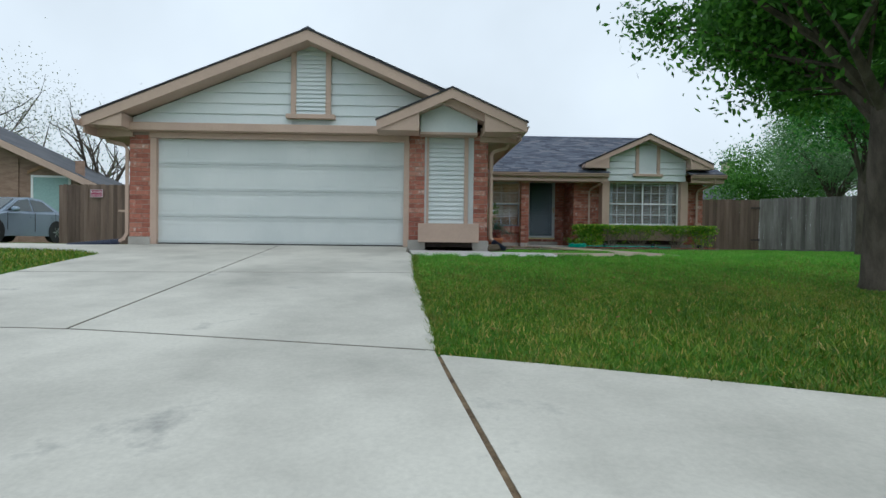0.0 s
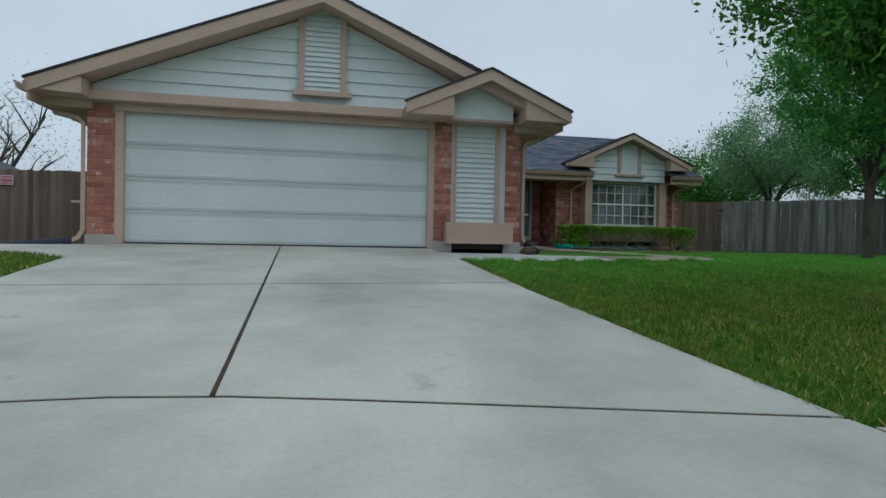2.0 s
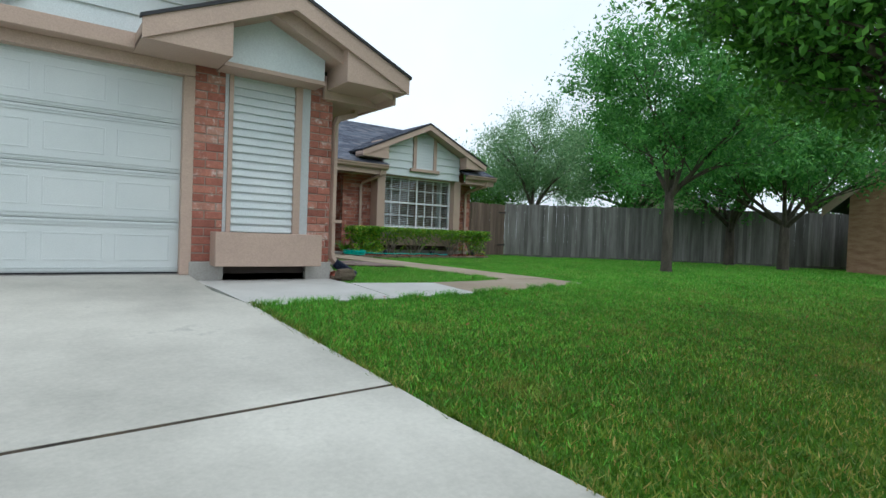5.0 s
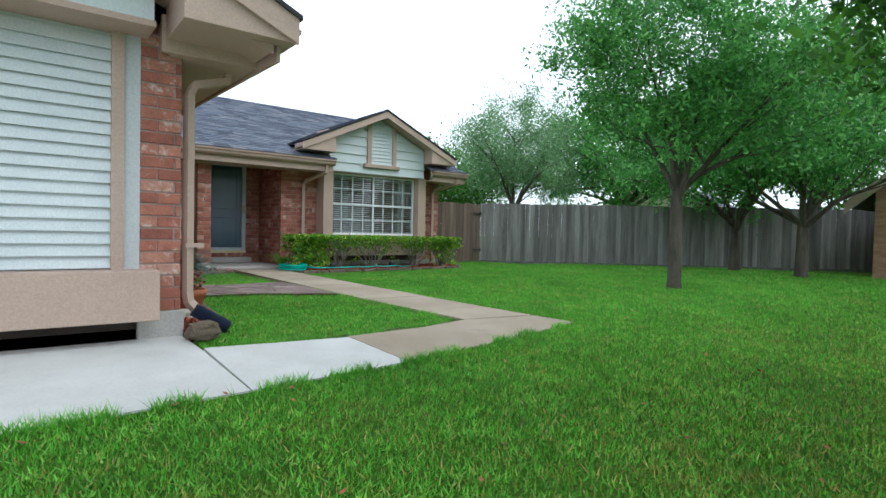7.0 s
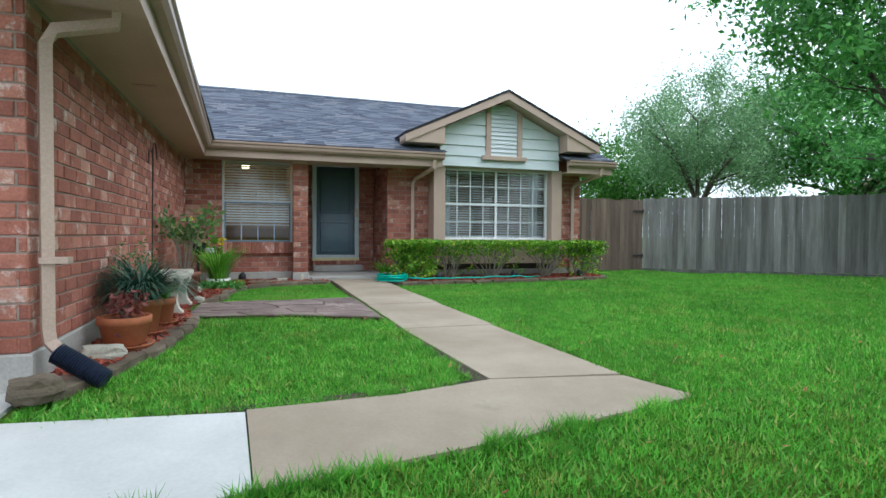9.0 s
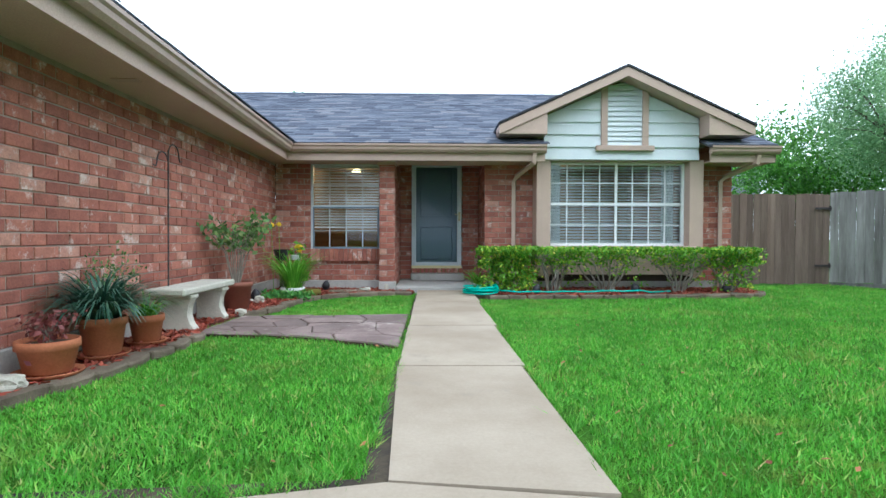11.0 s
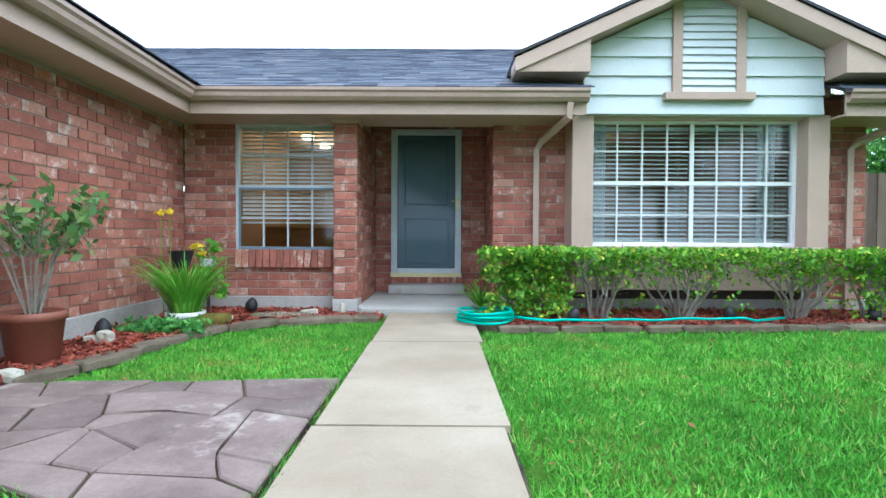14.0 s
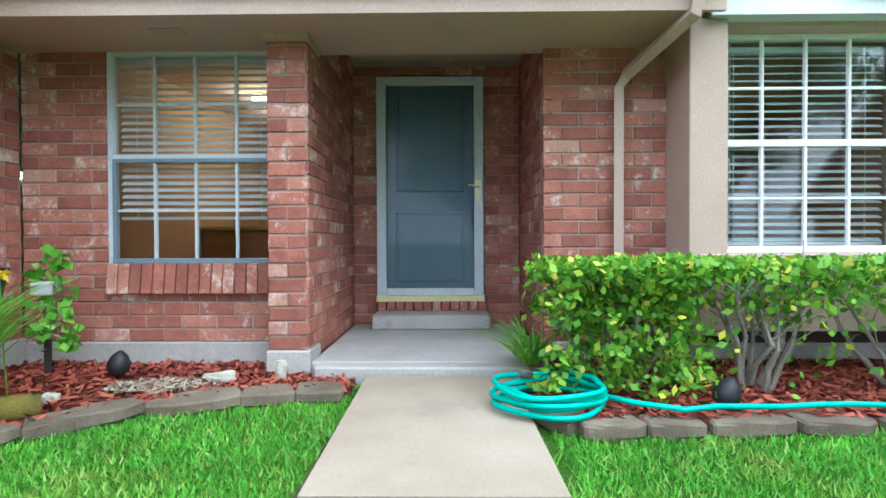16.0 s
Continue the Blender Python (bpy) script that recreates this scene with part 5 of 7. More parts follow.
# ---- fences ----
def fence(name, a, b, z0, z1, board, mat, label, gap=0.0015, rail_back=True):
    t = thing(name, label, "fence")
    a, b = Vector((*a, 0)), Vector((*b, 0))
    run = (b - a).length
    ang = math.degrees(math.atan2(b.y - a.y, b.x - a.x))
    t.matrix_world = pose(a.x, a.y, 0, 0, 0, ang)
    meshes = []
    for k in range(4):
        bm = bmesh.new()
        box(bm, 0, board - gap, 0, 0.018, 0, z1 - z0)
        meshes.append(mesh_of("board", bm, mat, bevel=0.003))
    s = 0.0
    i = 0
    while s < run - board * 0.5:
        ob = new("board", meshes[i % 4])
        ob.parent = t
        ob.matrix_basis = pose(s, random.uniform(-0.006, 0.006), z0 + random.uniform(-0.012, 0.015), random.uniform(-0.3, 0.3), random.uniform(-0.12, 0.12), random.uniform(-0.6, 0.6))
        s += board
        i += 1
    for z in (z0 + 0.25, (z0 + z1) / 2, z1 - 0.25):
        part("rail", one_box(0, run, 0.03, 0.07, z, z + 0.08), mat, t)
    return t


fence("fence_gate_run", (9.62, 19.0), (12.28, 19.05), 0.93, 2.72, 0.142, M_FENCE_BROWN, "brown cedar privacy fence and gate beside the house")
fence("privacy_fence", (12.32, 19.05), (21.4, 10.68), 0.97, 2.76, 0.140, M_FENCE, "weathered grey cedar privacy fence behind the lawn")
solid("fence_kickboard", (lambda bm: (prism(bm, [(12.3, 19.0, 0.86), (12.3, 19.0, 0.975), (12.32, 19.02, 0.975), (12.32, 19.02, 0.86)], (9.05, -8.34, 0)), bm)[1])(bmesh.new()), M_FENCE, "pale board along the foot of the fence", "board", kind="")
for z in (1.28, 2.42):
    hinge = thing("gate_hinge", "black iron strap hinge on the gate", "hinge", "gate hinges")
    part("strap", one_box(12.0, 12.32, 19.012, 19.026, z, z + 0.04), M_IRON, hinge)
    part("pin", one_box(12.27, 12.30, 18.995, 19.012, z - 0.03, z + 0.07), M_IRON, hinge)
lf = fence("side_yard_fence", (-11.3, 17.6), (-5.42, 17.0), 0.85, 2.78, 0.14, M_FENCE_BROWN, "dark weathered cedar fence beside the garage")
sign = thing("warning_sign", "crimson metal warning sign with pale bars of lettering on the fence", "sign")
sx = -10.0
sm = pose(sx, 17.40, 2.50, 0, 0, -5.8)
sign.matrix_world = sm
part("plate", one_box(-0.2, 0.2, 0, 0.008, -0.12, 0.12), M_SIGN, sign)
for a, b, c, d in ((-0.2, 0.2, 0.105, 0.12), (-0.2, 0.2, -0.12, -0.105), (-0.2, -0.185, -0.105, 0.105), (0.185, 0.2, -0.105, 0.105)):
    part("border", one_box(a, b, -0.003, 0.0, c, d), M_SIGNTEXT, sign)
for txt, z, size in (("BEWARE", 0.012, 0.095), ("OF DOG", -0.082, 0.085)):
    cu = bpy.data.curves.new("lettering", "FONT")
    cu.body, cu.size, cu.extrude, cu.align_x = txt, size, 0.001, "CENTER"
    cu.materials.append(M_SIGNTEXT)
    ob = new("lettering", cu)
    ob.parent = sign
    ob.matrix_basis = pose(0, -0.003, z, 90, 0, 0)

# ---- trees ----
def tree(name, at, height, crown_r, crown_z, trunk_r, leaf_mat, leaves, leaf, label, seed, lean=(0, 0), droop=0.0, squash=0.8, fork=1.6, limbs=7, bare=False, clumps=70, spread=0.28):
    """A tapered trunk that forks into limbs and twigs, with leaves in uneven clumps round the twig ends."""
    r = random.Random(seed)
    g = np.random.default_rng(seed)
    t = thing(name, label, "tree")
    base = Vector(at)
    top = base + Vector((lean[0], lean[1], fork))
    bm = bmesh.new()
    tube(bm, [base - Vector((0, 0, 0.15)), base + Vector((0, 0, 0.12)), base.lerp(top, 0.5), top], [trunk_r * 1.45, trunk_r * 1.05, trunk_r * 0.95, trunk_r * 0.8], 10)
    part("trunk", bm, M_BARK, t, smooth=True)
    tips = []
    for k in range(limbs):
        bm = bmesh.new()
        ang = 2 * math.pi * k / limbs + r.uniform(-0.4, 0.4)
        el = r.uniform(0.35, 1.2)
        ln = crown_r * r.uniform(0.75, 1.0)
        d = Vector((math.cos(ang) * math.cos(el), math.sin(ang) * math.cos(el), math.sin(el) * (height - fork) / max(crown_r, 0.1) * 0.75))
        p0 = base.lerp(top, r.uniform(0.8, 1.0))
        p1 = p0 + d * ln * 0.4 + Vector((r.uniform(-0.2, 0.2), r.uniform(-0.2, 0.2), 0.1))
        p2 = p0 + d * ln + Vector((r.uniform(-0.3, 0.3), r.uniform(-0.3, 0.3), -droop * 0.5))
        tube(bm, [p0, p1, p2], [trunk_r * 0.5, trunk_r * 0.3, trunk_r * 0.09], 6)
        for j in range(6 if not bare else 9):
            q0 = p1.lerp(p2, r.uniform(0.0, 0.95)) if j > 1 else p0.lerp(p1, r.uniform(0.5, 1.0))
            dd = (d.normalized() + Vector((r.uniform(-1, 1), r.uniform(-1, 1), r.uniform(-0.5, 0.8)))).normalized()
            q1 = q0 + dd * ln * r.uniform(0.25, 0.5)
            q2 = q1 + (dd + Vector((r.uniform(-0.5, 0.5), r.uniform(-0.5, 0.5), r.uniform(-0.3, 0.3) - droop))).normalized() * ln * r.uniform(0.15, 0.3)
            tube(bm, [q0, q1, q2], [trunk_r * 0.16, trunk_r * 0.08, trunk_r * 0.03], 5)
            tips += [q1, q2]
            for jj in range(3 if bare else 1):
                e = q1.lerp(q2, r.random())
                e2 = e + Vector((r.uniform(-1, 1), r.uniform(-1, 1), r.uniform(-0.2, 1))) * ln * 0.16
                tube(bm, [e, e2], [trunk_r * 0.05, trunk_r * 0.02], 4)
                tips.append(e2)
        part("limb", bm, M_BARK, t)
    if leaves:
        tips = np.array([tuple(p) for p in tips])
        c = np.array(at) + np.array((lean[0], lean[1], crown_z))
        extra = []
        while len(extra) < clumps:
            v = g.normal(size=3)
            v /= np.linalg.norm(v)
            rad = crown_r * (0.55 + 0.5 * g.random()) * (0.8 + 0.35 * noise.noise((v[0] * 1.7 + seed, v[1] * 1.7, v[2] * 1.7)))
            p = c + v * rad * np.array((1, 1, squash))
            if p[2] > at[2] + fork * 0.75:
                extra.append(p)
        keep = [p for p in tips if np.linalg.norm((p - c) / np.array((1, 1, squash))) < crown_r * 1.25]
        cl = np.array(list(keep) + extra)
        idx = g.integers(0, len(cl), leaves)
        size = spread * crown_r * (0.5 + g.random(len(cl)))
        pos = cl[idx] + g.normal(size=(leaves, 3)) * size[idx][:, None] * np.array((0.55, 0.55, 0.42))
        if droop:
            pos[:, 2] -= np.abs(g.normal(size=leaves)) * droop * 0.8
        u = g.normal(size=(leaves, 3))
        u /= np.linalg.norm(u, axis=1)[:, None]
        w = np.cross(u, g.normal(size=(leaves, 3)))
        w /= np.linalg.norm(w, axis=1)[:, None]
        s = (leaf * (0.6 + 0.8 * g.random(leaves)))[:, None]
        quad = np.stack([pos - u * s, pos + w * s * 0.42, pos + u * s, pos - w * s * 0.42], axis=1)
        cr = new("crown", raw_mesh("crown", quad, 4, leaf_mat))
        cr.parent = t
    return t


tree("oak_tree", (5.72, 5.85, land_z(6, 5.85) - 0.02), 6.2, 2.85, 4.3, 0.15, M_LEAF_OAK, 95000, 0.05, "dense dark green oak standing on the front lawn", 3, lean=(-0.35, -0.5), squash=0.72, fork=2.1, limbs=8, clumps=260, spread=0.12)
tree("yard_tree", (9.68, 11.04, 0.9), 5.6, 2.7, 4.0, 0.11, M_LEAF_YARD, 42000, 0.045, "young tree with fresh green leaves near the fence", 5, fork=1.75, squash=0.8, clumps=200, spread=0.13)
tree("yard_tree", (16.9, 13.3, 0.9), 5.6, 3.0, 3.9, 0.15, M_LEAF_YARD, 32000, 0.06, "green tree with low forked trunk by the fence", 8, fork=1.3, clumps=180, spread=0.13)
tree("yard_tree", (15.6, 11.15, 0.9), 6.0, 2.8, 4.2, 0.14, M_LEAF_YARD, 30000, 0.06, "green tree with low forked trunk beside the brick house", 9, fork=1.4, clumps=180, spread=0.13)
tree("willow_tree", (18.6, 23.9, 0.9), 8.0, 3.6, 5.2, 0.19, M_LEAF_FAR, 52000, 0.05, "pale green drooping tree behind the fence", 12, fork=2.2, droop=0.5, clumps=170, spread=0.14)
tree("background_tree", (24.5, 22.0, 0.9), 8.0, 4.4, 5.2, 0.25, M_LEAF_YARD, 30000, 0.10, "tall green tree behind the fence", 14, fork=2.4, clumps=180, spread=0.14)
tree("background_tree", (28, 15.0, 0.9), 9.0, 4.6, 5.8, 0.25, M_LEAF_OAK, 26000, 0.11, "tall dark green tree beyond the neighbouring roofs", 15, fork=2.6, clumps=180, spread=0.14)
tree("background_tree", (19.5, 30.0, 0.9), 6.0, 3.5, 3.4, 0.2, M_LEAF_OAK, 20000, 0.09, "dark green tree low behind the fence", 16, fork=1.5, clumps=90)
tree("bare_tree", (-15.2, 27.0, 0.8), 8.2, 3.4, 5.0, 0.27, M_LEAF_BUD, 2200, 0.05, "nearly leafless grey tree in early spring", 21, fork=1.8, bare=True, limbs=6, clumps=10)
tree("bare_tree", (-23.5, 29.0, 0.8), 10.0, 5.0, 6.5, 0.28, M_LEAF_BUD, 9000, 0.06, "tall grey tree with sparse pale buds", 22, fork=2.8, bare=True, limbs=8, clumps=40)
tree("bare_tree", (2.3, 40.0, 0.8), 7.6, 3.0, 6.0, 0.15, M_LEAF_BUD, 2600, 0.06, "budding tree beyond the house ridge", 23, fork=3.0, bare=True, limbs=6, clumps=20)
tree("background_tree", (-1.5, 36.0, 0.8), 8.0, 1.8, 6.9, 0.15, M_LEAF_YARD, 5000, 0.08, "green treetop beyond the house ridge", 24, fork=4.5, clumps=40)
tree("background_tree", (-19.5, 45.0, 0.8), 5.0, 1.8, 3.4, 0.15, M_LEAF_YARD, 5000, 0.09, "small green tree beyond the neighbouring house", 25, fork=1.8, clumps=30)

# ---- neighbouring houses ----
M_FARBRICK = surface("tan_brick_wall", (0.24, 0.155, 0.115), (0.36, 0.25, 0.19), 2.2, 22, 0.92, 0.5, 0.01, stretch=(1, 1, 3.2))
M_FARBRICK2 = surface("brown_brick_wall", (0.30, 0.17, 0.10), (0.46, 0.29, 0.18), 2.6, 22, 0.92, 0.6, 0.012, stretch=(1, 1, 3.2))
M_FARROOF = surface("grey_shingle_roof", (0.075, 0.08, 0.095), (0.12, 0.125, 0.14), 1.2, 20, 0.95, 0.4, 0.01)
M_CREAM = surface("cream_siding", (0.42, 0.38, 0.28), (0.48, 0.44, 0.33), 1.2, 20, 0.8, 0.1)
M_GREYGREEN = surface("green_tinted_blind", (0.25, 0.40, 0.38), (0.30, 0.45, 0.43), 1, 20, 0.3, 0.0)


def far_house(name, m, w, d, eave, ridge, wall_mat, label, over=0.5, courses=False):
    """A gabled house: the gable end looks along -y of its own pose; w across, d deep."""
    t = thing(name, label, "house")
    t.matrix_world = m
    bm = bmesh.new()
    prism(bm, [(-w / 2, 0, 0), (w / 2, 0, 0), (w / 2, 0, eave), (0, 0, ridge), (-w / 2, 0, eave)], (0, d, 0))
    part("wall", bm, wall_mat, t)
    s = (ridge - eave) / (w / 2)
    for sg in (-1, 1):
        bm = bmesh.new()
        e = w / 2 + over
        prism(bm, [(0, -over, ridge + 0.12), (sg * e, -over, ridge + 0.12 - e * s), (sg * e, -over, ridge - e * s), (0, -over, ridge)], (0, d + 2 * over, 0))
        part("roof", bm, M_FARROOF, t, "grey shingled roof slope")
        bm = bmesh.new()
        prism(bm, [(0, -over - 0.03, ridge + 0.10), (sg * e, -over - 0.03, ridge + 0.10 - e * s), (sg * e, -over - 0.03, ridge - 0.16 - e * s), (0, -over - 0.03, ridge - 0.16)], (0, 0.028, 0))
        part("barge_board", bm, M_TAN, t, "tan barge board")
    return t


nh = far_house("neighbour_house", pose(-19.6, 20.2, 0.75, 0, 0, 10), 14.4, 5, 2.45, 5.9, M_FARBRICK, "tan brick house with a low gabled roof beyond the side yard", over=0.7)
nw = part("window", one_box(5.15, 6.35, -0.03, 0.04, 1.2, 2.62), M_GREYGREEN, nh, "window with pale green blind")
for b in ((5.07, 5.15, 1.12, 2.7), (6.35, 6.43, 1.12, 2.7), (5.15, 6.35, 2.62, 2.7), (5.15, 6.35, 1.12, 1.2)):
    part("frame", one_box(b[0], b[1], -0.05, 0.02, b[2], b[3]), M_VINYL, nw)
bm = bmesh.new()
prism(bm, [(4.95 + 1.6 * i / 10, -0.05, 2.72 + 0.28 * math.sin(math.pi * i / 10)) for i in range(11)] + [(4.95 + 1.6 * i / 10, -0.05, 2.84 + 0.30 * math.sin(math.pi * i / 10)) for i in range(10, -1, -1)], (0, 0.04, 0))
part("brick_arch", bm, M_FARBRICK2, nh, "raised brick arch over the window")
for x in (4.5, 6.75):
    part("brick_pilaster", one_box(x - 0.16, x + 0.16, -0.06, 0.0, 0, 3.3), M_FARBRICK, nh)
far_house("neighbour_house", pose(17.35, 5.9, 0.75, 0, 0, -90), 8.6, 10, 2.3, 5.9, M_FARBRICK2, "brown brick house with a tan barge board beside the lawn")
far_house("neighbour_house", pose(25.5, 45.0, 0.9, 0, 0, 62), 8.5, 16, 3.6, 6.2, M_FARBRICK, "distant grey-roofed house behind the fence")
ch = thing("chimney", "pale capped chimney on the distant roof", "chimney")
part("stack", one_box(24.9, 25.7, 44.6, 45.4, 4.0, 7.9), M_CREAM, ch)
part("cap", one_box(24.8, 25.8, 44.5, 45.5, 7.9, 8.05), M_FARROOF, ch)
far_house("neighbour_house", pose(33, 25.5, 0.9, 0, 0, -75), 8.0, 12, 2.6, 4.6, M_CREAM, "cream-gabled house behind the fence")
far_house("neighbour_house", pose(27.5, 9.5, 0.9, 0, 0, -75), 7.0, 14, 2.8, 4.4, M_CREAM, "grey-roofed house behind the fence trees")


# ---- car ----
def car():
    t = thing("parked_car", "silver-blue compact saloon parked in the next drive", "car")
    t.matrix_world = pose(-12.75, 17.1, 0.93 - 0.03, 0, 0, -90)      # own x to the nose
    half = 0.86
    prof = [(2.18, 0.34), (2.20, 0.52), (2.10, 0.68), (1.25, 0.90), (0.95, 0.95), (-1.55, 1.0), (-2.10, 1.02), (-2.24, 0.92), (-2.26, 0.55), (-2.16, 0.32), (-1.80, 0.22), (1.75, 0.22)]
    bm = bmesh.new()
    rows = []
    for yy, sc, dz in ((-half, 0.93, 0.0), (-half + 0.07, 0.99, 0.0), (0, 1.02, 0.03), (half - 0.07, 0.99, 0.0), (half, 0.93, 0.0)):
        rows.append([bm.verts.new((x * (1.0 if abs(yy) < half - 0.01 else 0.985), yy, 0.22 + (z - 0.22) * sc + (dz if z > 0.6 else 0))) for x, z in prof])
    for a, b in zip(rows, rows[1:]):
        for i in range(len(prof)):
            bm.faces.new((a[i], a[(i + 1) % len(prof)], b[(i + 1) % len(prof)], b[i]))
    bm.faces.new(rows[0])
    bm.faces.new(rows[-1][::-1])
    body = part("body", bm, M_CARPAINT, t, "silver-blue metallic body", smooth=False)
    cab = [(1.02, 0.94), (0.28, 1.36), (-0.25, 1.44), (-0.85, 1.40), (-1.62, 1.0)]
    bm = bmesh.new()
    rows = []
    for yy in (-1, 1):
        rows.append([bm.verts.new((x, yy * (0.80 - 0.30 * (z - 0.94)), z)) for x, z in cab])
    for i in range(len(cab) - 1):
        bm.faces.new((rows[0][i], rows[0][i + 1], rows[1][i + 1], rows[1][i]))
    bm.faces.new(rows[0])
    bm.faces.new(rows[1][::-1])
    part("cabin", bm, M_CARPAINT, t)
    for sg in (-1, 1):
        def side(pts):
            bm = bmesh.new()
            prism(bm, [(x, sg * (0.806 - 0.30 * (z - 0.94)), z) for x, z in pts], (0, sg * 0.006, 0))
            return bm
        part("window", side([(0.82, 0.98), (0.24, 1.31), (-0.22, 1.38), (-0.24, 0.99)]), M_CARGLASS, t, "dark side window")
        part("window", side([(-0.31, 0.99), (-0.29, 1.375), (-0.80, 1.34), (-1.28, 1.04)]), M_CARGLASS, t, "dark side window")
        bm = bmesh.new()
        box(bm, -0.29, -0.265, sg * 0.862 - 0.004, sg * 0.862 + 0.004, 0.35, 0.95)
        box(bm, 0.86, 0.875, sg * 0.862 - 0.004, sg * 0.862 + 0.004, 0.4, 0.92)
        box(bm, -1.25, -1.235, sg * 0.862 - 0.004, sg * 0.862 + 0.004, 0.55, 0.97)
        part("door_gap", bm, M_BLACK, t)
        for x in (-0.15, -1.12):
            bm = bmesh.new()
            box(bm, x - 0.09, x + 0.09, sg * 0.87 - 0.012, sg * 0.87 + 0.012, 0.80, 0.835)
            part("door_handle", bm, M_CARPAINT, t, bevel=0.006)
        bm = bmesh.new()
        lathe(bm, [(0.02, -0.07), (0.10, -0.06), (0.11, 0.04), (0.06, 0.08)], (0.72, sg * 0.98, 1.02), 12, sx=0.8, sy=1.0)
        part("wing_mirror", bm, M_CARPAINT, t, smooth=True)
        bm = bmesh.new()
        prism(bm, [(-2.235, sg * 0.55, 0.78), (-2.0, sg * 0.845, 0.76), (-1.98, sg * 0.83, 0.96), (-2.2, sg * 0.55, 0.95)], (-0.03, sg * 0.02, 0))
        part("tail_light", bm, M_SIGN, t, "red tail light")
        for x in (1.36, -1.28):
            bm = bmesh.new()
            ring = [(0.31, -0.10), (0.325, -0.07), (0.325, 0.07), (0.31, 0.10), (0.20, 0.10), (0.20, -0.10)]
            lathe(bm, [(r, z) for r, z in ring], (0, 0, 0), 28)
            tyre = part("tyre", bm, M_TYRE, t, "black tyre", smooth=False)
            tyre.matrix_basis = pose(x, sg * 0.77, 0.345, 90, 0, 0)
            bm = bmesh.new()
            lathe(bm, [(0.205, -0.085), (0.21, 0.085), (0.19, 0.105), (0.17, 0.07), (0.03, 0.07)], (0, 0, 0), 24)
            for k in range(6):
                a = 2 * math.pi * k / 6
                tube(bm, [(0.03 * math.cos(a), 0.03 * math.sin(a), 0.10), (0.18 * math.cos(a), 0.18 * math.sin(a), 0.095)], [0.028, 0.02], 6)
            rim = part("rim", bm, M_ALLOY, tyre, "spoked alloy rim")
            rim.matrix_basis = pose(0, 0, 0, 180 if sg > 0 else 0, 0, 0)
            bm = bmesh.new()
            lathe(bm, [(0.37, -0.04), (0.37, 0.04)], (0, 0, 0), 28)
            arch = part("wheel_arch", bm, M_BLACK, t)
            arch.matrix_basis = pose(x, sg * 0.835, 0.36, 90, 0, 0)
    bm = bmesh.new()
    prism(bm, [(1.0, -0.70, 0.965), (1.0, 0.70, 0.965), (0.31, 0.62, 1.355), (0.31, -0.62, 1.355)], (0.012, 0, 0.012))
    part("windscreen", bm, M_CARGLASS, t, "dark windscreen")
    return t


car()

# ---- planting beds ----
def bed(name, outline, z, label):
    bm = bmesh.new()
    prism(bm, [(x, y, z) for x, y in outline], (0, 0, -0.1))
    return solid(name, bm, M_MULCH, label, "mulch")


LEFT_EDGE = [(1.76, 10.45), (1.95, 10.9), (2.10, 11.4), (2.19, 12), (2.23, 12.6), (2.24, 13.25)]
LEFT_EDGE2 = [(2.20, 14.42), (2.36, 14.75), (2.42, 15.3), (2.50, 15.9), (2.68, 16.35), (3.05, 16.7), (3.5, 16.88), (4.06, 17)]
RIGHT_EDGE = [(5.10, 16.65), (5.22, 16.4), (5.8, 16.42), (6.6, 16.46), (7.6, 16.52), (8.6, 16.6), (9.4, 16.7), (9.75, 17)]
BED_L = [(1.71, 10.42)] + LEFT_EDGE + [(2.1, 13.8)] + LEFT_EDGE2 + [(4.06, 17.23), (3.76, 17.25), (3.74, HY - 0.01), (1.71, HY - 0.01)]
BED_R = RIGHT_EDGE + [(9.75, HY - 0.01), (5.28, HY - 0.01), (5.28, 17.25), (5.06, 17.2)]
bed("mulch_bed_left", BED_L, 0.955, "red wood mulch bed along the brick walls")
bed("mulch_bed_right", BED_R, 0.965, "red wood mulch bed under the clipped shrubs")


def inside(poly, x, y):
    hit = False
    for (xa, ya), (xb, yb) in zip(poly, poly[1:] + poly[:1]):
        if (ya > y) != (yb > y) and x < (xb - xa) * (y - ya) / (yb - ya) + xa:
            hit = not hit
    return hit


def chips(poly, count, z, name, mat=None, size=0.028, label="loose red mulch chips"):
    xs, ys = [p[0] for p in poly], [p[1] for p in poly]
    pts = []
    while len(pts) < count:
        x, y = random.uniform(min(xs), max(xs)), random.uniform(min(ys), max(ys))
        if inside(poly, x, y):
            pts.append((x, y, z + random.uniform(0.0, 0.02)))
    p = np.array(pts)
    u = rng.normal(size=p.shape) * np.array((1, 1, 0.35))
    u /= np.linalg.norm(u, axis=1)[:, None]
    w = np.cross(u, rng.normal(size=p.shape) * 0.4 + np.array((0, 0, 1)))
    w /= np.linalg.norm(w, axis=1)[:, None]
    s = size * (0.5 + rng.random((len(p), 1)))
    q = np.stack([p - u * s - w * s * 0.3, p + u * s - w * s * 0.25, p + u * s + w * s * 0.3, p - u * s + w * s * 0.25], axis=1)
    ob = new(name, raw_mesh(name, q, 4, mat or M_CHIP))
    return tagged(ob, label, "mulch", kind="stuff")


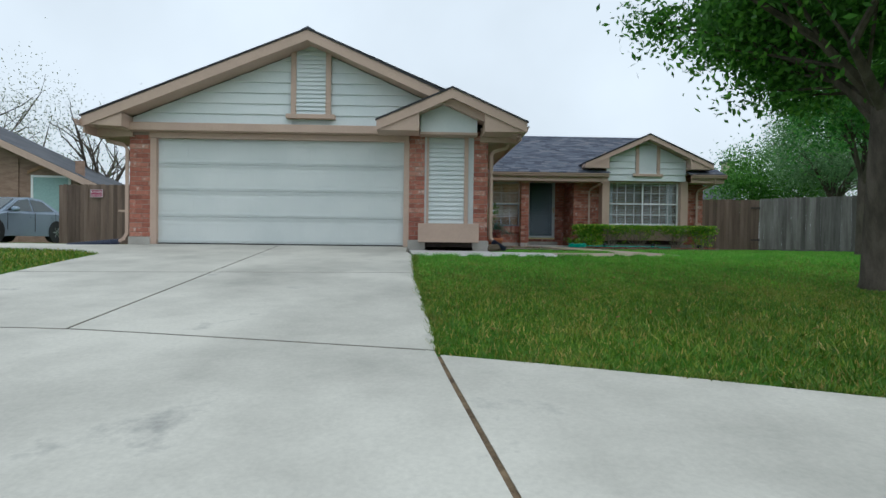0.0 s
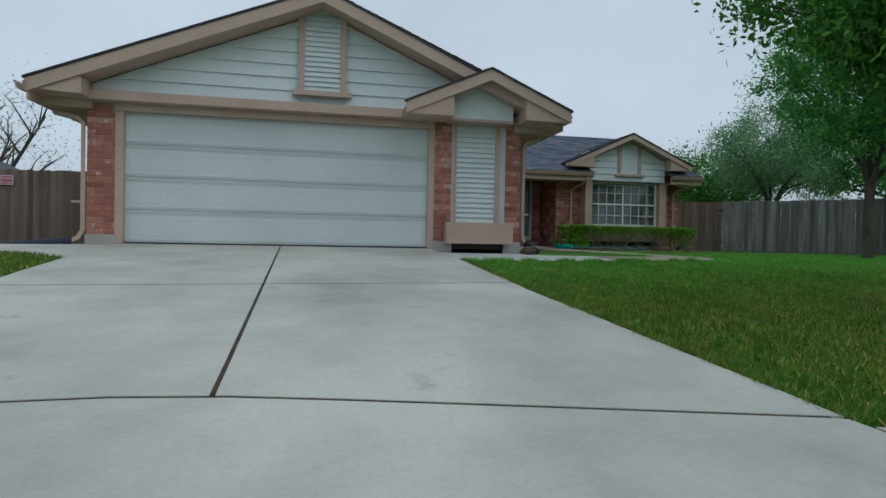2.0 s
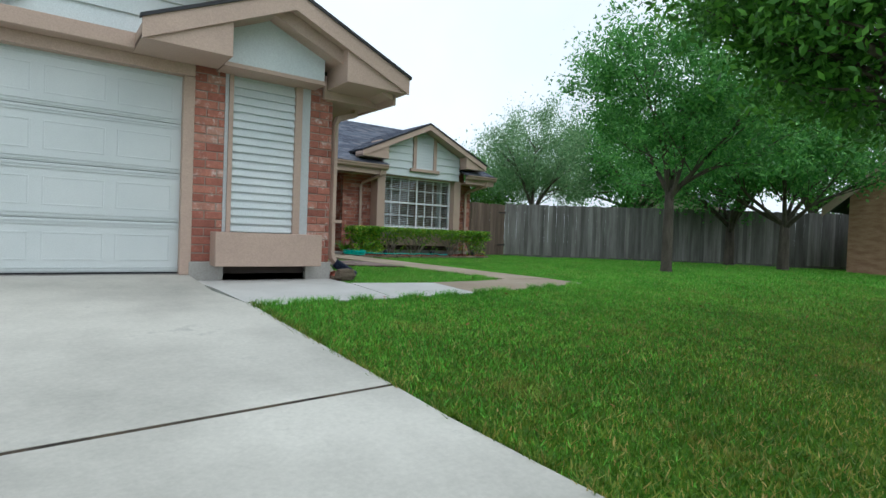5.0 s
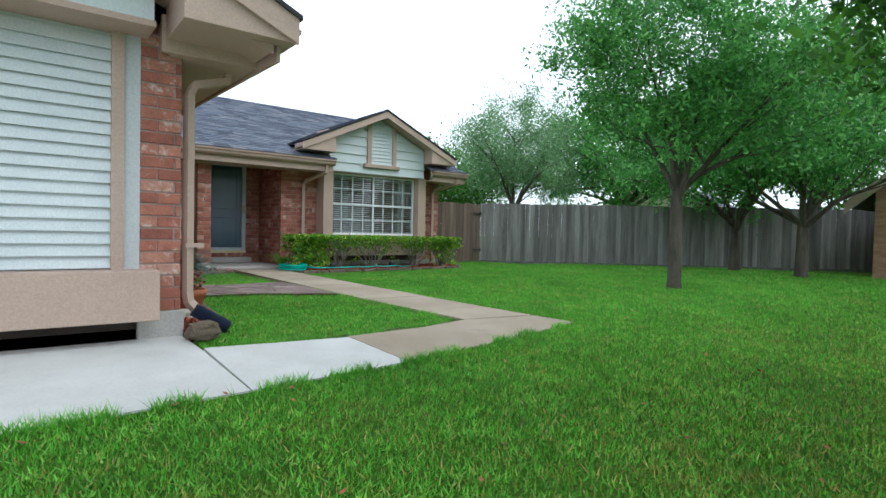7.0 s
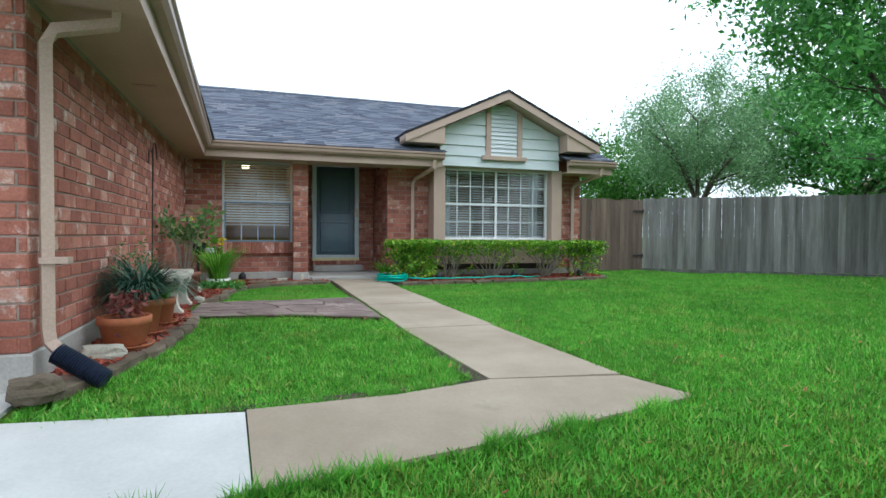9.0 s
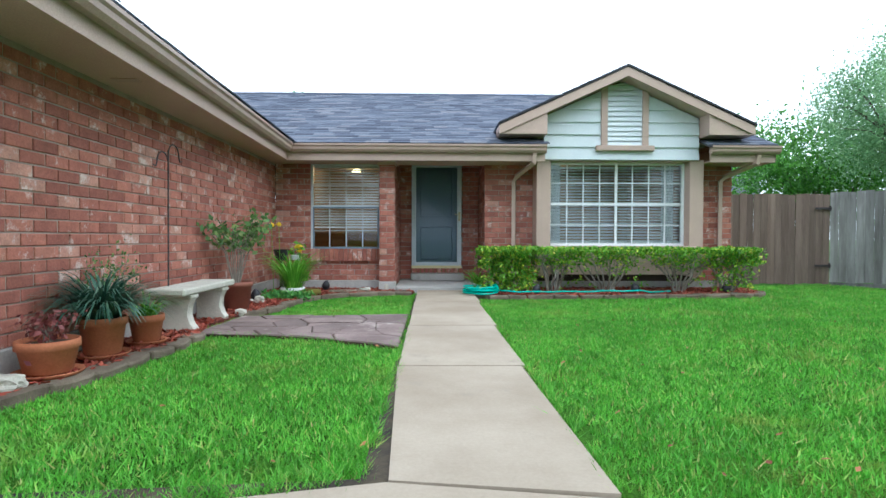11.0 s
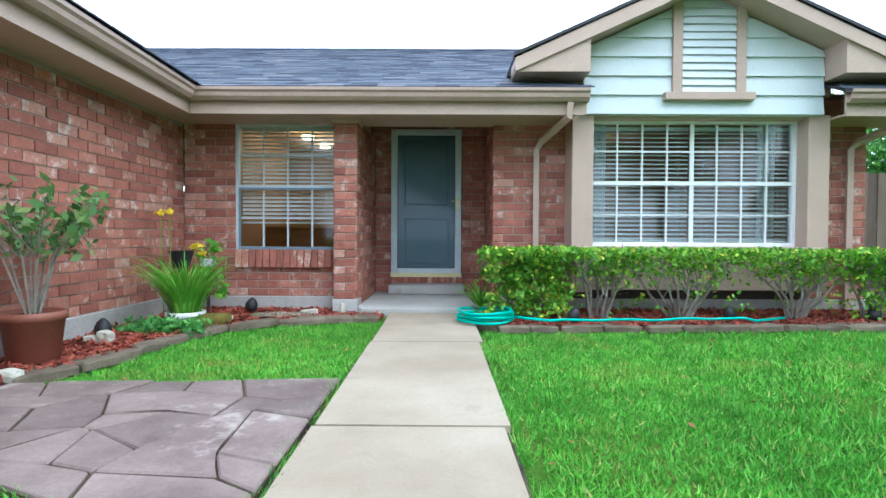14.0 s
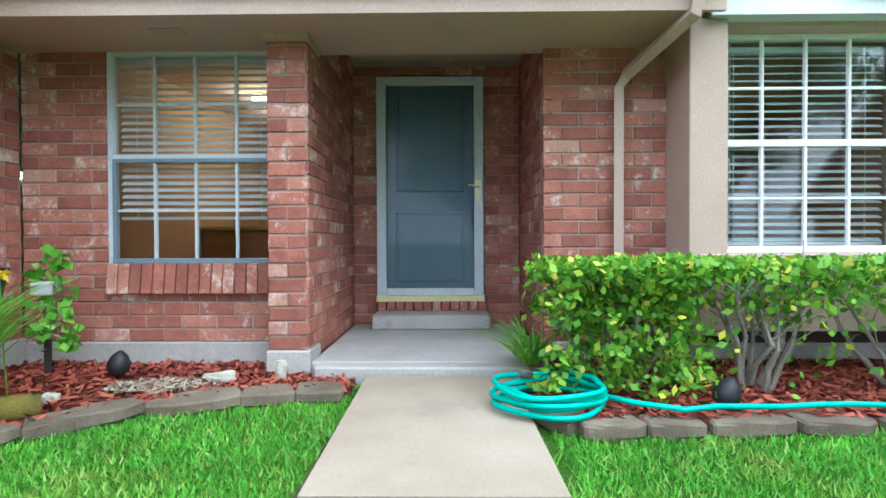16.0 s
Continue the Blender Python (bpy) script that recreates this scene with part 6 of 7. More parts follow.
chips(BED_L, 7000, 0.957, "mulch_chips")
chips(BED_R, 7000, 0.967, "mulch_chips")
M_PEBBLE = leafy("buff_pebbles", [(0, (0.26, 0.20, 0.15)), (1, (0.50, 0.44, 0.36))], 0.9, 0.0)
chips([(2.75, 16.85), (3.05, 16.82), (3.3, 17), (3.25, 17.12), (2.9, 17.12), (2.72, 17)], 900, 0.975, "pebbles", M_PEBBLE, 0.016, "patch of buff pebbles in the mulch")


def rock(name, at, sx, sy, sz, mat, label, category, seed, group="", rot=0):
    r = random.Random(seed)
    bm = bmesh.new()
    bmesh.ops.create_icosphere(bm, subdivisions=3, radius=1)
    for v in bm.verts:
        k = 1 + 0.22 * noise.noise(v.co * 1.6 + Vector((seed * 3.1, 0, 0))) + 0.07 * noise.noise(v.co * 5 + Vector((seed, 9, 0)))
        c = v.co.copy()
        m = max(abs(c.x), abs(c.y), abs(c.z))
        c = c.lerp(c / m * 0.85, 0.6) * k
        v.co = (c.x * sx, c.y * sy, c.z * sz)
    ob = tagged(new(name, mesh_of(name, bm, mat)), label, category, group)
    ob.matrix_world = pose(at[0], at[1], at[2] + sz * 0.72, r.uniform(-4, 4), r.uniform(-4, 4), rot)
    return ob


def edging(pts, z, group):
    """Flat stones laid end to end along a line."""
    k = 0
    for (xa, ya), (xb, yb) in zip(pts, pts[1:]):
        run = math.hypot(xb - xa, yb - ya)
        n = max(1, round(run / 0.38))
        for i in range(n):
            f = (i + 0.5) / n
            x, y = xa + (xb - xa) * f, ya + (yb - ya) * f
            k += 1
            bm = bmesh.new()
            l, w, h = run / n * 0.49, 0.085 + random.uniform(-0.01, 0.025), 0.034
            ring = [(-l, -w * 0.8), (-l * 0.4, -w * 1.05), (l * 0.5, -w), (l, -w * 0.7), (l * 0.97, w * 0.8), (l * 0.3, w), (-l * 0.5, w * 0.95), (-l * 0.98, w * 0.7)]
            ring = [(a + random.uniform(-0.02, 0.02), b + random.uniform(-0.012, 0.012)) for a, b in ring]
            prism(bm, [(a, b, -h - 0.03) for a, b in ring], (0, 0, 2 * h))
            top = [v for v in bm.verts if v.co.z > 0]
            for v in top:
                v.co.z += random.uniform(-0.008, 0.008)
            ob = tagged(new("edging_stone", mesh_of("edging_stone", bm, M_EDGE, bevel=0.012)), "flat grey-brown edging stone round the mulch bed", "edging stone", group)
            ob.matrix_world = pose(x, y, z + 0.008, random.uniform(-4, 4), random.uniform(-3, 3), math.degrees(math.atan2(yb - ya, xb - xa)) + random.uniform(-6, 6))


edging(LEFT_EDGE, 0.955, "edging stones")
edging(LEFT_EDGE2, 0.965, "edging stones")
edging(RIGHT_EDGE, 0.965, "edging stones")

# flagstone path
flag = thing("flagstone_path", "irregular mauve flagstones set between lawn and walk", "path", kind="structure")
F00, F10, F11, F01 = Vector((2.16, 13.26)), Vector((4.10, 12.64)), Vector((4.10, 14.56)), Vector((2.22, 14.4))
NX, NY = 7, 5
node = {}
for i in range(NX + 1):
    for j in range(NY + 1):
        u, v = i / NX, j / NY
        if 0 < i < NX:
            u += random.uniform(-0.055, 0.055)
        if 0 < j < NY:
            v += random.uniform(-0.07, 0.07)
        p = (F00.lerp(F10, u)).lerp(F01.lerp(F11, u), v)
        if j == 0:
            p.y += 0.16 * math.sin(u * math.pi)
        node[i, j] = p
done = set()
for i in range(NX):
    for j in range(NY):
        if (i, j) in done:
            continue
        cells = [(i, j)]
        if random.random() < 0.3 and i + 1 < NX and (i + 1, j) not in done:
            cells.append((i + 1, j))
        elif random.random() < 0.3 and j + 1 < NY:
            cells.append((i, j + 1))
        done.update(cells)
        i2, j2 = cells[-1]
        loop = [node[i, j], node[i + 1, j]] + ([node[i2 + 1, j]] if i2 > i else []) + ([node[i + 1, j + 1]] if j2 > j else []) + [node[i2 + 1, j2 + 1]] + ([node[i + 1, j + 1]] if i2 > i else []) + [node[i, j2 + 1]] + ([node[i, j + 1]] if j2 > j else [])
        c = sum(loop, Vector((0, 0))) / len(loop)
        loop = [c + (p - c) * (1 - 0.009 / max((p - c).length, 0.1)) for p in loop]
        bm = bmesh.new()
        z = 0.950 + random.uniform(-0.006, 0.006)
        prism(bm, [(p.x, p.y, z - 0.05) for p in loop], (0, 0, 0.05))
        part("flagstone", bm, M_FLAG, flag, bevel=0.008)
bm = bmesh.new()
prism(bm, [(p.x, p.y, 0.938) for p in [node[i, 0] for i in range(NX + 1)] + [F11, F01]], (0, 0, -0.1))
part("sand_bed", bm, M_SOIL, flag, "soil between the flagstones")

# ---- bench ----
def bench():
    t = thing("stone_bench", "weathered pale cast-stone garden bench on two scrolled legs", "bench")
    bm = bmesh.new()
    box(bm, 1.79, 2.15, 13.1, 14.38, 1.30, 1.365)
    for v in bm.verts:
        v.co.x += 0.05 * math.sin((v.co.y - 13.1) / 1.28 * math.pi) if v.co.x > 2 else 0
    part("seat", bm, M_BENCH, t, bevel=0.014)
    for y in (13.36, 14.14):
        bm = bmesh.new()
        prof = [(1.83, 0.94), (2.14, 0.94), (2.155, 0.985), (2.10, 1.02), (2.075, 1.10), (2.085, 1.19), (2.13, 1.25), (2.13, 1.30), (1.81, 1.30), (1.81, 1.25), (1.855, 1.18), (1.865, 1.08), (1.84, 1.02)]
        prism(bm, [(x, y - 0.06, z) for x, z in prof], (0, 0.12, 0))
        part("leg", bm, M_BENCH, t, bevel=0.012)
    for y in (13.36, 14.14):
        part("cleat", one_box(1.86, 2.14, y - 0.085, y + 0.085, 1.255, 1.299), M_BENCH, t, bevel=0.01)
    return t


bench()


# ---- pots and plants ----
def pot(name, at, r, h, mat, label, saucer=True, rim=0.03, soil=True, flare=0.78):
    t = thing(name, label, "plant pot", "garden pots")
    x, y, z = at
    bm = bmesh.new()
    lathe(bm, [(r * flare * 0.9, 0.0), (r * flare, 0.01), (r * 0.96, h - 0.06), (r * 1.05, h - 0.055), (r * 1.05, h - 0.004), (r * 1.0, h), (r * 0.93, h - 0.003), (r * 0.9, h - 0.04)], (x, y, z + (0.02 if saucer else 0)), 28)
    part("pot_body", bm, mat, t, smooth=True)
    bm = bmesh.new()
    lathe(bm, [(r * 0.91, h - 0.075), (r * 0.91, h - 0.03), (r * 0.4, h - 0.018)], (x, y, z + (0.02 if saucer else 0)), 20)
    part("soil", bm, M_SOIL, t, "dark potting soil")
    if saucer:
        bm = bmesh.new()
        lathe(bm, [(r * 0.9, 0.0), (r * 1.12, 0.03), (r * 1.16, 0.032), (r * 1.16, 0.024), (r * 0.95, -0.002)], (x, y, z), 28)
        part("saucer", bm, mat, t, "terracotta saucer", smooth=True)
    return t


def strap_plant(name, at, count, length, width, mat, label, arch=1.0, upright=0.5, seed=1, radius=0.05, category="plant"):
    """Many arching strap leaves from one crown; each leaf a bent ribbon."""
    g = np.random.default_rng(seed)
    quads = []
    for i in range(count):
        a = g.random() * 2 * math.pi
        el = math.radians(90 - 70 * (1 - upright) * g.random() ** 0.6 - 6)
        L = length * (0.65 + 0.5 * g.random())
        d = np.array((math.cos(a), math.sin(a), 0))
        side = np.array((-math.sin(a), math.cos(a), 0))
        p = np.array(at) + d * radius * g.random()
        n = 5
        pts = []
        for k in range(n + 1):
            pts.append(p.copy())
            e = el - arch * (k / n) ** 1.4 * 1.5
            p = p + (d * math.cos(e) + np.array((0, 0, math.sin(e)))) * L / n
        for k in range(n):
            w0, w1 = width * (1 - k / n) ** 0.6, width * max(1 - (k + 1) / n, 0.04) ** 0.6
            quads.append((pts[k] - side * w0, pts[k] + side * w0, pts[k + 1] + side * w1, pts[k + 1] - side * w1))
    ob = new(name, raw_mesh(name, np.array(quads), 4, mat))
    return tagged(ob, label, category)


def leaf_cloud(centres, spread, count, leaf, mat, seed, flat=(1, 1, 1), wide=0.5):
    g = np.random.default_rng(seed)
    c = np.array(centres)
    p = c[g.integers(0, len(c), count)] + g.normal(size=(count, 3)) * spread * np.array(flat)
    u = g.normal(size=(count, 3))
    u /= np.linalg.norm(u, axis=1)[:, None]
    w = np.cross(u, g.normal(size=(count, 3)))
    w /= np.linalg.norm(w, axis=1)[:, None]
    s = (leaf * (0.6 + 0.7 * g.random(count)))[:, None]
    return raw_mesh("leaves", np.stack([p - u * s, p + w * s * wide - u * s * 0.1, p + u * s, p - w * s * wide - u * s * 0.1], axis=1), 4, mat)


def shrub(name, at, stems, height, spread, leaves, leaf, mat, label, seed, stem_r=0.008, low=0.4, wide=0.5, cl=0.06, category="shrub"):
    r = random.Random(seed)
    t = thing(name, label, category)
    cs = []
    for i in range(stems):
        a = 2 * math.pi * i / stems + r.uniform(-0.4, 0.4)
        R = spread * r.uniform(0.4, 1.0)
        p0 = Vector(at) + Vector((math.cos(a) * 0.03, math.sin(a) * 0.03, -0.03))
        p1 = Vector(at) + Vector((math.cos(a) * R * 0.35, math.sin(a) * R * 0.35, height * 0.45))
        p2 = Vector(at) + Vector((math.cos(a) * R, math.sin(a) * R, height * r.uniform(0.75, 1.0)))
        bm = bmesh.new()
        tube(bm, [p0, p1, p2], [stem_r * 1.3, stem_r, stem_r * 0.4], 5)
        cs += [tuple(p1.lerp(p2, q)) for q in (low, 0.6, 0.8, 1.0)]
        p3 = p1 + Vector((r.uniform(-1, 1) * spread * 0.6, r.uniform(-1, 1) * spread * 0.6, height * 0.3))
        tube(bm, [p1, p3], [stem_r * 0.8, stem_r * 0.3], 5)
        cs += [tuple(p3), tuple(p1.lerp(p3, 0.6))]
        part("stem", bm, M_TWIG, t)
    ob = new("leaves", leaf_cloud(cs, cl, leaves, leaf, mat, seed, wide=wide))
    ob.parent = t
    return t


pot("terracotta_pot", (1.96, 11.62, 0.965), 0.17, 0.21, M_TERRA, "low terracotta pot on a saucer on the mulch")
shrub("red_leaf_plant", (1.96, 11.62, 1.15), 9, 0.16, 0.10, 260, 0.022, M_LEAF_RED, "small dusky red plant in a terracotta pot", 31, 0.004, category="plant")
pot("terracotta_pot", (1.97, 12.18, 0.965), 0.155, 0.27, M_TERRA, "tall terracotta pot under a strap-leaf plant")
strap_plant("strap_leaf_plant", (1.97, 12.18, 1.24), 520, 0.54, 0.0105, M_LEAF_LIRIOPE, "dark arching strap-leaf plant spilling from its pot", 1.15, 0.25, 5, 0.10)
pot("terracotta_pot", (2.03, 12.68, 0.965), 0.13, 0.22, M_TERRA, "terracotta pot beside the stone bench")
strap_plant("green_blade_plant", (2.03, 12.68, 1.16), 46, 0.30, 0.014, M_LEAF_BRIGHT, "bright green plant in a terracotta pot", 0.9, 0.5, 6, 0.06)
shrub("wispy_shrub", (1.86, 12.45, 1.0), 8, 0.75, 0.20, 420, 0.016, M_LEAF_ROSE, "wispy grey-green shrub against the brick wall", 33, 0.004)
pot("plastic_pot", (1.98, 14.9, 0.955), 0.19, 0.34, M_PLASTICPOT, "tall reddish-brown plastic pot holding a shrub", saucer=False)
shrub("potted_shrub", (1.98, 14.9, 1.27), 12, 0.84, 0.50, 420, 0.044, M_LEAF_ROSE, "open leggy shrub with rounded green leaves in a pot", 35, 0.007, 0.3, 0.55, 0.055)
tub = pot("white_tub", (2.30, 16.38, 0.965), 0.17, 0.13, M_VINYL, "low white tub holding iris leaves", saucer=False)
strap_plant("iris_plant", (2.30, 16.38, 1.06), 230, 0.72, 0.010, M_LEAF_BRIGHT, "tall bright green iris blades in a white tub", 0.85, 0.66, 8, 0.13)
strap_plant("fringe_plant", (5.12, 17.2, 1.06), 60, 0.40, 0.012, M_LEAF_BRIGHT, "bright green spiky plant at the end of the hedge", 0.7, 0.35, 9, 0.08)
gc = thing("ground_cover_plant", "low leafy green ground cover before the white tub", "plant")
ob = new("leaves", leaf_cloud([(2.05 + 0.08 * i, 16.02 + 0.03 * (i % 3), 1.0) for i in range(7)], 0.07, 900, 0.034, M_LEAF_YARD, 40, (1, 1, 0.45), 0.6))
ob.parent = gc
for i in range(7):
    bm = bmesh.new()
    tube(bm, [(2.05 + 0.08 * i, 16.02, 0.95), (2.05 + 0.08 * i, 16.03, 1.0)], 0.006, 5)
    part("stem", bm, M_TWIG, gc)
vine = thing("trailing_vine", "trailing vine with broad glossy green leaves by the kitchen window", "plant")
g = np.random.default_rng(77)
cs = [(2.12 + 0.10 * math.sin(i * 1.3) + 0.02 * i * 0.3, 17.32 - 0.004 * i, 1.72 - 0.035 * i) for i in range(17)]
ob = new("leaves", leaf_cloud(cs, 0.035, 120, 0.046, M_LEAF_BRIGHT, 41, (1, 0.6, 1), 0.72))
ob.parent = vine
bm = bmesh.new()
tube(bm, cs, 0.006, 5)
part("stem", bm, M_TWIG, vine)
stand = thing("plant_stand", "dark post and small grey box among the iris leaves", "plant stand")
part("post", one_box(1.93, 1.97, 17.02, 17.06, 0.94, 1.46), M_IRON, stand)
bm = bmesh.new()
lathe(bm, [(0.08, 0), (0.12, 0.17), (0.125, 0.18), (0.10, 0.17)], (1.95, 17.04, 1.46), 16)
part("black_pot", bm, M_BLACK, stand, "small black plastic pot")
part("grey_box", one_box(2.04, 2.18, 17.26, 17.36, 1.46, 1.545), M_GREYTRIM, stand, "small grey box", bevel=0.01)
part("box_post", one_box(2.10, 2.13, 17.3, 17.33, 0.94, 1.459), M_IRON, stand)
for x, y, z, h in ((1.88, 16.75, 2.02, 1.0), (2.02, 16.65, 2.03, 1.0), (2.34, 16.5, 1.70, 0.6), (2.32, 16.7, 1.62, 0.5)):
    fl = thing("yellow_flower", "single yellow bloom on a thin green stem", "flower", "yellow flowers")
    bm = bmesh.new()
    tube(bm, [(x + 0.03, y, 1.0), (x + 0.01, y, 1.0 + (z - 1) * 0.6), (x, y, z)], 0.004, 5)
    part("stem", bm, M_LEAF_BRIGHT, fl)
    ob = new("petals", leaf_cloud([(x, y, z)], 0.018, 16, 0.034, M_PETAL, int(z * 100), (1, 1, 0.6), 0.6))
    ob.parent = fl

# hedge: clipped shrubs, dense on top, with bare splayed stems below
for i, (x, w, n, low) in enumerate(((5.56, 0.44, 8200, 1.3), (6.30, 0.34, 2000, 0.3), (7.16, 0.62, 2900, 0.16), (8.34, 0.58, 2900, 0.3), (9.14, 0.36, 3600, 0.8))):
    h = thing("clipped_shrub", "flat-clipped yellow-green shrub with bare grey stems below", "shrub", "hedge shrubs")
    r = random.Random(50 + i)
    anchors = []
    for k in range(9):
        f = (k / 8 * 2 - 1)
        p0 = Vector((x + f * 0.07, 16.95 + r.uniform(-0.05, 0.05), 0.94))
        p1 = Vector((x + f * w * 0.45 + r.uniform(-0.05, 0.05), 16.92 + r.uniform(-0.14, 0.10), 1.20 + r.uniform(-0.05, 0.08)))
        p2 = Vector((x + f * w * r.uniform(0.85, 1.1), 16.9 + r.uniform(-0.26, 0.26), 1.54 + r.uniform(-0.06, 0.06)))
        bm = bmesh.new()
        tube(bm, [p0, p0.lerp(p1, 0.5) + Vector((r.uniform(-0.03, 0.03), 0, 0.03)), p1, p1.lerp(p2, 0.5) + Vector((r.uniform(-0.03, 0.03), 0, 0.02)), p2], [0.021, 0.017, 0.012, 0.009, 0.004], 6)
        for q in range(7):
            e = p1.lerp(p2, r.random())
            e2 = e + Vector((r.uniform(-0.2, 0.2), r.uniform(-0.15, 0.12), r.uniform(0.06, 0.24)))
            tube(bm, [e, e.lerp(e2, 0.5) + Vector((0, 0, 0.015)), e2], [0.006, 0.004, 0.002], 4)
            anchors.append(e2)
        part("stem", bm, M_TWIG, h)
    g = np.random.default_rng(60 + i)
    # a dense shorn crown
    m = int(n * 0.55)
    px = x + w * 1.15 * (g.random(m) * 2 - 1) * (0.72 + 0.28 * g.random(m))
    py = 16.88 + 0.36 * (g.random(m) * 2 - 1)
    lump = np.array([noise.noise((c * 3.2, d * 3.2, i)) for c, d in zip(px, py)])
    fine = np.array([noise.noise((c * 11, d * 11, i + 7)) for c, d in zip(px, py)])
    pz = 1.685 + 0.035 * lump + 0.03 * fine - np.abs(g.normal(size=m)) * (0.05 + 0.06 * (lump > 0.05))
    crown = np.stack([px, py, pz], 1)
    hole = np.array([noise.noise((c * 6, d * 6, e * 6 + i)) for c, d, e in crown])
    crown = crown[(hole > -0.22) | (pz > 1.62)]
    # sprays of leaves round the twigs and low clumps
    centres = np.array([tuple(e) for e in anchors] + [(x + w * r.uniform(-1, 1), 16.9 + r.uniform(-0.3, 0.2), r.uniform(1.04, 1.5)) for _ in range(int(60 * low))])
    idx = g.integers(0, len(centres), n - m)
    spray = centres[idx] + g.normal(size=(n - m, 3)) * (0.05, 0.05, 0.04)
    spray = spray[(spray[:, 2] > 1.0) & (spray[:, 2] < 1.70)]
    if i:
        spray = spray[(spray[:, 2] > 1.42) | (g.random(len(spray)) < (0.6 if i == 4 else 0.33))]
    p = np.concatenate([crown, spray])
    u = g.normal(size=p.shape)
    u /= np.linalg.norm(u, axis=1)[:, None]
    v = np.cross(u, g.normal(size=p.shape))
    v /= np.linalg.norm(v, axis=1)[:, None]
    s = (0.026 * (0.6 + 0.8 * g.random(len(p))))[:, None]
    ob = new("leaves", raw_mesh("leaves", np.stack([p - u * s, p + v * s * 0.6, p + u * s, p - v * s * 0.6], 1), 4, M_LEAF_HEDGE))
    ob.parent = h

# ---- hose ----
hose = thing("garden_hose", "coiled green garden hose trailing along the edging stones", "hose")
bm = bmesh.new()
pts = []
for k in range(150):
    a = k / 150 * 2 * math.pi * 5.2
    rr = 0.235 + 0.03 * math.sin(k * 0.11) + 0.012 * math.sin(k * 0.9)
    pts.append((5.13 + rr * math.cos(a) * 1.05, 16.6 + rr * math.sin(a) * 0.95, 0.985 + 0.016 + 0.028 * (k // 29) * 0.75 + 0.006 * math.sin(k * 0.5)))
tube(bm, pts, 0.0135, 8)
part("coil", bm, M_HOSE, hose, smooth=True)
bm = bmesh.new()
pts = [(5.36, 16.62, 1.03), (5.5, 16.48, 1.03)] + [(5.7 + 0.16 * k, 16.4 + 0.018 * k + 0.02 * math.sin(k * 0.8), 1.022 + 0.006 * math.sin(k * 1.7)) for k in range(13)] + [(7.75 + 0.1 * k, 16.62 + 0.05 * k, 1.0) for k in range(5)]
tube(bm, pts, 0.0135, 8)
part("trailing_length", bm, M_HOSE, hose, smooth=True)
bm = bmesh.new()
tube(bm, [(5.06, 16.76, 1.09), (5.03, 16.73, 1.11), (4.99, 16.7, 1.12)], [0.017, 0.02, 0.015], 8)
part("nozzle", bm, M_ALLOY, hose, "metal hose end")

# ---- spot lamps, stones, hook ----
for x, y, tilt in ((2.62, 17.2, 10), (7.58, 16.76, -15), (9.02, 16.82, 25), (1.98, 15.65, 0), (5.95, 16.56, 15), (5.28, 17.02, -10)):
    s = thing("spot_lamp", "small black garden spot lamp on a stake", "garden lamp", "garden lamps")
    bm = bmesh.new()
    tube(bm, [(x, y, 0.93), (x, y, 1.0)], 0.008, 6)
    part("stake", bm, M_BLACK, s)
    bm = bmesh.new()
    lathe(bm, [(0.03, 0.0), (0.062, 0.03), (0.065, 0.075), (0.045, 0.12), (0.012, 0.15)], (0, 0, 0), 16)
    head = part("head", bm, M_BLACK, s, smooth=True)
    head.matrix_basis = pose(x, y, 0.985, 0, tilt, 0)
rock("garden_rock", (1.90, 11.28, 0.955), 0.15, 0.09, 0.06, M_ROCK, "pale squared limestone block on the mulch", "rock", 3, "", 14.4)
rock("garden_rock", (1.80, 10.4, 0.94), 0.13, 0.10, 0.075, M_EDGE, "grey-brown rock beside the drain pipe", "rock", 4)
rock("garden_rock", (2.06, 15.55, 0.955), 0.07, 0.05, 0.06, M_ROCK, "knobbly pale limestone lump on the mulch", "rock", 5)
rock("garden_rock", (1.92, 15.6, 0.955), 0.06, 0.05, 0.03, M_ROCK, "small pale limestone lump", "rock", 6)
rock("garden_rock", (3.28, 17.12, 0.965), 0.10, 0.05, 0.035, M_ROCK, "flat pale stone beside the porch column", "rock", 7, "", 11.4)
rock("garden_rock", (2.58, 16.7, 0.965), 0.045, 0.03, 0.03, M_ROCK, "small pale stone in the mulch", "rock", 8)
rock("garden_rock", (3.62, 17.2, 0.965), 0.035, 0.03, 0.07, M_ROCK, "upright pale stone by the column foot", "rock", 9)
rock("garden_rock", (2.20, 14.42, 0.955), 0.07, 0.05, 0.04, M_ROCK, "small rounded stone by the bench", "rock", 11)
log = thing("mossy_log", "short mossy log on the edge of the mulch", "log")
bm = bmesh.new()
tube(bm, [(2.36, 16.22, 1.0), (2.5, 16.38, 1.01), (2.66, 16.52, 1.0)], [0.055, 0.07, 0.06], 10)
part("log_body", bm, M_MOSS, log, smooth=True)
hook = thing("shepherd_hook", "slim black wrought-iron double plant hook by the wall", "plant hook")
bm = bmesh.new()
tube(bm, [(1.84, 13.46, 0.92), (1.85, 13.45, 1.8), (1.86, 13.44, 2.66)], 0.008, 6)
part("pole", bm, M_IRON, hook)
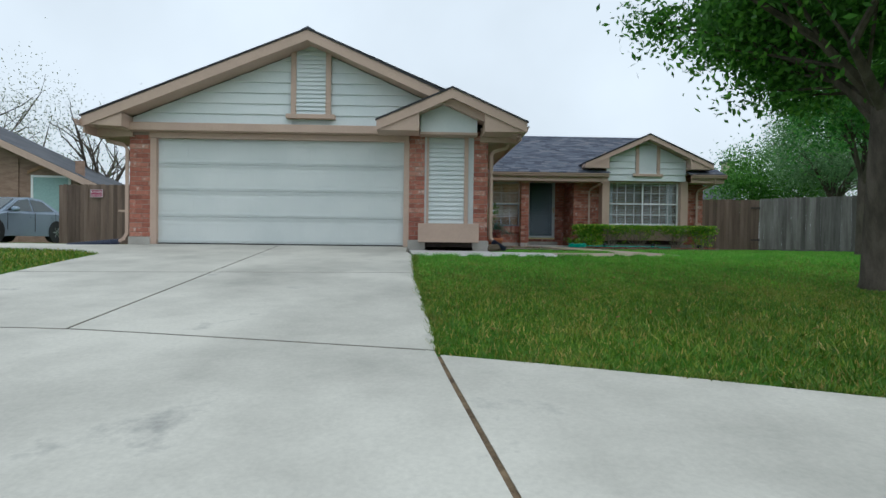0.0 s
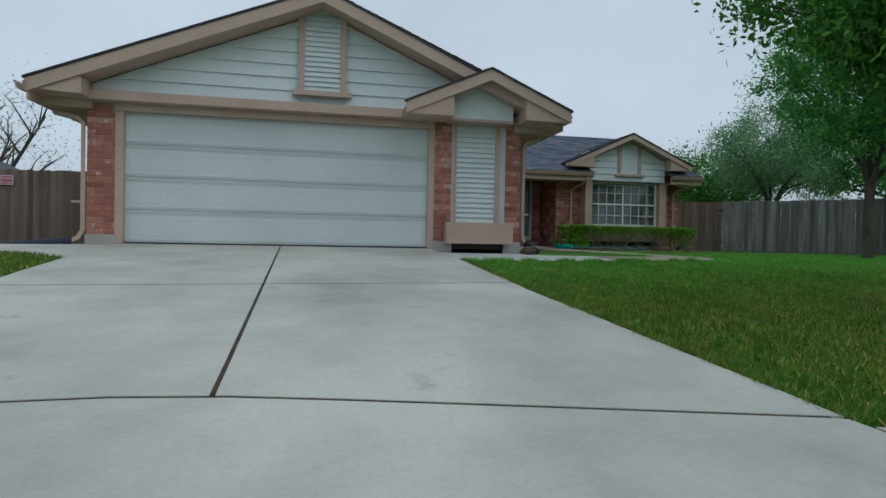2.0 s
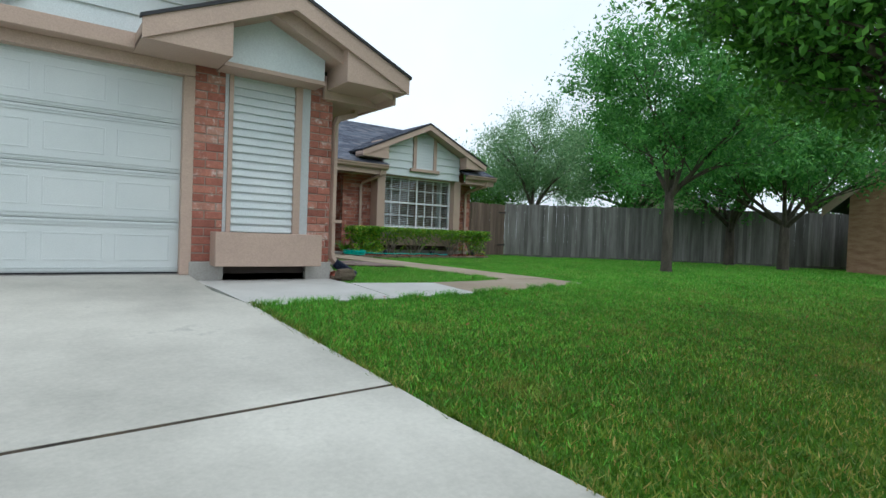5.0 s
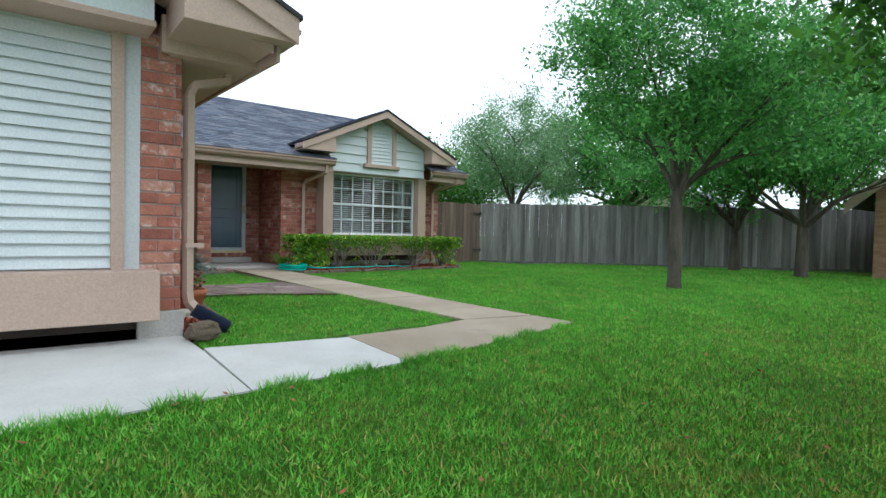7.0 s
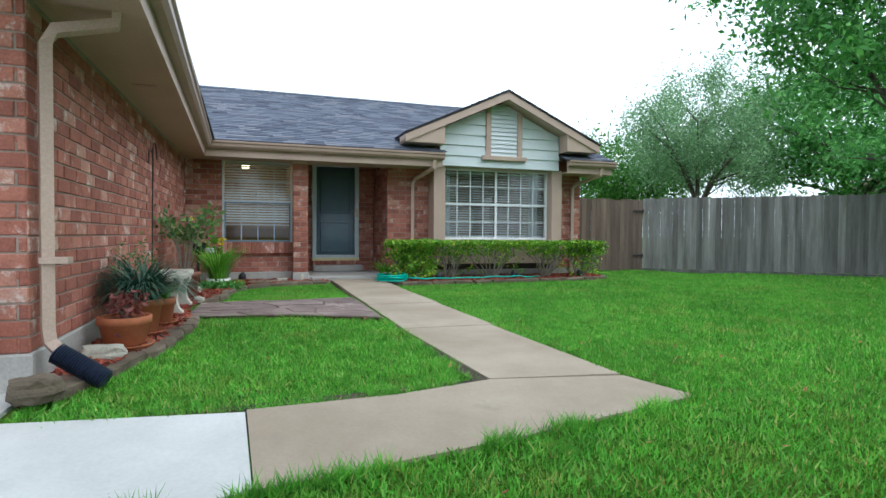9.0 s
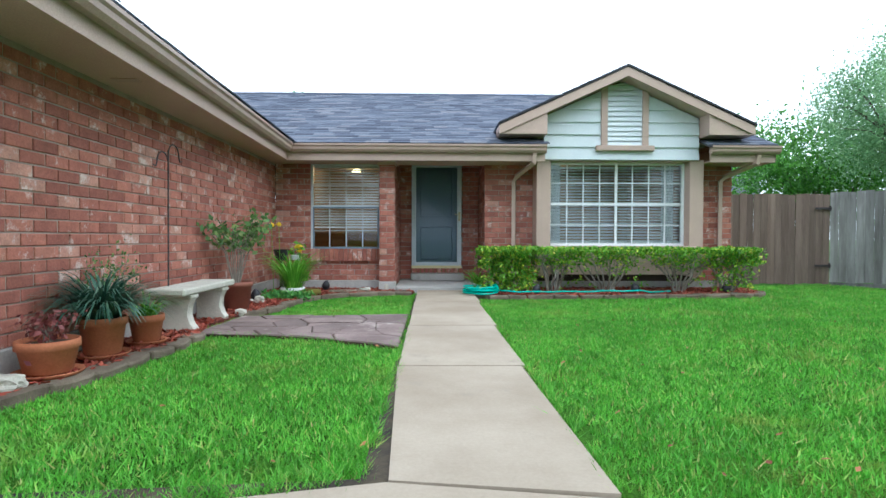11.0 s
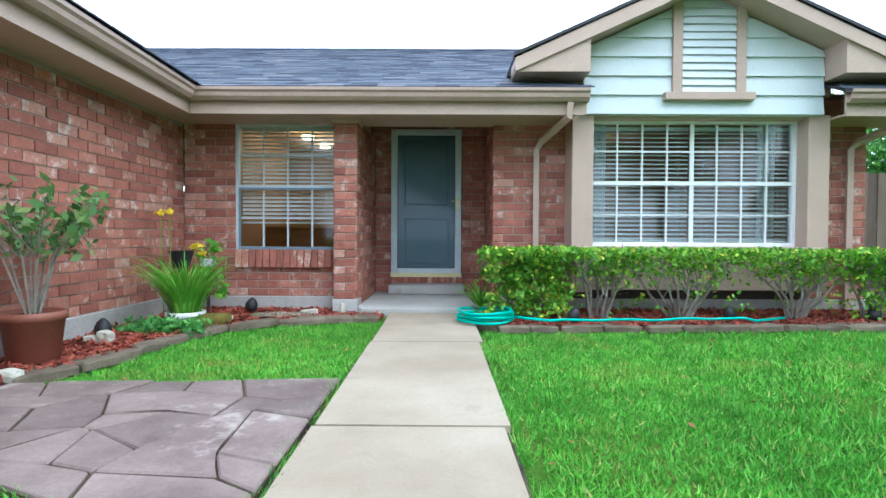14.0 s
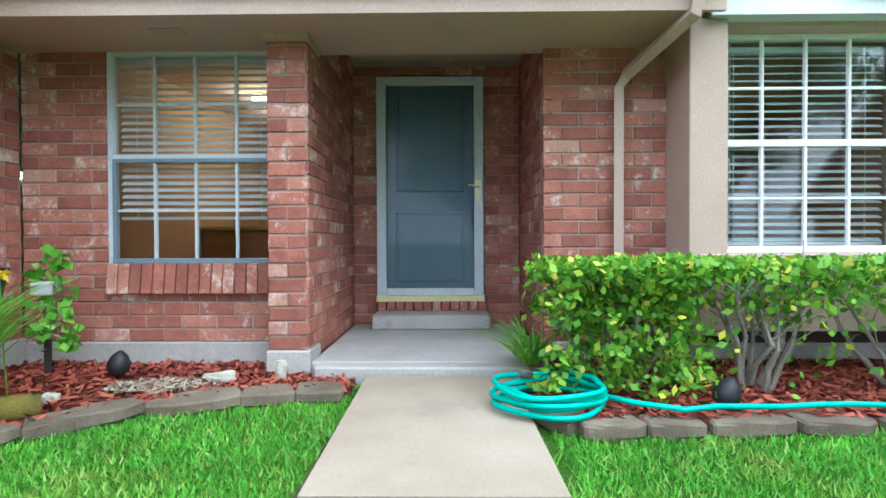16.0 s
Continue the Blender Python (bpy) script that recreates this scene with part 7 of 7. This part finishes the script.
for sg, top in ((1, 2.72), (-1, 2.62)):
    bm = bmesh.new()
    arc = [(1.86, 13.44 + sg * (0.11 - 0.11 * math.cos(a)), top - 0.1 + 0.11 * math.sin(a)) for a in [math.pi * k / 10 for k in range(11)]] + [(1.86, 13.44 + sg * 0.24, top - 0.14), (1.86, 13.44 + sg * 0.29, top - 0.13)]
    tube(bm, [(1.86, 13.44, top - 0.3)] + arc, 0.006, 6)
    part("hook_arm", bm, M_IRON, hook)

# ---- grass blades ----
WALK = [(4.10, 17.1), (4.12, 10.20), (3.6, 10.03), (1.74, 10.1), (1.74, 10.64), (0.1, 10.64), (0.1, 8.98), (1.7, 9.06), (2.86, 9.16), (5.26, 9.6), (5.14, 10.1), (5.10, 16.7)]
FLAGS = [(2.16, 13.3), (2.6, 13.24), (3.1, 13.12), (3.6, 12.93), (4.10, 12.67), (4.10, 14.52), (2.22, 14.37)]


def inside_all(poly, x, y):
    hit = np.zeros(len(x), bool)
    for (xa, ya), (xb, yb) in zip(poly, poly[1:] + poly[:1]):
        if ya != yb:
            hit ^= ((ya > y) != (yb > y)) & (x < (xb - xa) * (y - ya) / (yb - ya) + xa)
    return hit


Y_TABLE = np.linspace(-5, 25, 601)
Z_RIGHT = np.array([land_z(1, v) for v in Y_TABLE])
Z_LEFT = np.array([land_z(-1, v) for v in Y_TABLE])
LX_T, RX_T = np.array([LX(v) for v in Y_TABLE]), np.array([RX(v) for v in Y_TABLE])


def grows(x, y):
    """Where lawn grows: off the drive, the street, the walk, the beds and the house."""
    no = (y > 10.6) & (((x < 1.72) & (x > -5.6)) | ((y > 17.5) & (x < 9.6)))
    no |= (np.interp(y, Y_TABLE, LX_T) - 0.02 < x) & (x < np.interp(y, Y_TABLE, RX_T) + 0.015) & (y > 2.9) & (y < 10.75)
    no |= (x > -5.7) & (y < np.where(x > 0.5, out_y(x) + 0.03, 3.6))
    no |= (x <= -5.7) & (y < 4.2)
    for poly in (WALK, FLAGS, BED_L, BED_R, SIDE_PAD):
        no |= inside_all(poly, x, y)
    return ~no


def blades(name, x0, x1, y0, y1, per_m2, h, w, skip=None, mat=None, fade=None):
    n = int((x1 - x0) * (y1 - y0) * per_m2)
    px, py = rng.uniform(x0, x1, n), rng.uniform(y0, y1, n)
    ok = grows(px, py)
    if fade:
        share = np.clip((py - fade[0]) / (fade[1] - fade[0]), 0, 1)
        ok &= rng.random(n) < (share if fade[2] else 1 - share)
    if skip:
        ok &= ~((skip[0] < px) & (px < skip[1]) & (skip[2] < py) & (py < skip[3]))
    px, py = px[ok], py[ok]
    n = len(px)
    pz = np.where(px > 0, np.interp(py, Y_TABLE, Z_RIGHT), np.interp(py, Y_TABLE, Z_LEFT)) - 0.022
    a = rng.uniform(0, 2 * math.pi, n)
    hh = h * (0.5 + 0.8 * rng.random(n))
    lean = np.abs(rng.normal(size=n)) * 0.75
    b = rng.uniform(0, 2 * math.pi, n)
    p = np.stack([px, py, pz], 1)
    side = np.stack([np.cos(a), np.sin(a), np.zeros(n)], 1) * w * (0.7 + 0.6 * rng.random(n))[:, None]
    tip = p + np.stack([np.cos(b) * lean * hh, np.sin(b) * lean * hh, hh], 1)
    ob = new(name, raw_mesh(name, np.stack([p - side, p + side, tip], 1), 3, mat or M_GRASS))
    return tagged(ob, "mown green grass blades with straw-coloured patches", "grass", kind="stuff")


blades("lawn_grass", 0.1, 6.5, 5.0, 17, 5600, 0.033, 0.0052, fade=(5.3, 9.6, True))
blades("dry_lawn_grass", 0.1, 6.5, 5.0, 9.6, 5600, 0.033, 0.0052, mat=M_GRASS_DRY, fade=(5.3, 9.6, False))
blades("lawn_grass", 0.3, 12.5, 0.5, 18.8, 2300, 0.045, 0.0062, skip=(0.1, 6.5, 5.0, 17), fade=(5.3, 9.6, True))
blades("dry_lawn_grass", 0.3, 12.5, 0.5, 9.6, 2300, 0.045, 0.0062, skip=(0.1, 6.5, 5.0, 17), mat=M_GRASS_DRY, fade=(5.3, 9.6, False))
blades("lawn_grass", 12.5, 18, 3, 17.4, 700, 0.05, 0.012)
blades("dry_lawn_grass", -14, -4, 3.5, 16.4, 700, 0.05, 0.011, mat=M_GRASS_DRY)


def edge_tufts(line, per_m, h, mat, reach=0.03):
    """Longer blades that lean out over a paved edge; line: points along it."""
    out = []
    for (xa, ya), (xb, yb) in zip(line, line[1:]):
        n = int(math.hypot(xb - xa, yb - ya) * per_m)
        f = rng.random(n)
        out.append(np.stack([xa + (xb - xa) * f, ya + (yb - ya) * f], 1) + rng.normal(size=(n, 2)) * reach * 0.6)
    q = np.concatenate(out)
    n = len(q)
    pz = np.where(q[:, 0] > 0, np.interp(q[:, 1], Y_TABLE, Z_RIGHT), np.interp(q[:, 1], Y_TABLE, Z_LEFT)) - 0.02
    clump = np.array([noise.noise((x * 5, y * 5, 2)) for x, y in q])
    keep = clump > -0.15
    q, pz = q[keep], pz[keep]
    n = len(q)
    a, b = rng.uniform(0, 2 * math.pi, n), rng.uniform(0, 2 * math.pi, n)
    hh = h * (0.5 + 0.8 * rng.random(n))
    lean = 0.3 + np.abs(rng.normal(size=n)) * 0.6
    p = np.stack([q[:, 0], q[:, 1], pz], 1)
    side = np.stack([np.cos(a), np.sin(a), np.zeros(n)], 1) * 0.004
    tip = p + np.stack([np.cos(b) * lean * hh, np.sin(b) * lean * hh, hh], 1)
    ob = new("edge_grass", raw_mesh("edge_grass", np.stack([p - side, p + side, tip], 1), 3, mat))
    return tagged(ob, "ragged grass leaning over the concrete edge", "grass", kind="stuff")


edge_tufts([(0.3, 8.99), (1.7, 9.05), (2.86, 9.14), (3.9, 9.32), (5.25, 9.57)], 900, 0.07, M_GRASS)
edge_tufts([(1.95, 10.08), (2.85, 10.03), (3.6, 10.07), (4.1, 10.18), (4.1, 11.0), (4.1, 12.9)], 500, 0.055, M_GRASS)
edge_tufts([(3.2, 10.1), (3.75, 10.14), (4.0, 10.3), (4.06, 10.7)], 900, 0.06, M_GRASS, 0.06)
edge_tufts([(5.08, 10.1), (5.06, 13), (5.04, 16.2)], 500, 0.055, M_GRASS)
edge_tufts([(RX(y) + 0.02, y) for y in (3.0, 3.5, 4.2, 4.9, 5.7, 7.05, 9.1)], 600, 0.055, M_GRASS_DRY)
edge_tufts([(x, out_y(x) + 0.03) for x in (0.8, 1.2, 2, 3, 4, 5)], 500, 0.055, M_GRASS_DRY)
edge_tufts([tuple(p[:2]) for p in FLAGS] + [tuple(FLAGS[0][:2])], 420, 0.055, M_GRASS)
# a few fallen leaves
M_FALLEN = leafy("fallen_brown_leaves", [(0, (0.20, 0.06, 0.03)), (1, (0.40, 0.17, 0.08))], 0.8, 0.0)
lx, ly = rng.uniform(0.4, 9, 260), rng.uniform(3.2, 16, 260)
ok = grows(lx, ly)
lp = np.stack([lx[ok], ly[ok], np.interp(ly[ok], Y_TABLE, Z_RIGHT) + 0.018], 1)
la = rng.uniform(0, 2 * math.pi, len(lp))
lu = np.stack([np.cos(la), np.sin(la), rng.normal(size=len(lp)) * 0.3], 1) * 0.022
lw = np.stack([-np.sin(la), np.cos(la), rng.normal(size=len(lp)) * 0.3], 1) * 0.011
tagged(new("fallen_leaves", raw_mesh("fallen_leaves", np.stack([lp - lu, lp + lw, lp + lu, lp - lw], 1), 4, M_FALLEN)), "scattered brown fallen leaves on the lawn", "leaves", kind="stuff")

lay_bricks()
